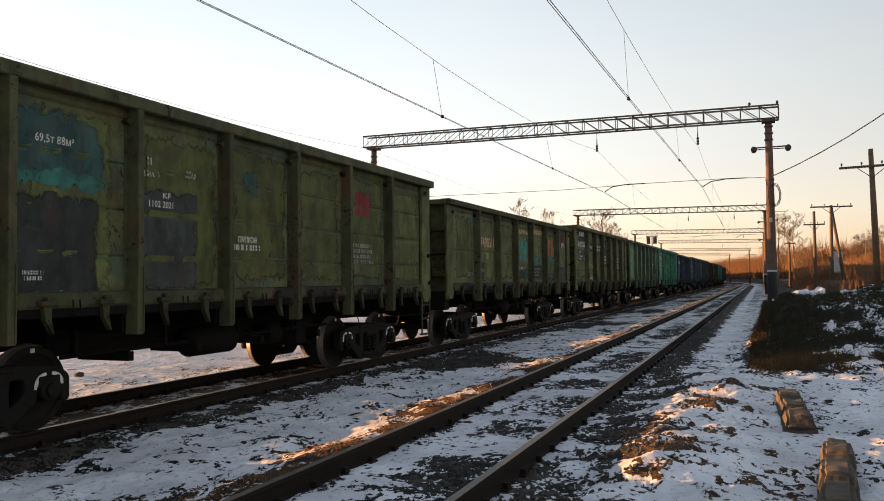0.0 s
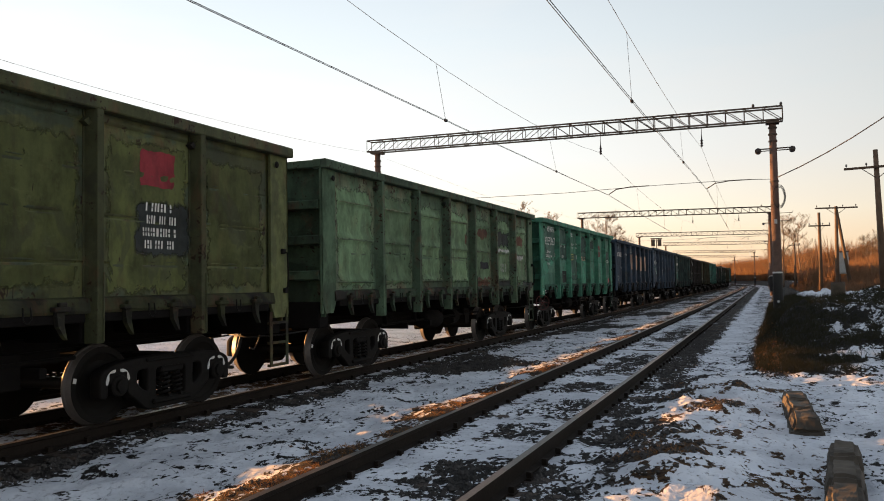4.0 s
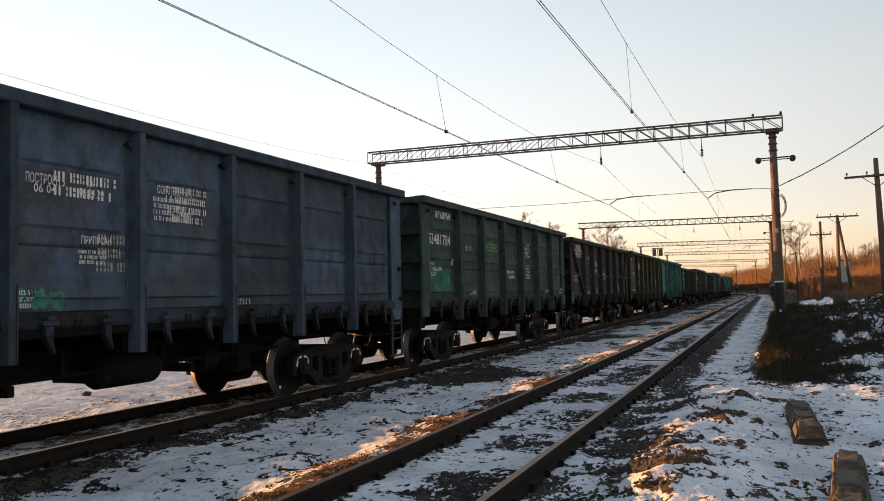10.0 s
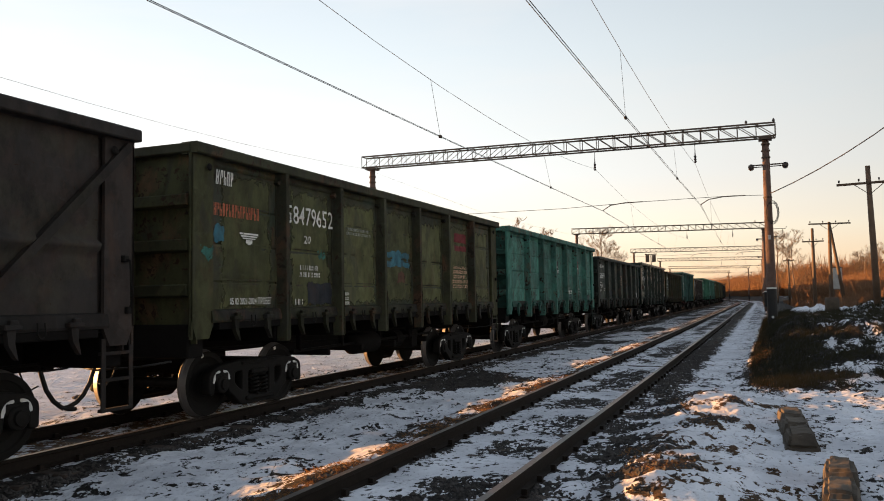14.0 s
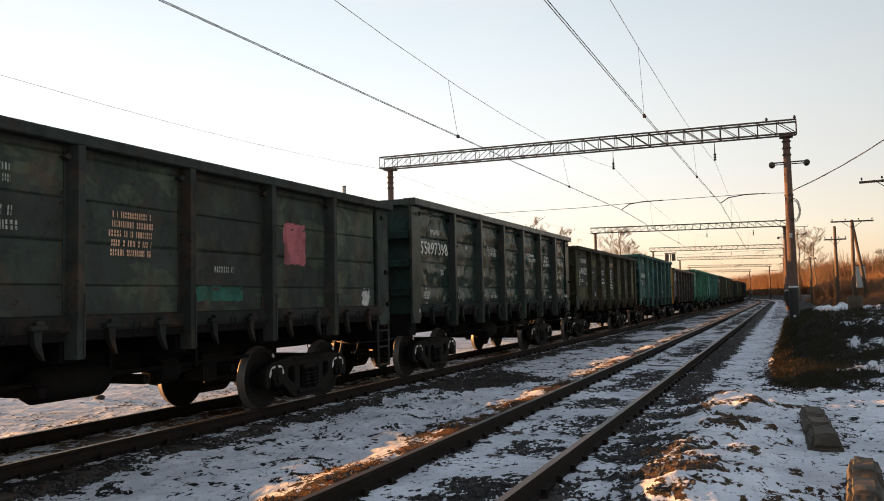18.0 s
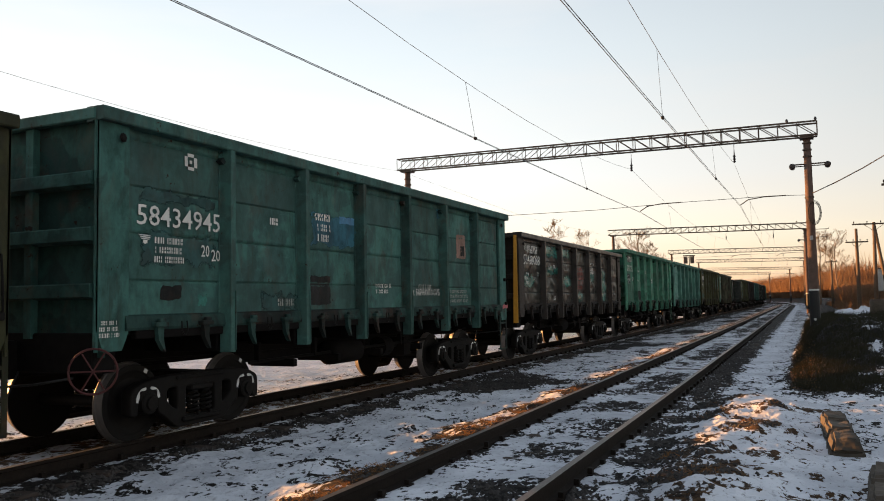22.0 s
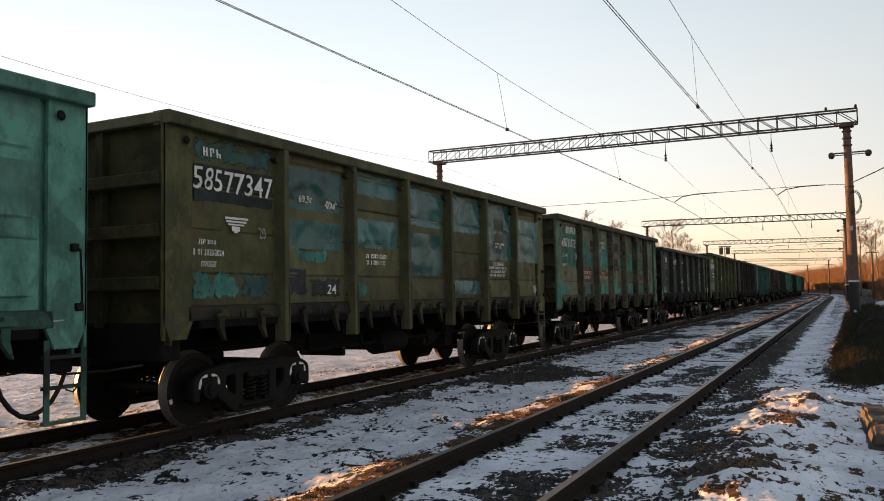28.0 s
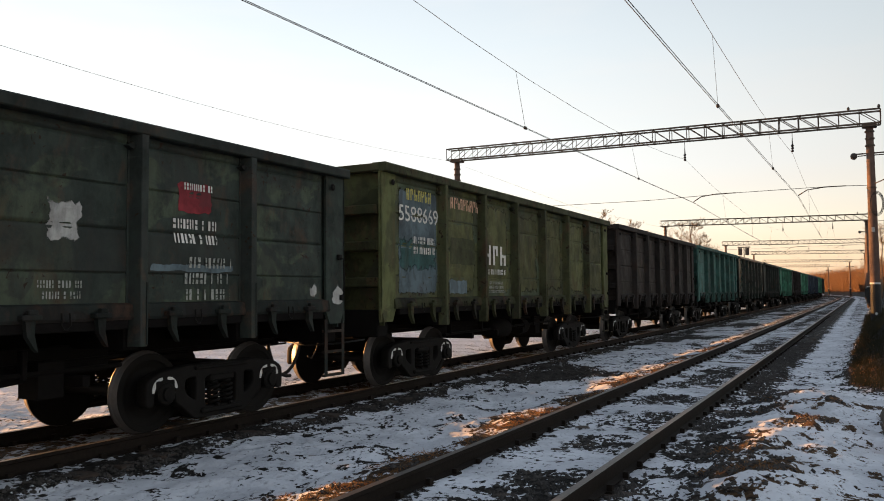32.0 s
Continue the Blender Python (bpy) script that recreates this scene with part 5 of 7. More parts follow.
def tree_meshes(seed, height, birch):
    rng = random.Random(seed)
    tb, cb = bmesh.new(), bmesh.new()
    pts = [Vector((0, 0, -0.3))]
    for k in range(7):
        pts.append(pts[-1] + Vector((rng.uniform(-0.18, 0.18), rng.uniform(-0.18, 0.18), height / 7)))
    tube(tb, pts, [0.016 * height * (1 - 0.12 * k) for k in range(8)], 8)
    for k in range(2 if birch else 1, 8):
        for _ in range(rng.randint(3, 4)):
            a = rng.uniform(0, 6.283)
            up = rng.uniform(0.5, 1.2)
            d = Vector((math.cos(a), math.sin(a), up)).normalized()
            base = pts[k - 1].lerp(pts[k], rng.random())
            grow(cb, base, d, height * rng.uniform(0.18, 0.30) * (1.15 - 0.08 * k), 0.006 * height * (1 - 0.1 * k), 3, rng)
    return mesh_of("trunk", tb, True), mesh_of("crown", cb)


TREES = [tree_meshes(3 + k, 11.0, k % 2) for k in range(4)]


def make_tree(x, y, scale, k, rz, label, birch=False):
    zf = float(ground_height(np.array([x]), np.array([y]))[0])
    t = thing("bare_tree", label, "tree", "bare trees", at=pose(x, y, zf, 0, 0, rz))
    t.scale = (scale,) * 3
    part("trunk", TREES[k][0], M_BIRCH if birch else M_BARK, t)
    part("crown", TREES[k][1], M_TREE, t)
    return t


rng = random.Random(12)
for x, y, s, k in ((-28.3, 150, 1.30, 0), (-31.5, 156, 1.05, 1), (-26.0, 153, 1.0, 2), (-45, 152, 1.40, 2), (-41.5, 160, 1.25, 3), (2.2, 130, 0.98, 0), (5.2, 141, 0.92, 2), (-56, 36, 1.22, 2), (-52.5, 34, 1.10, 1), (-60, 39, 1.16, 3)):
    make_tree(x, y, s, k, rng.uniform(0, 360), "tall bare leafless tree against the evening sky")
for i in range(46):
    u = rng.random()
    y = 125 + 150 * u
    q = rng.uniform(9, 34)
    p, _ = along(y, q)
    make_tree(p.x, p.y, rng.uniform(0.45, 0.68), rng.randrange(4), rng.uniform(0, 360), "bare birch lit orange by the low sun", True)


def make_scrub(name, label, boxes, count, hlo, hhi, mat, r0, seed):
    """Thin leafless stems in dense stands: woods and scrub too far off to tell plant from plant."""
    rg = random.Random(seed)
    verts, faces, feet = [], [], []
    for _ in range(count):
        x0, x1, y0, y1 = rg.choice(boxes)
        q, s = rg.uniform(x0, x1), rg.uniform(y0, y1)
        feet.append(along(s, q)[0])
    levels = ground_height(np.array([p.x for p in feet]), np.array([p.y for p in feet])) - 0.1
    for p, z in zip(feet, levels.tolist()):
        h = rg.uniform(hlo, hhi)
        for _ in range(5):
            a, l = rg.uniform(0, 6.283), rg.uniform(0.05, 0.32)
            tip = (p.x + h * l * math.cos(a), p.y + h * l * math.sin(a), z + h * rg.uniform(0.55, 1.0))
            zb = z + h * rg.uniform(0.0, 0.4)
            b = len(verts)
            r = r0 * rg.uniform(0.5, 1.2)
            verts += [(p.x, p.y - r, zb), (p.x + r, p.y + 0.5 * r, zb), (p.x - r, p.y + 0.5 * r, zb), tip]
            faces += [(b, b + 1, b + 3), (b + 1, b + 2, b + 3), (b + 2, b, b + 3)]
    me = bpy.data.meshes.new(name)
    me.from_pydata(verts, [], faces)
    me.materials.append(mat)
    return tagged(new(name, me), label, "scrub", kind="stuff")


make_scrub("far_woods", "far leafless woods glowing brown in the low sun", [(7, 60, 150, 330), (5, 40, 210, 330), (-40, 60, 330, 420)], 26000, 4.0, 9.0, M_TWIG, 0.10, 4)
make_scrub("scrub", "brown leafless scrub on the rise beside the line", [(6, 30, 48, 150), (4.5, 12, 80, 140)], 9000, 0.8, 2.6, M_TWIG, 0.035, 5)
make_scrub("thicket", "orange-brown leafless thicket behind the poles", [(8, 40, 80, 150), (16, 50, 90, 150)], 15000, 1.4, 3.6, M_TWIG, 0.05, 8)
make_scrub("brush", "low dead brush on the rise under the poles", [(3.5, 14, 44, 72), (6, 18, 34, 60), (2.8, 12, 72, 125)], 7000, 0.25, 0.9, M_TWIG, 0.02, 9)
make_scrub("left_woods", "low bare woods beyond the snowfield", [(-70, -22, 190, 330)], 2500, 3.0, 6.0, M_TWIG, 0.08, 6)


def scatter(name, label, count, x0, x1, y0, y1, keep, shape, mat, seed, category):
    """Many small pieces strewn over the ground where keep(bare, q, s) allows."""
    rs = np.random.RandomState(seed)
    x, y = rs.uniform(x0, x1, count * 4), y0 + (y1 - y0) * rs.uniform(0, 1, count * 4) ** 1.5
    b = bare_map(x, y)
    ok = keep(b, x, y, rs.uniform(0, 1, count * 4))
    x, y = x[ok][:count], y[ok][:count]
    z = ground_height(x, y)
    verts, faces = [], []
    for k in range(len(x)):
        shape(verts, faces, (x[k], y[k], z[k]), rs)
    me = bpy.data.meshes.new(name)
    me.from_pydata(verts, [], faces)
    me.materials.append(mat)
    return tagged(new(name, me), label, category, kind="stuff")


def stone(verts, faces, p, rs):
    r = 0.013 + 0.026 * rs.rand() ** 2
    b = len(verts)
    a = rs.uniform(0, 6.28)
    for k in range(4):
        rr = r * rs.uniform(0.7, 1.2)
        verts.append((p[0] + rr * math.cos(a + 1.57 * k), p[1] + rr * math.sin(a + 1.57 * k), p[2] - 0.004 + 0.25 * r))
    verts.append((p[0] + rs.uniform(-0.3, 0.3) * r, p[1] + rs.uniform(-0.3, 0.3) * r, p[2] + r * rs.uniform(0.6, 1.1)))
    verts.append((p[0], p[1], p[2] - r))
    for k in range(4):
        faces.append((b + k, b + (k + 1) % 4, b + 4))
        faces.append((b + (k + 1) % 4, b + k, b + 5))


def tuft(verts, faces, p, rs):
    for _ in range(6):
        b = len(verts)
        a, l = rs.uniform(0, 6.28), rs.uniform(0.03, 0.09)
        h = l * rs.uniform(0.1, 0.6)
        ox, oy, w = rs.uniform(-0.05, 0.05), rs.uniform(-0.05, 0.05), 0.004
        verts.extend(((p[0] + ox - w, p[1] + oy, p[2] - 0.01), (p[0] + ox + w, p[1] + oy + w, p[2] - 0.01), (p[0] + ox + l * math.cos(a), p[1] + oy + l * math.sin(a), p[2] + h)))
        faces.append((b, b + 1, b + 2))


def weed(verts, faces, p, rs):
    for _ in range(5):
        b = len(verts)
        a, l = rs.uniform(0, 6.28), rs.uniform(0.0, 0.2)
        h = rs.uniform(0.03, 0.20)
        ox, oy, w = rs.uniform(-0.1, 0.1), rs.uniform(-0.1, 0.1), 0.006
        verts.extend(((p[0] + ox - w, p[1] + oy, p[2] - 0.03), (p[0] + ox + w, p[1] + oy + w, p[2] - 0.03), (p[0] + ox + l * math.cos(a), p[1] + oy + l * math.sin(a), p[2] + h)))
        faces.append((b, b + 1, b + 2))


scatter("ballast_stones", "dark loose ballast stones and cinders in thin snow", 26000, -7.3, 0.4, 3.5, 30, lambda b, x, y, r: (b > 0.40 + 0.2 * r) & ((x < -4.8) | (x > -3.85) | (r > 0.75)) & ((np.abs(x - NEAR_X) > 0.7) | (r < 0.35)) & (np.abs(np.abs(x - NEAR_X) - 0.795) > 0.10), stone, M_STONE, 3, "gravel")
scatter("dead_grass", "flattened dead grass on the verge and beside the rail", 6000, -4.8, 0.2, 3.5, 30, lambda b, x, y, r: ((b > 0.56) & (x > -1.5)) | ((b > 0.44 + 0.2 * r) & (x > -4.65) & (x < -3.88)), tuft, M_GRASS, 4, "grass")
scatter("bank_weeds", "dark dead weeds covering the earth bank", 15000, -0.8, 7.0, 15.2, 60, lambda b, x, y, r: (b > 0.60) & (r > 0.3), weed, M_WEED, 5, "weeds")


# ---- lettering and patches on the wagons ----
def skin(w, y, z):
    """How far out the painted side stands at height z and place y along the wagon."""
    for yc, width, style, pick, sz in SKIN[w.name]:
        if abs(y - yc) <= width / 2:
            zz = (z - ZB) / sz
            if 0 <= zz <= ZT - 0.15 - ZB:
                return HALF - SUNK + max(-0.02, panel_x(width, style, pick, y - yc, zz))
    return HALF + (0.030 - TUCK if abs(y) > LEN / 2 - 0.47 else -0.03)


PATCH = {}
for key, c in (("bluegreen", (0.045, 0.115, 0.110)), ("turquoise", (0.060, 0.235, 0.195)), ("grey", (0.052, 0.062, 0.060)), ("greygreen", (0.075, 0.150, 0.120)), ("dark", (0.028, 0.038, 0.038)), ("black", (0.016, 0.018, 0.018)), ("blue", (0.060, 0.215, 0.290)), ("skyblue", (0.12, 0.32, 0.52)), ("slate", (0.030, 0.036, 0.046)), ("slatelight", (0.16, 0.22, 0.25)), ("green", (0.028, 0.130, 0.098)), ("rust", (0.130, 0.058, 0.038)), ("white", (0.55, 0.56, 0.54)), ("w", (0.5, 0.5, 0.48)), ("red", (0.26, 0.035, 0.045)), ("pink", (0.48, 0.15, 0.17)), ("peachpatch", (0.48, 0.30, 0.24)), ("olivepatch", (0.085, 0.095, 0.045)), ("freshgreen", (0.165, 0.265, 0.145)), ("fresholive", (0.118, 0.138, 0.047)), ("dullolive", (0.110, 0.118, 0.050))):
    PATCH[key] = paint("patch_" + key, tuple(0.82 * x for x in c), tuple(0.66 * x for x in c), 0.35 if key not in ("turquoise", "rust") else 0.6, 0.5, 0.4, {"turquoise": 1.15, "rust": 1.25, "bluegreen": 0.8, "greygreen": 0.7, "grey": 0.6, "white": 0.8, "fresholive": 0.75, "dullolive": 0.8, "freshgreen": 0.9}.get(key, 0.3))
PATCH["bluepaint"] = paint("patch_blue_green_plank", (0.024, 0.092, 0.088), (0.036, 0.12, 0.12), 0.3, 0.26, 0.5, 0.35, dirty=0.6)
PATCH["murk"] = paint("patch_murky_green", (0.030, 0.060, 0.050), (0.026, 0.046, 0.040), 0.3, 0.5, 0.5, 0.8, dirty=0.6)
PATCH["glossteal"] = paint("patch_glossy_teal", (0.032, 0.130, 0.110), (0.048, 0.17, 0.15), 0.3, 0.24, 0.5, 1.0, dirty=0.6)


LAYERS = {}


def patch(w, u0, z0, u1, z1, key):
    """A brushed-on area of other paint that follows the sheet, with an uneven edge."""
    rg = random.Random(str((w.name, u0, z0)))
    LAYERS[w.name] = LAYERS.get(w.name, 0) + 1
    lift = 0.0025 + 0.0004 * LAYERS[w.name]
    top = ZB + (ZT - 0.17 - ZB) * SKIN[w.name][0][4]
    z1, z0 = min(z1, top), max(z0, ZB - 0.2 if u0 < 0.45 else ZB + 0.03)
    nu, nz = max(3, int((u1 - u0) / 0.05)), max(3, int((z1 - z0) / 0.045))
    ph = [rg.uniform(0, 6.28) for _ in range(8)]
    amp = 0.035 if key in ("turquoise", "glossteal", "rust", "white", "blue", "bluegreen") else 0.012
    amp = min(0.5 * amp, (u1 - u0) * 0.12, (z1 - z0) * 0.12)
    rim = 0.03 if key in ("bluepaint", "olivepatch", "dark", "black", "white", "w", "red", "pink", "peachpatch") else 0.16
    rim = min(rim, 0.35 * min(u1 - u0, z1 - z0))
    verts, faces, cover = [], [], []
    for j in range(nz + 1):
        for i in range(nu + 1):
            a, b = i / nu, j / nz
            du = amp * (math.sin(9 * b + ph[0]) + math.sin(23 * b + ph[1])) * (1 - a) + amp * (math.sin(11 * b + ph[2]) + math.sin(27 * b + ph[3])) * a
            dz = amp * (math.sin(8 * a + ph[4]) + math.sin(21 * a + ph[5])) * (1 - b) + amp * (math.sin(10 * a + ph[6]) + math.sin(25 * a + ph[7])) * b
            y, z = -LEN / 2 + u0 + (u1 - u0) * a + du, z0 + (z1 - z0) * b + dz
            verts.append((skin(w, y, z) + lift, y, z))
            cover.append(min(0.55, 0.55 * min(a * (u1 - u0), (1 - a) * (u1 - u0), b * (z1 - z0), (1 - b) * (z1 - z0)) / rim))
    n = nu + 1
    for j in range(nz):
        for i in range(nu):
            faces.append((j * n + i, j * n + i + 1, (j + 1) * n + i + 1, (j + 1) * n + i))
    me = bpy.data.meshes.new("paint_patch")
    me.from_pydata(verts, [], faces)
    me.attributes.new("cover", "FLOAT", "POINT").data.foreach_set("value", cover)
    me.shade_smooth()
    part("paint_patch", me, PATCH[key], w)


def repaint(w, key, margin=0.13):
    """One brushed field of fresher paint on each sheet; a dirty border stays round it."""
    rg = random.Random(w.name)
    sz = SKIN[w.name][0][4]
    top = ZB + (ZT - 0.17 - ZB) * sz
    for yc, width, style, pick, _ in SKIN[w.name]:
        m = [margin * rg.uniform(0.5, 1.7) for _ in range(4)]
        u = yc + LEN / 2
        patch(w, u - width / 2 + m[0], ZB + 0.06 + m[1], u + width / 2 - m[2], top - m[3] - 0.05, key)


def flat_marks(w, name, rects, ink):
    """Flat painted strokes, given as (u, z) outlines, laid on the side."""
    verts, faces = [], []
    for r in rects:
        b = len(verts)
        for u, z in r:
            y = -LEN / 2 + u
            verts.append((skin(w, y, z) + 0.021, y, z))
        faces.append(tuple(range(b, b + len(r))))
    me = bpy.data.meshes.new(name)
    me.from_pydata(verts, [], faces)
    tagged(part(name, me, INK[ink], w), kind="stuff")


def bars(w, rows, u0, z0, u1, z1, ink):
    """Small lines of writing that cannot be read: broken bars."""
    rg = random.Random(str((w.name, u0, z0, rows)))
    rects, h = [], (z1 - z0) / (rows + 0.5 * (rows - 1))
    for k in range(rows):
        z = z0 + k * h * 1.5
        a = u0 + rg.uniform(0, 0.15) * (u1 - u0)
        end = u1 - rg.uniform(0, 0.2) * (u1 - u0)
        while a < end:
            b = min(end, a + rg.uniform(0.14, 0.34) * h)
            for lo, hi in ((0.0, 0.40), (0.55, 1.0)) if rg.random() < 0.5 else ((0.0, 1.0),):
                rects.append([(a, z + h * lo), (b, z + h * lo), (b, z + h * hi), (a, z + h * hi)])
            a = b + h * rg.choice((0.2, 0.2, 0.26, 0.26, 0.7))
    flat_marks(w, "stencil_line", rects, ink)


SHAPES = {-8: ((0, 0.86, 1, 1), (0.06, 0.66, 0.94, 0.78), (0.15, 0.48, 0.85, 0.58), (0.32, 0.1, 0.68, 0.42), (0.42, 0.0, 0.58, 0.1)), -2: ((0, 0.2, 0.25, 0.8), (0.75, 0.2, 1, 0.8), (0.25, 0.8, 0.75, 1), (0.25, 0, 0.75, 0.2), (0.4, 0.4, 0.6, 0.6))}
SLAB = ((0, 0, 0.34, 1), (0.62, 0, 0.96, 1))


def blocks(w, count, u0, z0, u1, z1, ink):
    """An owner's painted mark, reduced to plain upright blocks of the same size and colour."""
    rects, wd, ht = [], u1 - u0, z1 - z0
    if count < 0:
        for a, b, c, d in SHAPES.get(count, SLAB):
            rects.append([(u0 + wd * a, z0 + ht * b), (u0 + wd * c, z0 + ht * b), (u0 + wd * c, z0 + ht * d), (u0 + wd * a, z0 + ht * d)])
    else:
        step = wd / count
        for k in range(count):
            a = u0 + k * step
            for lo, hi, x0, x1 in ((0.0, 1.0, 0.0, 0.24), ((0.0, 1.0), (0.5, 1.0), (0.0, 0.55))[k % 3] + (0.44, 0.68), (0.84, 1.0, 0.24, 0.44) if k % 2 else (0.42, 0.58, 0.24, 0.44)):
                rects.append([(a + step * x0, z0 + ht * lo), (a + step * x1, z0 + ht * lo), (a + step * x1, z0 + ht * hi), (a + step * x0, z0 + ht * hi)])
    flat_marks(w, "owner_mark", rects, ink)


def outline(w, u0, z0, u1, z1, ink, t=0.018):
    """A thin painted frame round a line of writing."""
    rects = [[(a, c), (b, c), (b, d), (a, d)] for a, b, c, d in ((u0, u1, z0, z0 + t), (u0, u1, z1 - t, z1), (u0, u0 + t, z0 + t, z1 - t), (u1 - t, u1, z0 + t, z1 - t))]
    flat_marks(w, "stencil_frame", rects, ink)


GLYPHS = {}


def glyphs(body):
    """Vertices (0 to 1 in both ways) and faces of a line of writing in the built-in font."""
    if body not in GLYPHS:
        cu = bpy.data.curves.new("writing", "FONT")
        cu.body, cu.resolution_u, cu.offset = body, 2, 0.003
        ob = new("writing", cu)
        me = bpy.data.meshes.new_from_object(ob)
        co = np.array([v.co[:2] for v in me.vertices])
        co = (co - co.min(0)) / np.maximum(co.max(0) - co.min(0), 1e-6)
        GLYPHS[body] = co, [tuple(p.vertices) for p in me.polygons]
        bpy.data.objects.remove(ob)
        bpy.data.curves.remove(cu)
        bpy.data.meshes.remove(me)
    return GLYPHS[body]


def lettering(w, body, u0, z0, u1, z1, ink):
    co, faces = glyphs(body)
    for y in POSTS:
        edge = LEN / 2 + y - 0.10
        if u0 < edge < u1 < edge + 0.3:
            u1 = edge
    verts = []
    for a, b in co:
        y, z = -LEN / 2 + u0 + (u1 - u0) * a, z0 + (z1 - z0) * b
        verts.append((skin(w, y, z) + 0.022, y, z))
    me = bpy.data.meshes.new("lettering")
    me.from_pydata(verts, [], faces)
    part("lettering", me, INK[ink], w)


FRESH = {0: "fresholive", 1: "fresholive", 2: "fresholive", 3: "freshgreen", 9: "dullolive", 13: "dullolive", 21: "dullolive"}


def markings(w, n):
    """The lettering and repainted patches on the side that faces the near track."""
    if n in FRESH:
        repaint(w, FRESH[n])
    if n == 0:
        patch(w, 1.96, 2.7, 3.44, 3.53, 'bluegreen')
        patch(w, 2.02, 2.67, 3.44, 2.88, 'turquoise')
        patch(w, 3.79, 1.54, 5.04, 2.83, 'grey')
        patch(w, 2.04, 1.47, 3.38, 2.63, 'grey')
        lettering(w, '69,5т 88м³', 2.49, 3.13, 2.98, 3.23, 'w')
        bars(w, 2, 3.88, 2.96, 4.33, 3.2, 'd')
        lettering(w, 'KF', 4.36, 2.71, 4.5, 2.78, 'w')
        lettering(w, '1102 2021', 4.13, 2.59, 4.54, 2.67, 'w')
        lettering(w, '88м', 4.78, 3.01, 4.98, 3.11, 'd')
        patch(w, 6.01, 2.9, 6.42, 3.3, 'bluegreen')
        lettering(w, 'ПРИПИСАН', 5.92, 2.22, 6.36, 2.31, 'w')
        bars(w, 1, 5.78, 2.11, 6.53, 2.19, 'w')
        patch(w, 9.45, 2.86, 10.04, 3.32, 'red')
        bars(w, 4, 9.07, 1.97, 10.19, 2.34, 'd')
        bars(w, 2, 2.33, 1.69, 2.62, 1.79, 'w')
        patch(w, 2.49, 1.48, 2.88, 1.58, 'turquoise')
    if n == 1:
        lettering(w, '67490311', 2.31, 2.52, 3.62, 2.79, 'p')
        lettering(w, '20', 2.97, 2.23, 3.18, 2.4, 'd')
        patch(w, 2.2, 1.62, 2.84, 2.13, 'dark')
        patch(w, 5.74, 2.16, 7.12, 2.96, 'turquoise')
        patch(w, 7.57, 2.14, 8.85, 2.41, 'turquoise')
        patch(w, 9.29, 2.19, 10.69, 2.44, 'turquoise')
        patch(w, 10.84, 2.8, 12.4, 3.38, 'rust')
        patch(w, 5.72, 1.66, 7.12, 1.98, 'dark')
        patch(w, 6.8, 1.65, 7.08, 2.01, 'turquoise')
        blocks(w, 15, 5.8, 3.06, 7.14, 3.19, 'p')
        blocks(w, 13, 7.51, 3.12, 8.87, 3.27, 'p')
        blocks(w, 3, 9.3, 2.44, 10.64, 3.01, 'redmark')
        bars(w, 1, 6.05, 1.91, 6.8, 2.02, 'w')
        patch(w, 7.51, 1.65, 8.86, 2.12, 'dark')
        bars(w, 3, 7.53, 1.74, 8.64, 2.01, 'd')
        patch(w, 9.28, 1.64, 10.62, 1.85, 'bluegreen')
        patch(w, 10.94, 1.51, 12.35, 2.1, 'dark')
        patch(w, 11.73, 2.79, 12.17, 3, 'white')
        lettering(w, '23,5т', 1.48, 1.74, 1.84, 1.85, 'd')
        patch(w, 1.8, 3.13, 1.97, 3.39, 'blue')
    if n == 2:
        patch(w, 0.62, 2.36, 2.11, 2.86, 'dark')
        patch(w, 0.66, 2.97, 2.11, 3.67, 'dark')
        blocks(w, 7, 0.95, 3.4, 1.87, 3.59, 'w')
        lettering(w, '58495920', 0.62, 2.96, 2.07, 3.2, 'w')
        lettering(w, 'ДР1305', 0.76, 2.71, 1.11, 2.79, 'w')
        lettering(w, '17 04 2020-2023', 0.77, 2.54, 1.54, 2.63, 'w')
        lettering(w, 'ПРОБЕГ', 0.89, 2.42, 1.22, 2.5, 'w')
        lettering(w, '20', 1.77, 2.41, 1.94, 2.53, 'w')
        patch(w, 2.47, 2.8, 3.89, 3.24, 'bluegreen')
        lettering(w, '70т 88м³', 2.92, 2.95, 3.58, 3.11, 'w')
        lettering(w, 'СРОЧНЫЙ ВОЗВРАТ', 2.79, 2.22, 3.54, 2.31, 'y')
        lettering(w, 'СТ МАГНИТОГОРСК ГРУЗОВОЙ', 2.42, 2.1, 3.83, 2.2, 'y')
        lettering(w, '24', 3.25, 1.64, 3.51, 1.76, 'w')
        patch(w, 2.4, 1.68, 3.02, 2.06, 'dark')
        bars(w, 1, 2.8, 1.62, 3.64, 1.68, 'd')
        patch(w, 4.25, 2.72, 5.46, 3.27, 'grey')
        lettering(w, 'ПОСТРОЕН 5', 4.34, 3.03, 4.96, 3.13, 'w')
        bars(w, 1, 4.36, 2.9, 4.96, 3.0, 'w')
        bars(w, 2, 5.08, 2.91, 5.44, 3.15, 'w')
        patch(w, 5.98, 2.16, 7.16, 3.47, 'grey')
        patch(w, 6.31, 3, 6.95, 3.38, 'bluegreen')
        lettering(w, 'ПРИПИСАН', 6.4, 2.6, 6.88, 2.69, 'w')
        lettering(w, 'МАГНИТОГОРСК', 6.29, 2.47, 6.97, 2.56, 'w')
        lettering(w, 'ГРУЗОВОЙ', 6.32, 2.35, 6.95, 2.44, 'w')
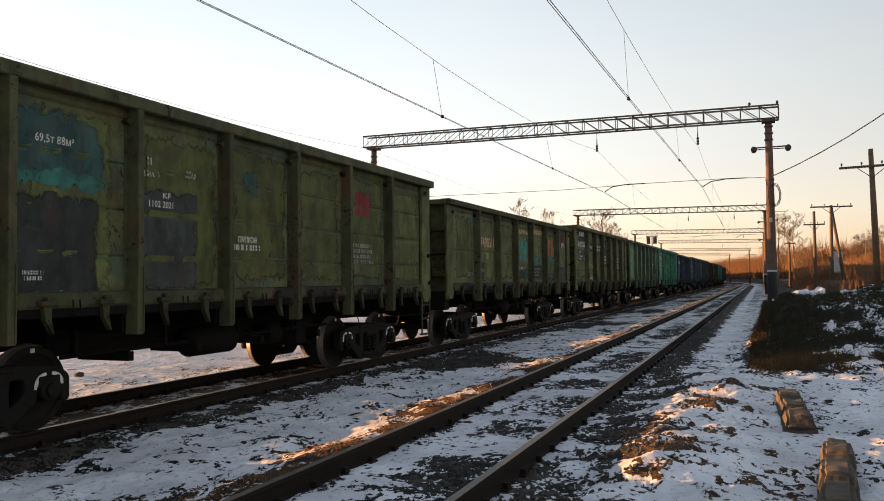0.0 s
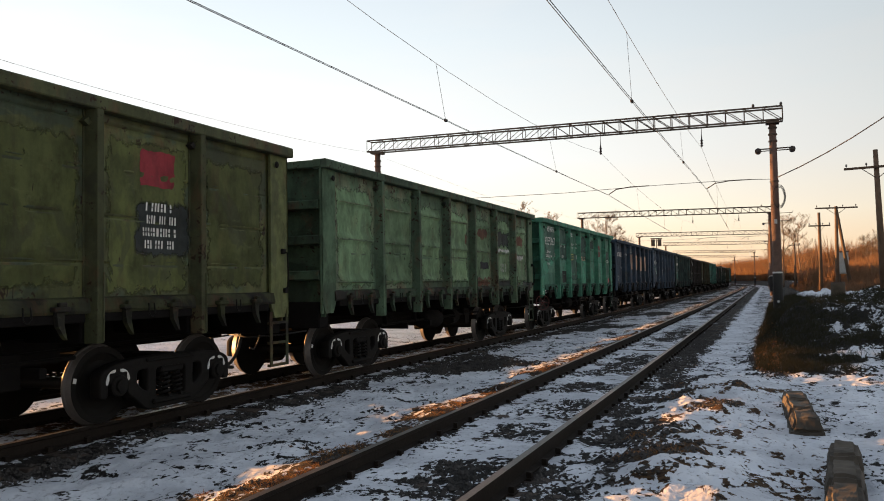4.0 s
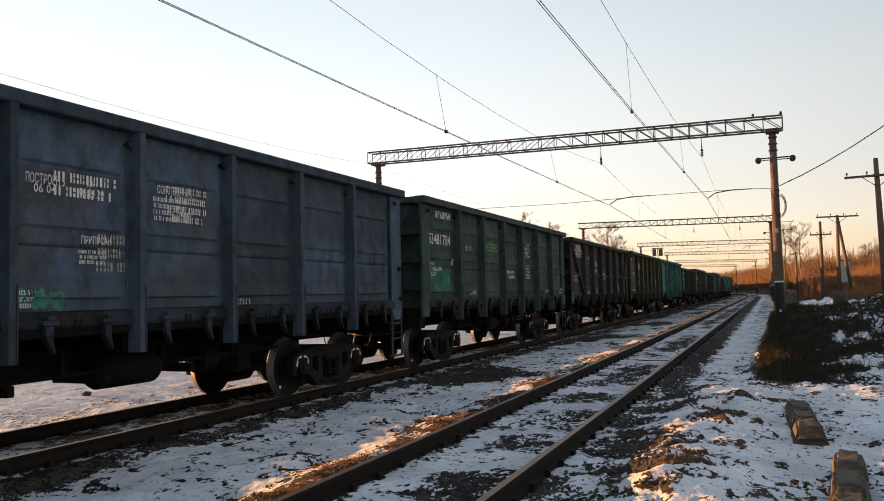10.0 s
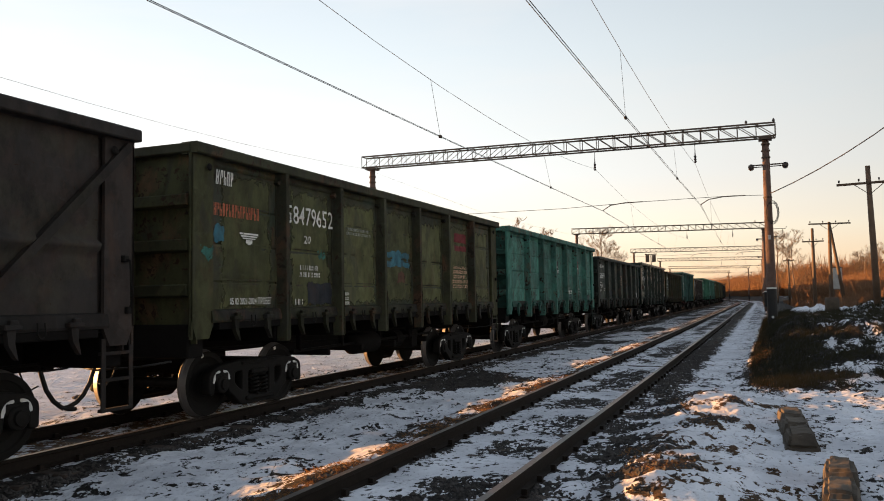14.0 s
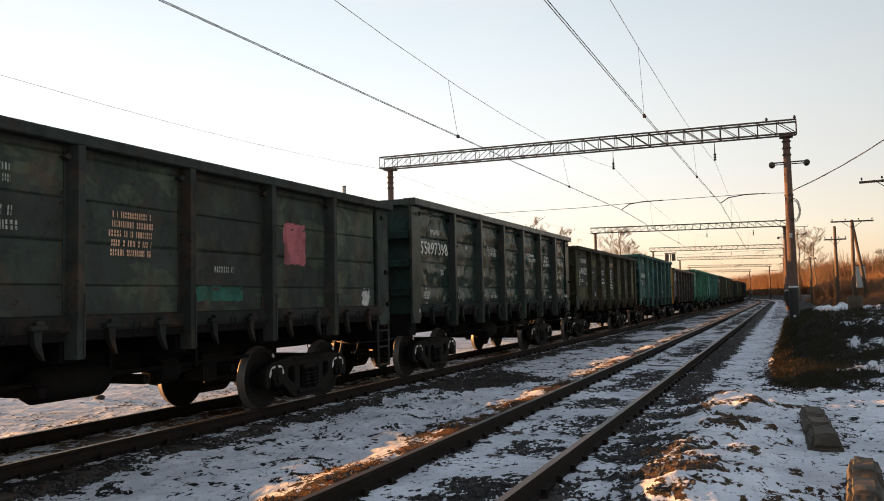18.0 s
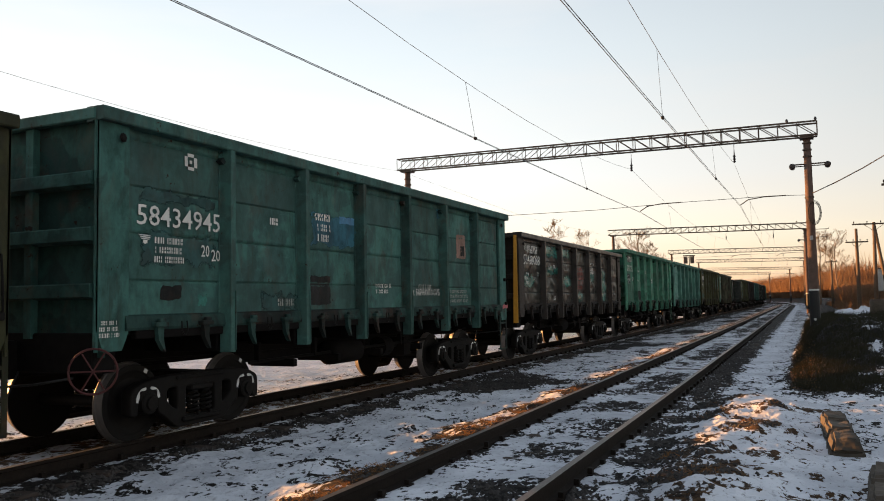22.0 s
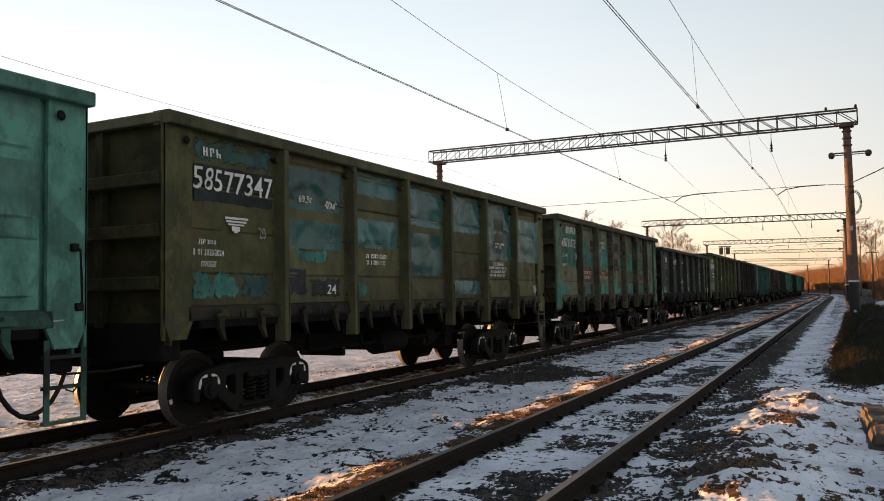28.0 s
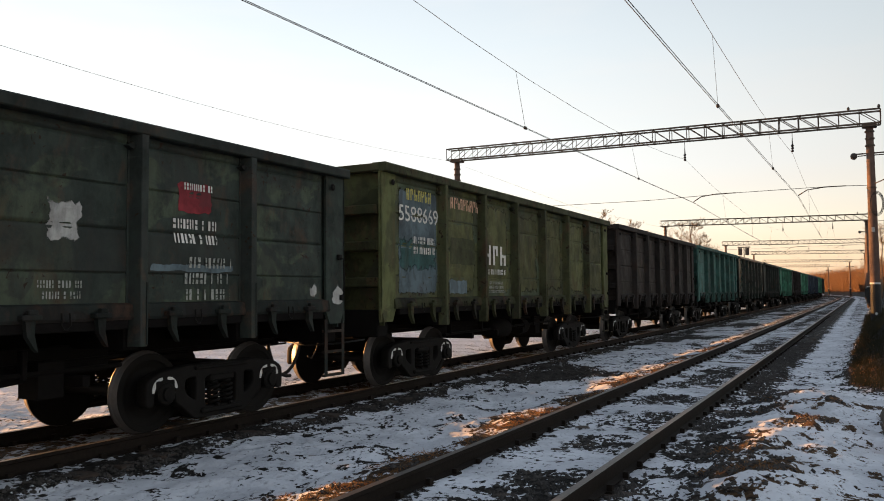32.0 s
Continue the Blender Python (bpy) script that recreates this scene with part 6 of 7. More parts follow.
        bars(w, 1, 3.05, 1.6, 3.24, 1.67, 'w')
        bars(w, 1, 3.54, 1.6, 3.68, 1.68, 'w')
        blocks(w, -2, 2.64, 1.73, 2.8, 1.8, 'w')
        patch(w, 9.78, 2.89, 10.41, 3.36, 'red')
        patch(w, 9.69, 2.02, 10.72, 2.76, 'grey')
        bars(w, 4, 9.82, 2.14, 10.46, 2.7, 'w')
        patch(w, 0.15, 1.33, 0.47, 2.02, 'bluegreen')
        bars(w, 1, 1.22, 2.09, 1.45, 2.23, 'd')
    if n == 3:
        patch(w, 7.84, 2.81, 8.64, 3.12, 'rust')
        patch(w, 7.43, 1.54, 8.78, 1.81, 'rust')
        patch(w, 8, 2, 8.73, 2.25, 'slate')
        patch(w, 9.38, 2.65, 10.54, 3.12, 'grey')
        patch(w, 9.43, 2.51, 10.54, 2.61, 'white')
        bars(w, 1, 9.7, 1.96, 10.28, 2.19, 'd')
        patch(w, 11.15, 2.7, 11.91, 3.04, 'rust')
        patch(w, 11.08, 2.32, 12.02, 2.49, 'white')
        patch(w, 10.93, 1.92, 11.36, 2.15, 'turquoise')
        patch(w, 9.27, 1.42, 10.66, 1.74, 'grey')
        patch(w, 11.88, 1.38, 12.82, 1.69, 'grey')
        patch(w, 6.93, 2.65, 7.05, 2.88, 'rust')
    if n == 4:
        patch(w, 0.67, 2.35, 2.12, 3.74, 'greygreen')
        blocks(w, 7, 1.02, 3.39, 2.02, 3.58, 'w')
        lettering(w, '63593867', 0.69, 2.93, 2.13, 3.21, 'w')
        lettering(w, 'ДР-0532', 0.85, 2.64, 1.33, 2.73, 'w')
        lettering(w, '05052021 2024', 0.75, 2.5, 1.5, 2.59, 'w')
        lettering(w, '20', 1.85, 2.53, 2.06, 2.67, 'w')
        lettering(w, 'ПРОБЕГ', 0.88, 2.24, 1.26, 2.32, 'w')
        patch(w, 3.11, 1.61, 3.75, 2.07, 'black')
        lettering(w, '120', 4.42, 3.37, 4.73, 3.52, 'w')
        lettering(w, 'ПОСТРОЕН 5', 4.34, 3.03, 4.88, 3.11, 'w')
        bars(w, 1, 4.34, 2.92, 4.86, 3.0, 'w')
        lettering(w, 'КР', 5.33, 3.06, 5.55, 3.15, 'w')
        bars(w, 1, 5.27, 2.93, 5.62, 3.01, 'w')
        outline(w, 4.3, 2.49, 4.84, 2.7, 'y')
        bars(w, 1, 4.38, 2.55, 4.76, 2.63, 'y')
        blocks(w, -2, 5.27, 2.53, 5.5, 2.68, 'w')
        bars(w, 1, 2.83, 2.92, 3.08, 3.0, 'w')
        bars(w, 1, 3.3, 2.92, 3.6, 3.0, 'w')
        bars(w, 2, 4.24, 1.64, 4.44, 1.86, 'w')
        patch(w, 2.31, 2.43, 3.9, 3.61, 'greygreen')
        patch(w, 4.18, 1.71, 5.67, 2.73, 'greygreen')
        patch(w, 6, 2.5, 7.3, 3.53, 'greygreen')
        bars(w, 2, 5.95, 2.49, 7.24, 2.66, 'p')
        patch(w, 5.73, 2.81, 7.17, 3.46, 'murk')
        patch(w, 7.44, 2.92, 8.81, 3.42, 'murk')
        patch(w, 7.45, 1.6, 7.81, 2.51, 'murk')
        patch(w, 10.92, 2.62, 12.27, 3.04, 'murk')
        patch(w, 9.04, 2.03, 9.52, 2.28, 'murk')
        patch(w, 11.96, 1.57, 12.35, 1.78, 'pink')
        patch(w, 9.66, 2.72, 10.2, 3.25, 'red')
        bars(w, 2, 11.29, 2.5, 12.36, 2.62, 'w')
        bars(w, 1, 2.36, 1.68, 2.69, 1.75, 'w')
        bars(w, 1, 2.99, 2.54, 3.39, 2.62, 'w')
        bars(w, 2, 0.09, 1.27, 0.23, 1.36, 'w')
        bars(w, 2, 0.35, 1.27, 0.51, 1.39, 'w')
    if n == 5:
        bars(w, 1, 0.95, 3.27, 1.41, 3.38, 'd')
        lettering(w, '55893838', 0.54, 2.89, 1.91, 3.12, 'w')
        lettering(w, '20', 1.73, 2.24, 1.94, 2.39, 'd')
        lettering(w, 'ДР 0624', 0.79, 1.82, 1.12, 1.92, 'd')
        lettering(w, '1510 20-23', 0.68, 1.74, 1.2, 1.85, 'd')
        lettering(w, 'ПРОБЕГ', 0.75, 1.63, 1.08, 1.72, 'd')
        lettering(w, '70т', 2.85, 2.95, 3.13, 3.1, 'w')
        lettering(w, '83м³', 3.26, 2.97, 3.56, 3.09, 'w')
        lettering(w, '23,6т', 2.45, 1.61, 2.79, 1.74, 'w')
        bars(w, 1, 2.24, 1.62, 2.44, 1.69, 'd')
        bars(w, 2, 4.23, 3.17, 5.47, 3.37, 'd')
        blocks(w, -1, 4.05, 2.27, 4.6, 3.07, 'p')
        blocks(w, -1, 5, 2.27, 5.49, 3.09, 'p')
        blocks(w, -3, 5.79, 2.25, 6.37, 3.08, 'p')
        blocks(w, -1, 6.7, 2.27, 7.21, 3.08, 'p')
        blocks(w, -4, 7.49, 2.23, 8.06, 3.05, 'p')
        blocks(w, -5, 8.43, 2.21, 8.97, 3.05, 'p')
        blocks(w, -6, 9.22, 2.22, 9.7, 3.08, 'p')
        blocks(w, -1, 10.15, 2.23, 10.62, 3.1, 'p')
        blocks(w, -7, 10.93, 2.23, 11.58, 3.06, 'p')
        bars(w, 2, 6.18, 1.58, 6.72, 1.76, 'w')
        bars(w, 4, 7.74, 1.6, 8.53, 2.09, 'd')
        bars(w, 1, 10.04, 1.59, 10.54, 1.69, 'd')
        patch(w, 3.12, 1.65, 3.77, 2.16, 'dark')
    if n == 6:
        blocks(w, -2, 0.3, 2.69, 0.57, 2.94, 'w')
        lettering(w, '56939671', 0.63, 2.72, 1.93, 2.96, 'w')
        patch(w, 0.74, 2.38, 1.24, 2.6, 'turquoise')
        lettering(w, '20', 1.34, 2.31, 1.5, 2.45, 'w')
        patch(w, 1.55, 2.01, 2.1, 2.5, 'turquoise')
        lettering(w, 'ДР 1600', 1.65, 2.31, 1.93, 2.4, 'w')
        lettering(w, '12 10 19-22', 1.57, 2.17, 1.99, 2.26, 'w')
        lettering(w, 'ПРОБЕГ', 1.65, 2.06, 1.91, 2.15, 'w')
        lettering(w, '24', 3.26, 1.63, 3.42, 1.75, 'w')
        bars(w, 1, 3.09, 1.6, 3.67, 1.67, 'd')
        bars(w, 1, 2.85, 2.91, 3.29, 3.03, 'w')
        patch(w, 4.18, 1.58, 4.59, 1.78, 'turquoise')
        bars(w, 2, 2.89, 2.88, 3.36, 3.09, 'w')
        bars(w, 2, 4.38, 2.8, 5.39, 3.06, 'w')
        bars(w, 4, 6.11, 2.65, 6.93, 3.1, 'w')
        bars(w, 3, 4.99, 2, 5.5, 2.42, 'd')
        lettering(w, 'ПОСТРОЕН 5', 4.1, 2.9, 4.57, 3.01, 'w')
        lettering(w, '06 04', 4.2, 2.81, 4.46, 2.9, 'w')
        lettering(w, 'Д.Р.', 4.88, 2.93, 5.01, 3.01, 'w')
        lettering(w, '06 04 20', 4.77, 2.82, 5.12, 2.92, 'w')
        lettering(w, 'ПРИПИСАН', 4.8, 2.3, 5.22, 2.39, 'w')
        bars(w, 3, 4.74, 2.08, 5.22, 2.23, 'w')
        patch(w, 3.87, 1.59, 4.29, 1.81, 'turquoise')
        bars(w, 3, 3.99, 1.61, 4.18, 1.79, 'w')
        lettering(w, 'СОБСТВЕННИК', 5.97, 2.99, 6.56, 3.09, 'w')
        bars(w, 4, 5.87, 2.65, 6.58, 2.94, 'w')
        bars(w, 1, 7.54, 1.58, 7.91, 1.66, 'd')
    if n == 7:
        blocks(w, 7, 0.91, 3.41, 1.81, 3.57, 'w')
        lettering(w, '53481784', 0.49, 2.8, 1.72, 3.04, 'w')
        patch(w, 0.48, 1.64, 1.85, 2.32, 'green')
        lettering(w, 'ДР1305', 0.48, 2.32, 0.8, 2.4, 'w')
        lettering(w, '25 11 2021-2024', 0.48, 2.2, 1.21, 2.29, 'w')
        lettering(w, 'ПРОБЕГ', 0.51, 2.08, 0.84, 2.17, 'w')
        lettering(w, '20', 1.77, 2.36, 1.92, 2.49, 'w')
        patch(w, 1.42, 1.85, 1.76, 2.07, 'turquoise')
        bars(w, 1, 2.68, 2.74, 3.34, 2.86, 'g')
        bars(w, 3, 4.24, 2.79, 5.28, 3.02, 'g')
        bars(w, 2, 6.12, 2.08, 6.93, 2.31, 'w')
        bars(w, 4, 7.95, 2.74, 8.55, 3.17, 'w')
        bars(w, 5, 7.94, 2.1, 8.53, 2.5, 'w')
        lettering(w, 'АВТОРЕЖИМ', 10.18, 1.65, 10.67, 1.74, 'w')
        bars(w, 3, 12.16, 1.6, 12.46, 1.77, 'w')
        lettering(w, '24', 3.11, 1.65, 3.38, 1.74, 'w')
        bars(w, 1, 2.97, 1.64, 3.56, 1.7, 'd')
        patch(w, 4.08, 1.62, 4.39, 1.84, 'turquoise')
    if n == 8:
        lettering(w, '53475075', 0.84, 3.01, 2.2, 3.31, 'w')
        blocks(w, 7, 1.15, 3.31, 2.02, 3.51, 'w')
        patch(w, 0.43, 1.95, 1.46, 2.38, 'green')
        lettering(w, 'ДР 1305 ПРОБЕГ', 0.53, 2.19, 1.19, 2.29, 'w')
        lettering(w, '25 11 2021-2024', 0.56, 2.06, 1.24, 2.17, 'w')
        lettering(w, '20', 1.85, 2.07, 2.04, 2.24, 'w')
        patch(w, 0.98, 1.43, 1.27, 1.65, 'green')
        patch(w, -0.02, 1.25, 0.48, 1.66, 'green')
        lettering(w, '70т', 2.86, 3, 3.04, 3.1, 'd')
        patch(w, 3.24, 2.75, 3.65, 3.2, 'green')
        lettering(w, '85м³', 3.29, 3, 3.47, 3.11, 'w')
        patch(w, 4.6, 2.67, 5.26, 2.99, 'green')
        lettering(w, 'ПОСТРОЕН 62', 4.66, 2.84, 5.24, 2.95, 'w')
        lettering(w, '09 02 2005', 4.68, 2.73, 5.18, 2.83, 'w')
        lettering(w, 'KF 0415', 4.68, 2.57, 5.02, 2.66, 'w')
        lettering(w, '29032017', 4.62, 2.47, 5.07, 2.56, 'w')
        patch(w, 5.92, 2.14, 7.15, 2.82, 'green')
        lettering(w, 'ПРИПИСАН', 6.39, 2.38, 6.85, 2.47, 'w')
        bars(w, 2, 6.23, 2.15, 6.97, 2.34, 'w')
        patch(w, 2.81, 1.59, 3.77, 1.94, 'green')
        lettering(w, '23', 3.16, 1.56, 3.4, 1.69, 'w')
        bars(w, 1, 2.95, 1.56, 3.58, 1.62, 'd')
        patch(w, 2.29, 1.41, 2.68, 1.74, 'green')
        patch(w, 4.36, 1.51, 4.6, 1.75, 'green')
        patch(w, 4.75, 1.54, 5.07, 1.82, 'green')
        bars(w, 4, 4.81, 1.56, 5.07, 1.82, 'w')
        patch(w, 4.94, 1.39, 5.71, 1.61, 'green')
        patch(w, 9.68, 1.68, 10.53, 1.94, 'green')
        bars(w, 3, 9.68, 1.7, 10.46, 1.93, 'w')
        patch(w, 7.62, 1.43, 8.5, 1.74, 'green')
        patch(w, 6.85, 1.49, 7.25, 1.79, 'green')
    if n == 9:
        lettering(w, '58479652', 2.32, 2.91, 3.75, 3.21, 'w')
        blocks(w, 5, 0.55, 3.31, 0.96, 3.51, 'w')
        blocks(w, 16, 0.5, 2.87, 1.56, 3.05, 'redmark')
        lettering(w, '20', 2.81, 2.61, 3.01, 2.74, 'w')
        patch(w, 0.47, 2.48, 0.77, 2.79, 'blue')
        patch(w, 0.18, 2.24, 0.44, 2.44, 'turquoise')
        patch(w, 3.28, 2.36, 3.58, 2.53, 'turquoise')
        patch(w, 5.79, 2.3, 7.04, 2.69, 'blue')
        bars(w, 2, 2.67, 2.06, 3.38, 2.25, 'w')
        lettering(w, '05 02 2021-2024 ПРОБЕГ', 0.85, 1.63, 1.87, 1.73, 'w')
        bars(w, 1, 2.5, 1.61, 2.84, 1.7, 'w')
        bars(w, 3, 4.12, 1.59, 4.37, 1.81, 'w')
        patch(w, 9.68, 2.83, 10.56, 3.29, 'red')
        bars(w, 5, 9.41, 1.93, 10.59, 2.48, 'p')
        patch(w, 6.38, 2.02, 6.8, 2.26, 'rust')
        blocks(w, -8, 1.07, 2.5, 1.53, 2.67, 'w')
        patch(w, 2.89, 1.56, 3.76, 2.02, 'slate')
        bars(w, 2, 4.19, 2.86, 5.26, 2.99, 'd')
    if n == 10:
        patch(w, 5.72, 2.5, 6.57, 2.99, 'dark')
        lettering(w, 'ПРИПИСАН', 6.09, 2.72, 6.52, 2.81, 'w')
        bars(w, 1, 5.91, 2.55, 6.6, 2.66, 'w')
        patch(w, 5.53, 1.67, 5.86, 1.92, 'blue')
        patch(w, 6.03, 1.63, 6.76, 1.84, 'turquoise')
        patch(w, 9.47, 2.56, 10, 3.1, 'red')
        bars(w, 1, 9.52, 2.75, 9.97, 2.84, 'w')
        bars(w, 1, 7.77, 1.94, 8.36, 2.03, 'd')
        bars(w, 1, 7.36, 1.78, 8.59, 1.92, 'w')
        bars(w, 3, 9.01, 1.7, 10.19, 2.02, 'd')
        patch(w, 11.61, 1.4, 12.09, 1.78, 'grey')
        patch(w, 7.33, 1.61, 8.59, 1.78, 'bluegreen')
        bars(w, 1, 9.54, 1.52, 9.79, 1.57, 'w')
    if n == 11:
        blocks(w, 4, 0.74, 3, 1.23, 3.16, 'w')
        blocks(w, 3, 1.32, 3.02, 1.7, 3.15, 'w')
        lettering(w, '55886071', 0.49, 2.51, 1.81, 2.77, 'w')
        lettering(w, 'ДР-0582', 0.63, 2.28, 1.05, 2.36, 'w')
        lettering(w, '1904 2021', 0.63, 2.15, 1.14, 2.24, 'w')
        lettering(w, '2023', 0.88, 2.07, 1.12, 2.14, 'w')
        lettering(w, 'ПРОБЕГ', 0.62, 1.91, 1, 2, 'w')
        lettering(w, '20', 1.64, 1.92, 1.8, 2.05, 'w')
        bars(w, 1, 2.68, 2.91, 3.36, 3.02, 'd')
        bars(w, 2, 4.29, 2.9, 4.88, 3.09, 'd')
        bars(w, 2, 4.36, 2.43, 4.99, 2.67, 'd')
        bars(w, 5, 6, 2.23, 6.88, 2.74, 'p')
        patch(w, 9.49, 2.23, 10.13, 2.89, 'pink')
        patch(w, 11.92, 1.57, 12.23, 1.87, 'white')
        bars(w, 3, 4.06, 1.7, 4.28, 1.89, 'w')
        blocks(w, 3, 2.26, 1.64, 2.56, 1.74, 'w')
        patch(w, 3.09, 1.6, 3.87, 2, 'slate')
        patch(w, 7.42, 1.67, 8.53, 1.92, 'green')
        bars(w, 1, 7.86, 2.08, 8.31, 2.16, 'd')
    if n == 12:
        blocks(w, 7, 1.07, 3.07, 1.53, 3.18, 'w')
        lettering(w, '55097398', 0.53, 2.63, 1.92, 2.9, 'w')
        lettering(w, '20', 1.49, 2.19, 1.64, 2.32, 'w')
        lettering(w, 'ПР', 0.72, 1.86, 0.82, 1.92, 'w')
        lettering(w, '10-2024', 0.64, 1.77, 0.94, 1.84, 'w')
        lettering(w, 'ПРОБЕГ', 0.61, 1.68, 0.93, 1.75, 'w')
        bars(w, 1, 2.31, 1.66, 2.73, 1.74, 'd')
        bars(w, 1, 3.08, 2.84, 3.23, 2.93, 'w')
        bars(w, 1, 2.94, 2.65, 3.42, 2.74, 'd')
        lettering(w, 'ПОСТРОЕН 143', 4.6, 2.88, 5.16, 3.0, 'w')
        lettering(w, '22 09 2008', 4.69, 2.75, 5.15, 2.85, 'w')
        bars(w, 2, 4.2, 1.67, 4.37, 1.82, 'w')
        lettering(w, 'КР 0117', 4.88, 1.77, 5.14, 1.85, 'w')
        lettering(w, '12-10-2021-33', 4.81, 1.67, 5.28, 1.75, 'w')
        lettering(w, 'СОБСТВЕННИК', 8.0, 2.88, 8.7, 2.98, 'w')
        bars(w, 1, 8.02, 2.73, 8.84, 2.83, 'w')
        lettering(w, 'ПРИПИСАН', 9.91, 2.89, 10.36, 2.98, 'w')
        bars(w, 2, 9.76, 2.64, 10.5, 2.85, 'w')
        bars(w, 1, 10.25, 1.63, 10.7, 1.71, 'w')
        patch(w, 12.3, 1.62, 12.52, 1.76, 'white')
        patch(w, 0.31, 1.4, 0.39, 1.48, 'white')
    if n == 13:
        patch(w, 0.39, 2.01, 1.97, 2.9, 'dark')
        patch(w, 0.9, 2.89, 1.82, 3.19, 'dark')
        blocks(w, 7, 0.94, 2.93, 1.77, 3.09, 'w')
        lettering(w, '61491031', 0.55, 2.5, 1.84, 2.75, 'w')
        lettering(w, 'ДР1305', 0.44, 2.36, 0.76, 2.44, 'w')
        lettering(w, '24 05 2020-2023', 0.44, 2.22, 1.18, 2.32, 'w')
        lettering(w, 'ПРОБЕГ', 0.45, 2.1, 0.75, 2.17, 'w')
        lettering(w, '20', 1.72, 2.07, 1.86, 2.21, 'w')
        patch(w, 2.43, 2.48, 3.65, 2.84, 'dark')
        lettering(w, '70т 76м³', 2.8, 2.56, 3.17, 2.65, 'w')
        patch(w, 2.99, 1.67, 3.69, 2.45, 'dark')
        lettering(w, '23', 3.17, 1.69, 3.37, 1.83, 'w')
        bars(w, 1, 2.97, 1.71, 3.59, 1.78, 'd')
        patch(w, 2.19, 1.68, 3.04, 2.08, 'grey')
        patch(w, 4.25, 2.13, 5.28, 2.87, 'dark')
        bars(w, 2, 4.51, 2.55, 5.09, 2.73, 'w')
        bars(w, 2, 4.35, 2.18, 5.13, 2.4, 'w')
        blocks(w, 18, 5.77, 2.94, 7.08, 3.09, 'p')
        patch(w, 5.75, 2.12, 7, 2.9, 'dark')
        bars(w, 7, 5.82, 1.98, 6.83, 2.8, 'w')
        patch(w, 9.58, 2.81, 10.35, 3.06, 'red')
        patch(w, 9.41, 2.44, 10.49, 3.05, 'dark')
        bars(w, 3, 5.07, 1.65, 5.27, 1.92, 'w')
        patch(w, -0.17, 1.25, 0.32, 1.71, 'dark')
    if n == 14:
        patch(w, 0.66, 2.14, 1.96, 2.58, 'bluegreen')
        patch(w, 0.65, 2.89, 1.96, 3.06, 'bluegreen')
        lettering(w, '58434945', 0.6, 2.61, 2.02, 2.85, 'w')
        blocks(w, -2, 1.36, 3.36, 1.59, 3.57, 'w')
        blocks(w, -8, 0.64, 2.39, 0.81, 2.5, 'w')
        bars(w, 3, 0.85, 2.18, 1.44, 2.48, 'w')
        lettering(w, '20', 1.65, 2.28, 1.8, 2.43, 'w')
        lettering(w, '20', 1.84, 2.23, 2.02, 2.38, 'w')
        patch(w, 0.97, 1.72, 1.34, 1.92, 'black')
        patch(w, 1.61, 1.64, 1.82, 1.82, 'turquoise')
        bars(w, 3, 0.01, 1.33, 0.3, 1.51, 'w')
        bars(w, 1, 3.06, 2.81, 3.31, 2.91, 'w')
        patch(w, 4.14, 2.56, 5.53, 3.13, 'blue')
        patch(w, 4.97, 2.97, 5.5, 3.12, 'skyblue')
        bars(w, 3, 4.24, 2.65, 4.73, 3.09, 'w')
        patch(w, 4.13, 1.63, 4.73, 2.11, 'black')
        bars(w, 1, 3.25, 1.64, 3.77, 1.74, 'd')
        patch(w, 2.87, 1.51, 3.77, 1.84, 'bluegreen')
        bars(w, 2, 6.16, 1.83, 6.79, 2, 'w')
        lettering(w, 'ст. БАРНАУЛ 3-СИБ', 7.58, 1.79, 8.89, 1.92, 'w')
        bars(w, 1, 7.88, 1.92, 8.59, 2.01, 'd')
        patch(w, 9.81, 2.6, 10.35, 3.16, 'peachpatch')
        patch(w, 10.02, 2.66, 10.28, 2.92, 'black')
        bars(w, 3, 9.26, 1.64, 10.6, 1.91, 'd')
        patch(w, 12.57, 1.38, 12.98, 1.58, 'pink')
        patch(w, 8.83, 3.4, 8.98, 3.64, 'blue')
    if n == 15:
        blocks(w, 7, 0.84, 2.98, 1.75, 3.19, 'w')
        blocks(w, -2, 0.59, 3.03, 0.82, 3.18, 'd')
        lettering(w, '53468088', 0.53, 2.66, 1.93, 2.93, 'w')
        bm = bmesh.new()
        prism(bm, [(HALF - 0.165, -LEN / 2 - 0.075), (HALF - 0.04, -LEN / 2 - 0.06), (HALF - 0.04, -LEN / 2 - 0.028), (HALF - 0.165, -LEN / 2 - 0.048)], 1.06, 3.42, "z")
        for v in bm.verts:     # narrower towards the top
            v.co.x = HALF - 0.04 + (v.co.x - HALF + 0.04) * (1.0 if v.co.z < 2 else 0.55)
        part("corner_strip", bm, M_YELLOW, w, "yellow painted corner strip")
        patch(w, 0.42, 1.96, 1.47, 2.42, 'glossteal')
        lettering(w, '20', 1.71, 2.32, 1.89, 2.47, 'd')
        lettering(w, 'ДР 2040', 0.68, 2.34, 1.02, 2.43, 'w')
        bars(w, 1, 0.57, 2.24, 1.06, 2.32, 'w')
        lettering(w, 'ПРОБЕГ', 0.68, 2.1, 0.96, 2.19, 'w')
        lettering(w, '70', 2.75, 2.57, 2.95, 2.69, 'w')
        lettering(w, '76', 3.32, 2.61, 3.54, 2.73, 'w')
        lettering(w, '23', 3.28, 1.65, 3.5, 1.77, 'w')
        bars(w, 3, 4.08, 1.68, 4.4, 1.97, 'w')
        patch(w, 2.37, 2.94, 3.81, 3.32, 'glossteal')
        patch(w, 2.37, 2.39, 3.84, 2.69, 'glossteal')
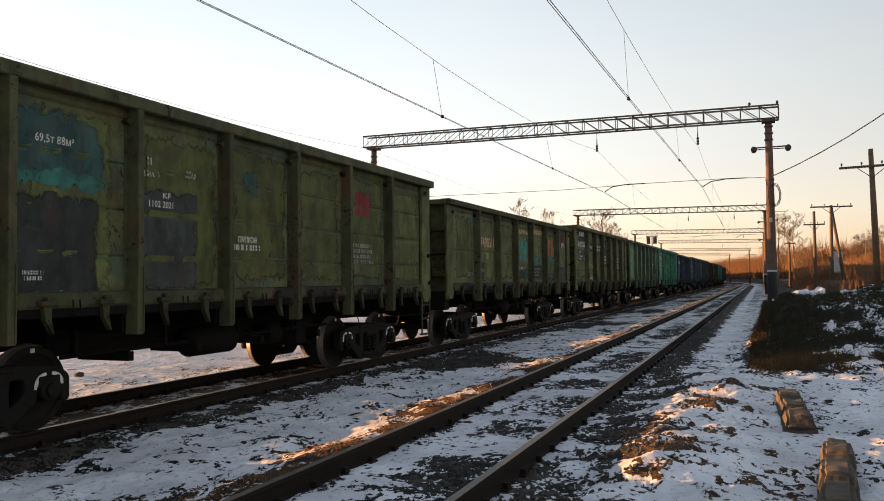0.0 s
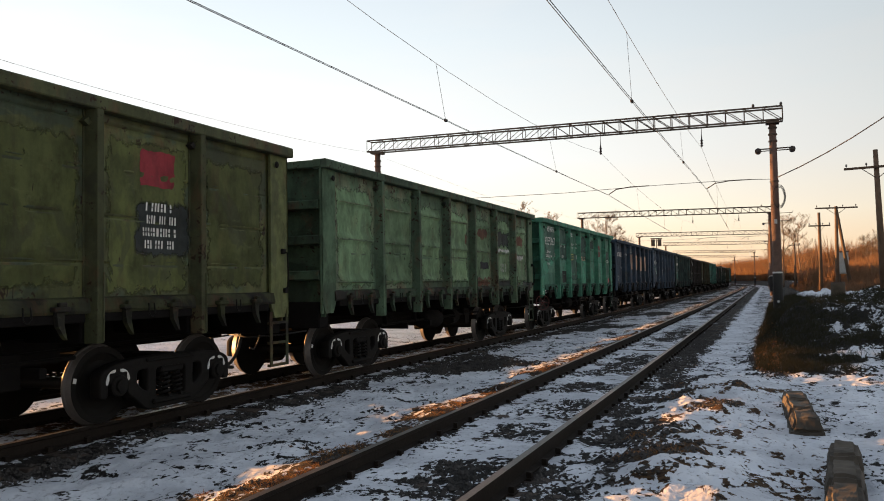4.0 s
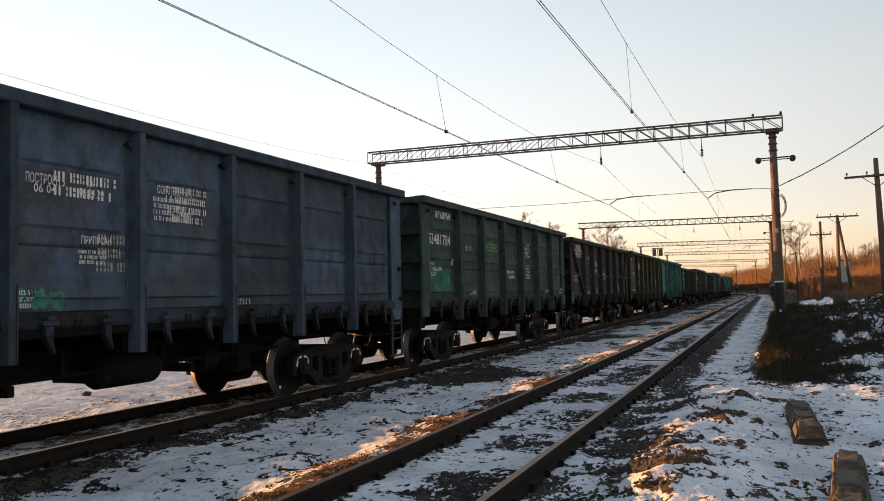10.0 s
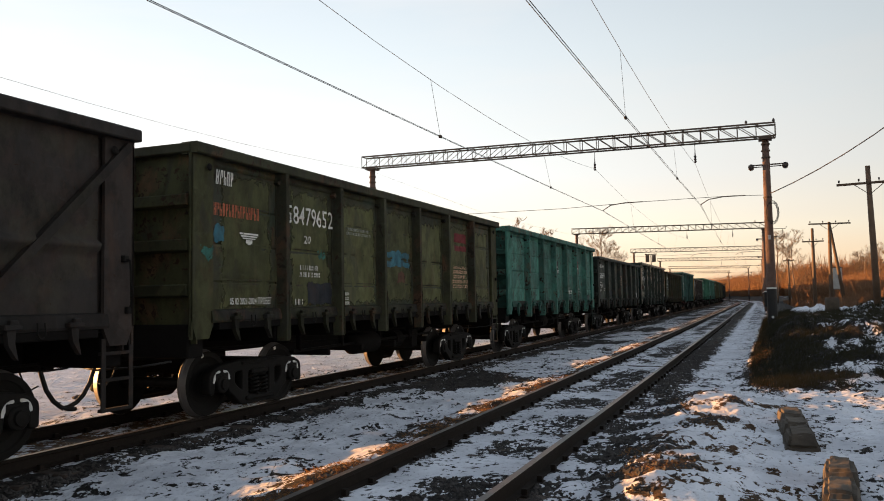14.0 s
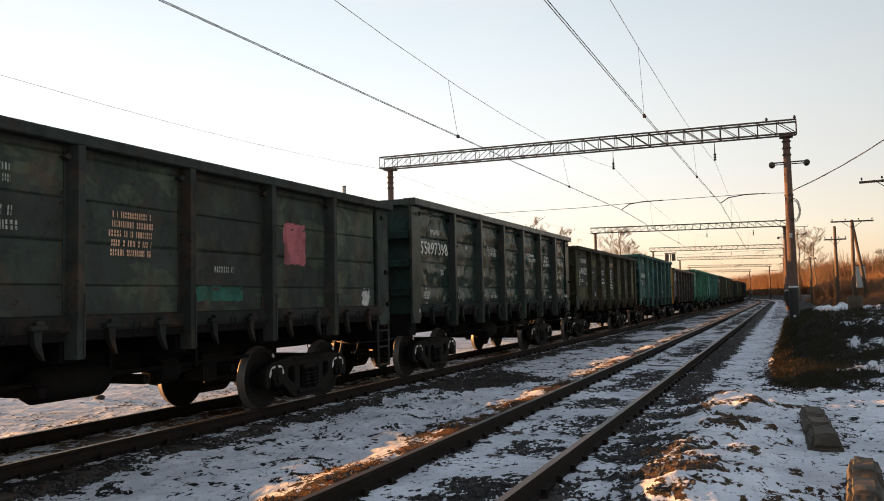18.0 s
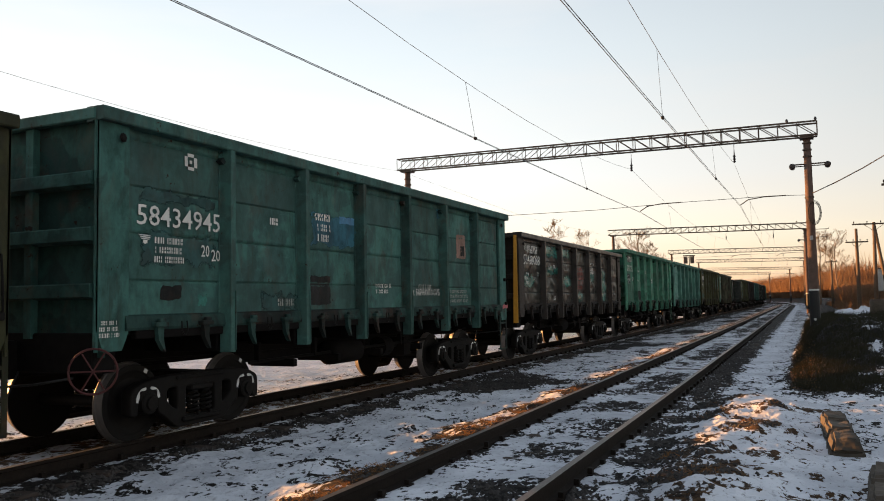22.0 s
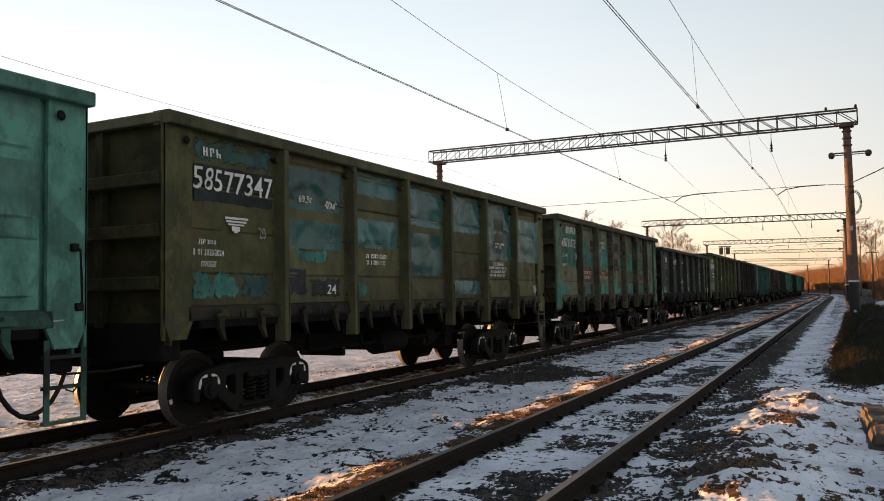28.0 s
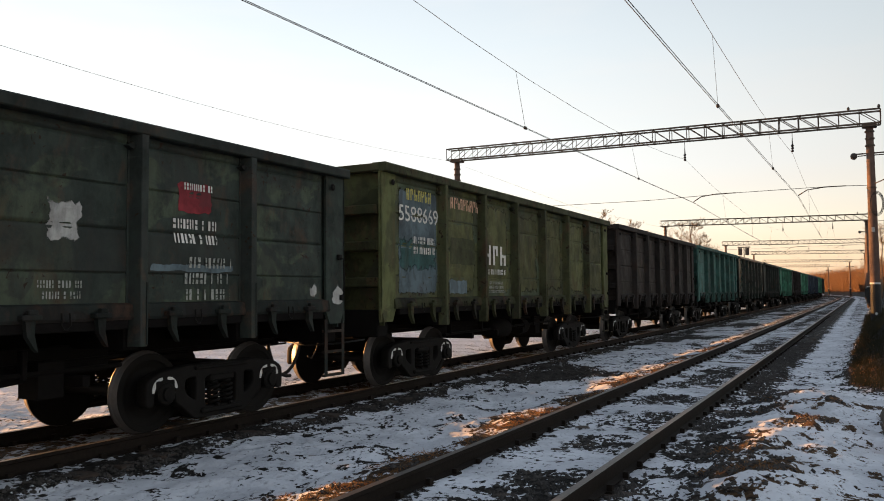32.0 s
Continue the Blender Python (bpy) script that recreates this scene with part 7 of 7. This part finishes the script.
        patch(w, 4.16, 2.98, 5.26, 3.29, 'glossteal')
        patch(w, 4.15, 2.08, 5.33, 2.48, 'glossteal')
        patch(w, 5.91, 1.56, 6.95, 1.97, 'glossteal')
        patch(w, 7.5, 2.21, 8.62, 2.65, 'glossteal')
        bars(w, 5, 6.13, 2.02, 6.97, 2.74, 'red')
        bars(w, 4, 7.9, 2.56, 8.52, 2.96, 'w')
        bars(w, 2, 4.42, 2.59, 5.23, 2.82, 'd')
        patch(w, 9.25, 1.52, 10.37, 2.74, 'glossteal')
    if n == 16:
        patch(w, 0.78, 3.26, 1.7, 3.57, 'dark')
        blocks(w, 7, 0.8, 3.29, 1.7, 3.5, 'w')
        lettering(w, '63913156', 0.59, 2.86, 1.83, 3.13, 'w')
        patch(w, 0.51, 2.34, 1.29, 2.76, 'black')
        lettering(w, 'ДР 0305', 0.66, 2.61, 0.99, 2.69, 'w')
        lettering(w, '16 09 2021-2024', 0.54, 2.46, 1.25, 2.56, 'w')
        lettering(w, 'ПРОБЕГ', 0.81, 2.34, 1.11, 2.43, 'w')
        lettering(w, '20', 1.73, 2.45, 1.93, 2.63, 'w')
        lettering(w, '69,5т', 2.61, 2.87, 2.88, 2.95, 'w')
        lettering(w, '88м³', 3.1, 2.89, 3.34, 2.97, 'w')
        patch(w, 2.28, 1.58, 3.71, 2.03, 'black')
        lettering(w, '23', 2.64, 1.6, 2.88, 1.73, 'w')
        bars(w, 1, 2.41, 1.58, 3.07, 1.66, 'w')
        lettering(w, '120 КМ/Ч', 2.83, 2.45, 3.17, 2.54, 'w')
        bars(w, 2, 4.11, 2.88, 4.55, 3.04, 'w')
        blocks(w, 3, 4.13, 2.44, 4.47, 2.61, 'w')
        bars(w, 2, 4.87, 2.86, 5.34, 2.98, 'w')
        bars(w, 2, 5.95, 2.42, 7.07, 2.61, 'w')
        patch(w, 9.56, 2.63, 10.11, 3.16, 'red')
        bars(w, 3, 4.07, 1.6, 4.2, 1.76, 'w')
    if n == 17:
        bars(w, 1, 9.58, 2.88, 10.08, 3.02, 'w')
        bars(w, 1, 9.52, 2.4, 10.01, 2.48, 'd')
        lettering(w, 'АВТОРЕЖИМ', 9.91, 1.55, 10.48, 1.65, 'w')
        patch(w, 12.27, 1.18, 12.65, 1.47, 'white')
        patch(w, 8.91, 1.55, 10.46, 1.86, 'olivepatch')
        patch(w, 8.65, 3.42, 8.72, 3.54, 'w')
    if n == 18:
        patch(w, 0.49, 3.35, 1.95, 3.66, 'bluegreen')
        blocks(w, 3, 0.66, 3.41, 1.01, 3.52, 'w')
        patch(w, 0.49, 2.84, 2, 3.32, 'dark')
        lettering(w, '58577347', 0.5, 2.99, 1.97, 3.27, 'w')
        blocks(w, -8, 1.07, 2.49, 1.48, 2.69, 'w')
        lettering(w, 'ДР 2010', 0.58, 2.31, 0.91, 2.38, 'w')
        lettering(w, '11 01 2020-2024', 0.47, 2.18, 1.05, 2.26, 'w')
        lettering(w, 'ПРОБЕГ', 0.63, 2.04, 0.91, 2.11, 'w')
        lettering(w, '20', 1.7, 2.44, 1.86, 2.59, 'd')
        patch(w, 0.45, 1.64, 1.36, 1.99, 'turquoise')
        patch(w, 1.34, 1.64, 1.93, 2.01, 'bluegreen')
        lettering(w, '69,5т', 2.6, 3.01, 2.92, 3.13, 'w')
        lettering(w, '88м³', 3.24, 2.98, 3.51, 3.1, 'w')
        patch(w, 2.28, 2.9, 3.69, 3.54, 'bluepaint')
        patch(w, 2.28, 2.34, 3.68, 2.78, 'bluepaint')
        patch(w, 2.52, 2.15, 3.24, 2.35, 'turquoise')
        patch(w, 2.24, 1.65, 2.82, 2.1, 'slate')
        patch(w, 2.85, 1.64, 3.63, 1.94, 'grey')
        lettering(w, '24', 3.24, 1.69, 3.48, 1.83, 'w')
        patch(w, 4.05, 3.28, 5.41, 3.7, 'bluepaint')
        patch(w, 4.06, 2.42, 5.4, 2.92, 'bluepaint')
        bars(w, 2, 4.36, 2.16, 5.01, 2.34, 'w')
        patch(w, 3.95, 1.61, 4.35, 1.95, 'turquoise')
        patch(w, 5.78, 2.9, 7.16, 3.62, 'bluepaint')
        patch(w, 5.75, 1.99, 7.11, 2.8, 'bluepaint')
        patch(w, 7.5, 2.9, 8.95, 3.92, 'bluepaint')
        patch(w, 7.41, 1.63, 8.9, 1.94, 'bluepaint')
        patch(w, 9.24, 2.38, 10.72, 3.68, 'bluepaint')
        patch(w, 9.74, 2.67, 10.3, 3.35, 'olivepatch')
        patch(w, 11.05, 2.38, 12.45, 3.45, 'bluepaint')
        lettering(w, 'СОБСТВЕННИК', 9.63, 2.27, 10.2, 2.35, 'w')
        bars(w, 3, 9.37, 2.03, 10.44, 2.25, 'w')
        bars(w, 2, 9.72, 2.67, 10.3, 2.79, 'w')
        patch(w, 12.16, 1.64, 12.4, 1.82, 'white')
    if n == 19:
        patch(w, 0.65, 2.33, 2.07, 3.56, 'turquoise')
        blocks(w, 7, 1, 3.33, 1.87, 3.52, 'w')
        lettering(w, '60711173', 0.67, 2.93, 1.87, 3.18, 'w')
        lettering(w, 'ДР1578 НГ', 0.65, 2.64, 1.09, 2.73, 'w')
        lettering(w, '20', 1.8, 2.6, 1.98, 2.78, 'w')
        lettering(w, 'ПРОБЕГ', 0.65, 2.39, 0.97, 2.46, 'w')
        patch(w, -0.03, 1.19, 0.55, 2.05, 'turquoise')
        patch(w, 0.58, 1.58, 1.38, 1.89, 'turquoise')
        patch(w, 2.42, 1.96, 3.74, 2.36, 'rust')
        patch(w, 2.3, 2.72, 3.28, 3.26, 'turquoise')
        patch(w, 2.3, 2.38, 3.72, 2.84, 'turquoise')
        patch(w, 3.36, 2.86, 3.74, 3.26, 'dark')
        patch(w, 2.3, 1.58, 3.2, 1.84, 'turquoise')
        patch(w, 3.26, 1.54, 3.68, 1.95, 'slate')
        patch(w, 4.0, 2.4, 4.3, 2.92, 'dark')
        patch(w, 4.28, 2.82, 5.44, 3.28, 'turquoise')
        patch(w, 4.22, 2.34, 5.44, 2.9, 'turquoise')
        patch(w, 4.05, 2.03, 5.44, 2.34, 'rust')
        patch(w, 3.98, 1.6, 5.44, 1.86, 'turquoise')
        patch(w, 4.58, 1.46, 4.86, 1.6, 'turquoise')
        patch(w, 6.12, 2.96, 6.86, 3.3, 'black')
        patch(w, 6.14, 2.34, 6.84, 2.76, 'black')
        patch(w, 6.7, 2.5, 7.16, 2.78, 'turquoise')
        patch(w, 5.7, 1.72, 6.6, 2.12, 'turquoise')
        patch(w, 5.72, 1.5, 7.1, 1.8, 'turquoise')
        patch(w, 7.46, 2.33, 8.86, 2.84, 'turquoise')
        patch(w, 8.16, 2.82, 8.8, 3.06, 'turquoise')
        patch(w, 7.46, 1.5, 8.86, 1.96, 'turquoise')
        patch(w, 9.3, 3.1, 10.5, 3.5, 'bluegreen')
        patch(w, 9.2, 2.38, 10.6, 2.84, 'greygreen')
        patch(w, 9.2, 2.02, 10.5, 2.3, 'rust')
        patch(w, 9.2, 1.5, 10.6, 1.9, 'turquoise')
        patch(w, 10.92, 1.5, 12.2, 1.9, 'turquoise')
        bars(w, 2, 2.5, 2.05, 3.42, 2.28, 'p')
        lettering(w, 'ПОСТРОЕН 5', 4.52, 3.16, 5.14, 3.26, 'w')
        lettering(w, '03 05 2012', 4.56, 3.03, 5.12, 3.13, 'w')
        lettering(w, 'КР', 4.22, 3.04, 4.38, 3.13, 'w')
        lettering(w, '03 05 2023', 4.2, 2.91, 4.62, 3.0, 'w')
        lettering(w, 'ПРИПИСАН', 4.54, 2.19, 5.0, 2.28, 'p')
        bars(w, 1, 4.38, 2.07, 5.36, 2.16, 'p')
    if n == 20:
        lettering(w, '61754347', 2.32, 2.83, 3.7, 3.08, 'w')
        lettering(w, '20', 2.91, 2.59, 3.07, 2.72, 'w')
        lettering(w, '70т', 4.25, 2.91, 4.43, 3.02, 'w')
        lettering(w, '77м³', 5.12, 2.91, 5.35, 3.01, 'w')
        patch(w, 2.3, 1.62, 2.93, 2.13, 'slate')
        lettering(w, 'СРОЧНЫЙ ВОЗВРАТ', 4.42, 2.14, 5.19, 2.21, 'd')
        lettering(w, 'БЕЛОВО ЗСБ', 4.47, 1.98, 5.19, 2.1, 'w')
        patch(w, 4.03, 1.6, 4.35, 1.83, 'turquoise')
        patch(w, 4.54, 1.6, 4.8, 1.82, 'turquoise')
        bars(w, 3, 4.55, 1.6, 4.78, 1.8, 'w')
        patch(w, 5.06, 1.59, 5.32, 1.8, 'turquoise')
        patch(w, 6.31, 2.81, 6.72, 2.99, 'slatelight')
        bars(w, 2, 6.28, 2.25, 6.66, 2.43, 'w')
        patch(w, 6.12, 2.02, 6.74, 2.18, 'slatelight')
        patch(w, 5.98, 1.59, 6.77, 1.81, 'grey')
        bars(w, 2, 6.03, 1.6, 6.72, 1.79, 'w')
        patch(w, 8, 2.2, 8.37, 2.6, 'white')
        bars(w, 2, 7.88, 1.62, 8.43, 1.8, 'd')
        patch(w, 9.64, 2.6, 10.19, 2.98, 'red')
        bars(w, 1, 9.71, 2.88, 10.2, 2.96, 'w')
        bars(w, 2, 9.5, 2.25, 10.27, 2.53, 'w')
        patch(w, 9.24, 1.91, 10.56, 2.01, 'slatelight')
        bars(w, 3, 9.69, 1.59, 10.55, 2.09, 'd')
        patch(w, 12.09, 1.6, 12.28, 1.78, 'white')
        patch(w, 12.56, 1.48, 12.84, 1.75, 'white')
        patch(w, 0.41, 1.56, 1.23, 1.86, 'turquoise')
        lettering(w, 'ДР', 0.7, 1.66, 0.92, 1.77, 'w')
        bars(w, 1, 0.46, 1.55, 1.27, 1.63, 'w')
        patch(w, -0.11, 1.46, 0.1, 1.71, 'turquoise')
        patch(w, -0.11, 1.23, 0.2, 1.43, 'slatelight')
        blocks(w, -2, 1.06, 2.86, 1.38, 3.12, 'w')
        bars(w, 2, 0.95, 2.61, 1.46, 2.8, 'd')
        bars(w, 1, 1.11, 2.12, 1.39, 2.2, 'd')
    if n == 21:
        patch(w, 0.6, 1.61, 2.01, 3.48, 'slatelight')
        blocks(w, 7, 0.89, 3.27, 1.78, 3.47, 'y')
        lettering(w, '5588669', 0.62, 2.89, 2.03, 3.17, 'w')
        blocks(w, 3, 4.1, 2.23, 5.28, 2.64, 'w')
        bars(w, 1, 4.17, 2.03, 5.21, 2.14, 'w')
        bars(w, 3, 4.16, 1.64, 5.2, 1.88, 'd')
        patch(w, 0.64, 2.04, 1.95, 2.62, 'bluegreen')
        patch(w, 2.34, 1.6, 3.28, 1.92, 'slatelight')
        patch(w, 2.51, 2.19, 3.63, 2.73, 'olivepatch')
        bars(w, 2, 1.03, 2.34, 1.95, 2.64, 'w')
        blocks(w, 9, 2.54, 3.27, 3.8, 3.49, 'p')


# ---- the train ----
PITCH, LEAD0, V0, ACC = 13.92, 3.468, 8.362, 0.01695
WAGONS = []
KINDS = {}
TRIM = {"rusty_green": 0.42, "olive": 0.58, "green": 0.85, "teal": 0.75, "blue": 0.75}
GAIN = {"weathered_green": 0.85, "pale_teal": 1.42, "green": 1.52, "faded_green": 1.15, "blue": 1.15, "teal": 0.98, "olive": 1.22, "slate": 1.1, "dull_olive": 0.62, "chipped_teal": 1.3, "rusty_green": 1.75, "dark_green": 0.54, "grey_green": 0.72, "brown": 0.75, "brown_green": 0.78, "olive_mix": 1.3}


def kind(key, c1, c2=None, rust=0.5, rough=0.5, patchy=0.5, dirty=1.0):
    if key not in KINDS:
        # fourth paint: body colour darkened to hold the shade between wagons
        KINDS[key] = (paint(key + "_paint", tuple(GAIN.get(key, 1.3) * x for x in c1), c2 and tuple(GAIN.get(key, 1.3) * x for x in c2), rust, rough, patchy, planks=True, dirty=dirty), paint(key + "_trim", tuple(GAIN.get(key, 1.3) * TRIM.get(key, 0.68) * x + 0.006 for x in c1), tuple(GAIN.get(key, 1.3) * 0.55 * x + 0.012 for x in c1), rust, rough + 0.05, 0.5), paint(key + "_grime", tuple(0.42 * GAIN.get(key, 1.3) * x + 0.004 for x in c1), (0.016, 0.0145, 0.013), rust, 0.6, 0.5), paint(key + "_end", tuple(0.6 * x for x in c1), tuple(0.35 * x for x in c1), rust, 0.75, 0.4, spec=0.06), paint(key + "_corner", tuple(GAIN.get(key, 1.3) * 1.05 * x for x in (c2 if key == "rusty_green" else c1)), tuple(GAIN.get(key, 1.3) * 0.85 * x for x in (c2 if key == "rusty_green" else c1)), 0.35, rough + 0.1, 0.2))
    return KINDS[key]


SPECS = [("olive", 0), ("olive", 0), ("olive", 0), ("faded_green", 1), ("green", 0), ("blue", 0), ("slate", 1), ("weathered_green", 1), ("brown", 2), ("dull_olive", 0), ("chipped_teal", 0), ("grey_green", 0), ("dark_green", 3), ("dull_olive", 0), ("teal", 0), ("brown_green", 3), ("green", 0), ("pale_teal", 1), ("olive_mix", 3), ("rusty_green", 0), ("grey_green", 0), ("olive", 0), ("brown", 0), ("teal", 0)]
kind("olive", OLIVE, (0.055, 0.075, 0.050), 0.85)
kind("dull_olive", (0.078, 0.082, 0.038), (0.050, 0.066, 0.046), 0.95)
kind("olive_mix", (0.070, 0.073, 0.031), (0.060, 0.058, 0.028), 0.5, 0.45, 0.6, 0.7)
kind("faded_green", (0.085, 0.140, 0.085), (0.12, 0.14, 0.09), 1.0)
kind("green", GREEN, (0.060, 0.130, 0.095), 0.25)
kind("blue", BLUE, (0.035, 0.045, 0.070), 0.3)
kind("slate", SLATE, (0.055, 0.065, 0.080), 0.3)
kind("dark_green", DKGREEN, tuple(0.8 * x for x in DKGREEN), 0.25, 0.26, 0.5, 0.4)
kind("weathered_green", (0.046, 0.082, 0.076), (0.038, 0.060, 0.056), 0.45, 0.5, 0.5, 0.8)
kind("brown", BROWN, (0.050, 0.045, 0.035), 0.3)
kind("teal", TEAL, (0.045, 0.110, 0.100), 0.5)
kind("chipped_teal", (0.055, 0.175, 0.140), (0.045, 0.13, 0.11), 1.1)
kind("pale_teal", (0.070, 0.190, 0.150), (0.07, 0.16, 0.135), 0.2)
kind("grey_green", (0.045, 0.062, 0.052), (0.085, 0.110, 0.075), 0.6, 0.45, 0.35)
kind("brown_green", (0.050, 0.042, 0.036), (0.040, 0.046, 0.040), 0.4, 0.35, 0.6, 0.5)
kind("rusty_green", (0.082, 0.082, 0.050), (0.058, 0.098, 0.062), 0.95)
TOPS = {0: 3.87, 1: 3.59, 2: 3.81, 5: 3.71, 7: 3.82, 8: 3.74, 11: 3.51, 12: 3.75, 13: 3.53, 14: 3.86, 15: 3.50, 18: 3.84, 20: 3.52}
LABELS = ("olive and grey open wagon with blue-green paint patches", "scratched olive open wagon with red block lettering and blue patch", "olive open wagon with dark number panel and white stencils", "faded green open wagon, rusted and scratched, with stamped ribs", "bright green open wagon with white stencils and red badge", "dark blue open wagon with large peach block letters", "slate blue open wagon with stamped ribs and turquoise mark", "dark green open wagon with stamped ribs and white number", "dark brown open wagon with diagonal braces and green patches", "sagging olive open wagon with red lettering and blue patches", "rusty teal open wagon with red badge and white stencils", "grey green open wagon with white number and pink badge", "glossy dark green open wagon with buckled sides", "chipped olive open wagon with dark stencilled panels", "teal open wagon with blue patch and peach notice", "low brown open wagon with buckled glossy teal panels", "clean green open wagon with black stencil panels and red badge", "pale teal open wagon with stamped ribs and white notice", "olive open wagon with buckled glossy teal panels", "rusty brown open wagon with peeling turquoise paint", "low dark green open wagon with white number and white splash", "olive open wagon with pale blue panel and white blocks")
rng = random.Random(7)
for i in range(38):
    key, style = SPECS[i] if i < len(SPECS) else (rng.choice(("green", "olive", "dark_green", "grey_green", "slate", "teal", "brown")), rng.choice((0, 0, 1)))
    body, trim, grime, dull, clean = KINDS[key]
    text = LABELS[i] if i < len(LABELS) else key.replace("_", " ") + " painted steel open wagon far down the train"
    w = make_wagon(text, body, trim, grime, dull, clean, style, TOPS.get(i, 3.80), i < 27, i in (4, 14, 20), i)
    WAGONS.append(w)
    if i < 22:
        markings(w, i)


def train_shift(t):
    return V0 * t + ACC * t * t


def motions():
    """The train rolls towards and past the camera, slowly gaining speed; every wheelset turns with it."""
    for n, w in enumerate(WAGONS):
        rows = []
        for k in range(33):
            s = PITCH * n + LEAD0 + LEN / 2 - train_shift(k)
            a, b = along(s - 4.325, TRAIN_X)[0], along(s + 4.325, TRAIN_X)[0]
            mid, d = (a + b) / 2, b - a
            rows.append((float(k), Matrix.Translation(mid) @ Matrix.Rotation(math.atan2(-d.x, d.y), 4, "Z")))
        walk(w, rows)
    times, t = [], 0.0
    while t < 32.0:
        times.append(t)
        t += 1.0 / 13
    times.append(32.0)
    for ws in WHEELSETS:
        at = ws.location.copy()
        walk(ws, [(t, Matrix.Translation(at) @ Matrix.Rotation(train_shift(t) / 0.4785, 4, "X")) for t in times])


motions()
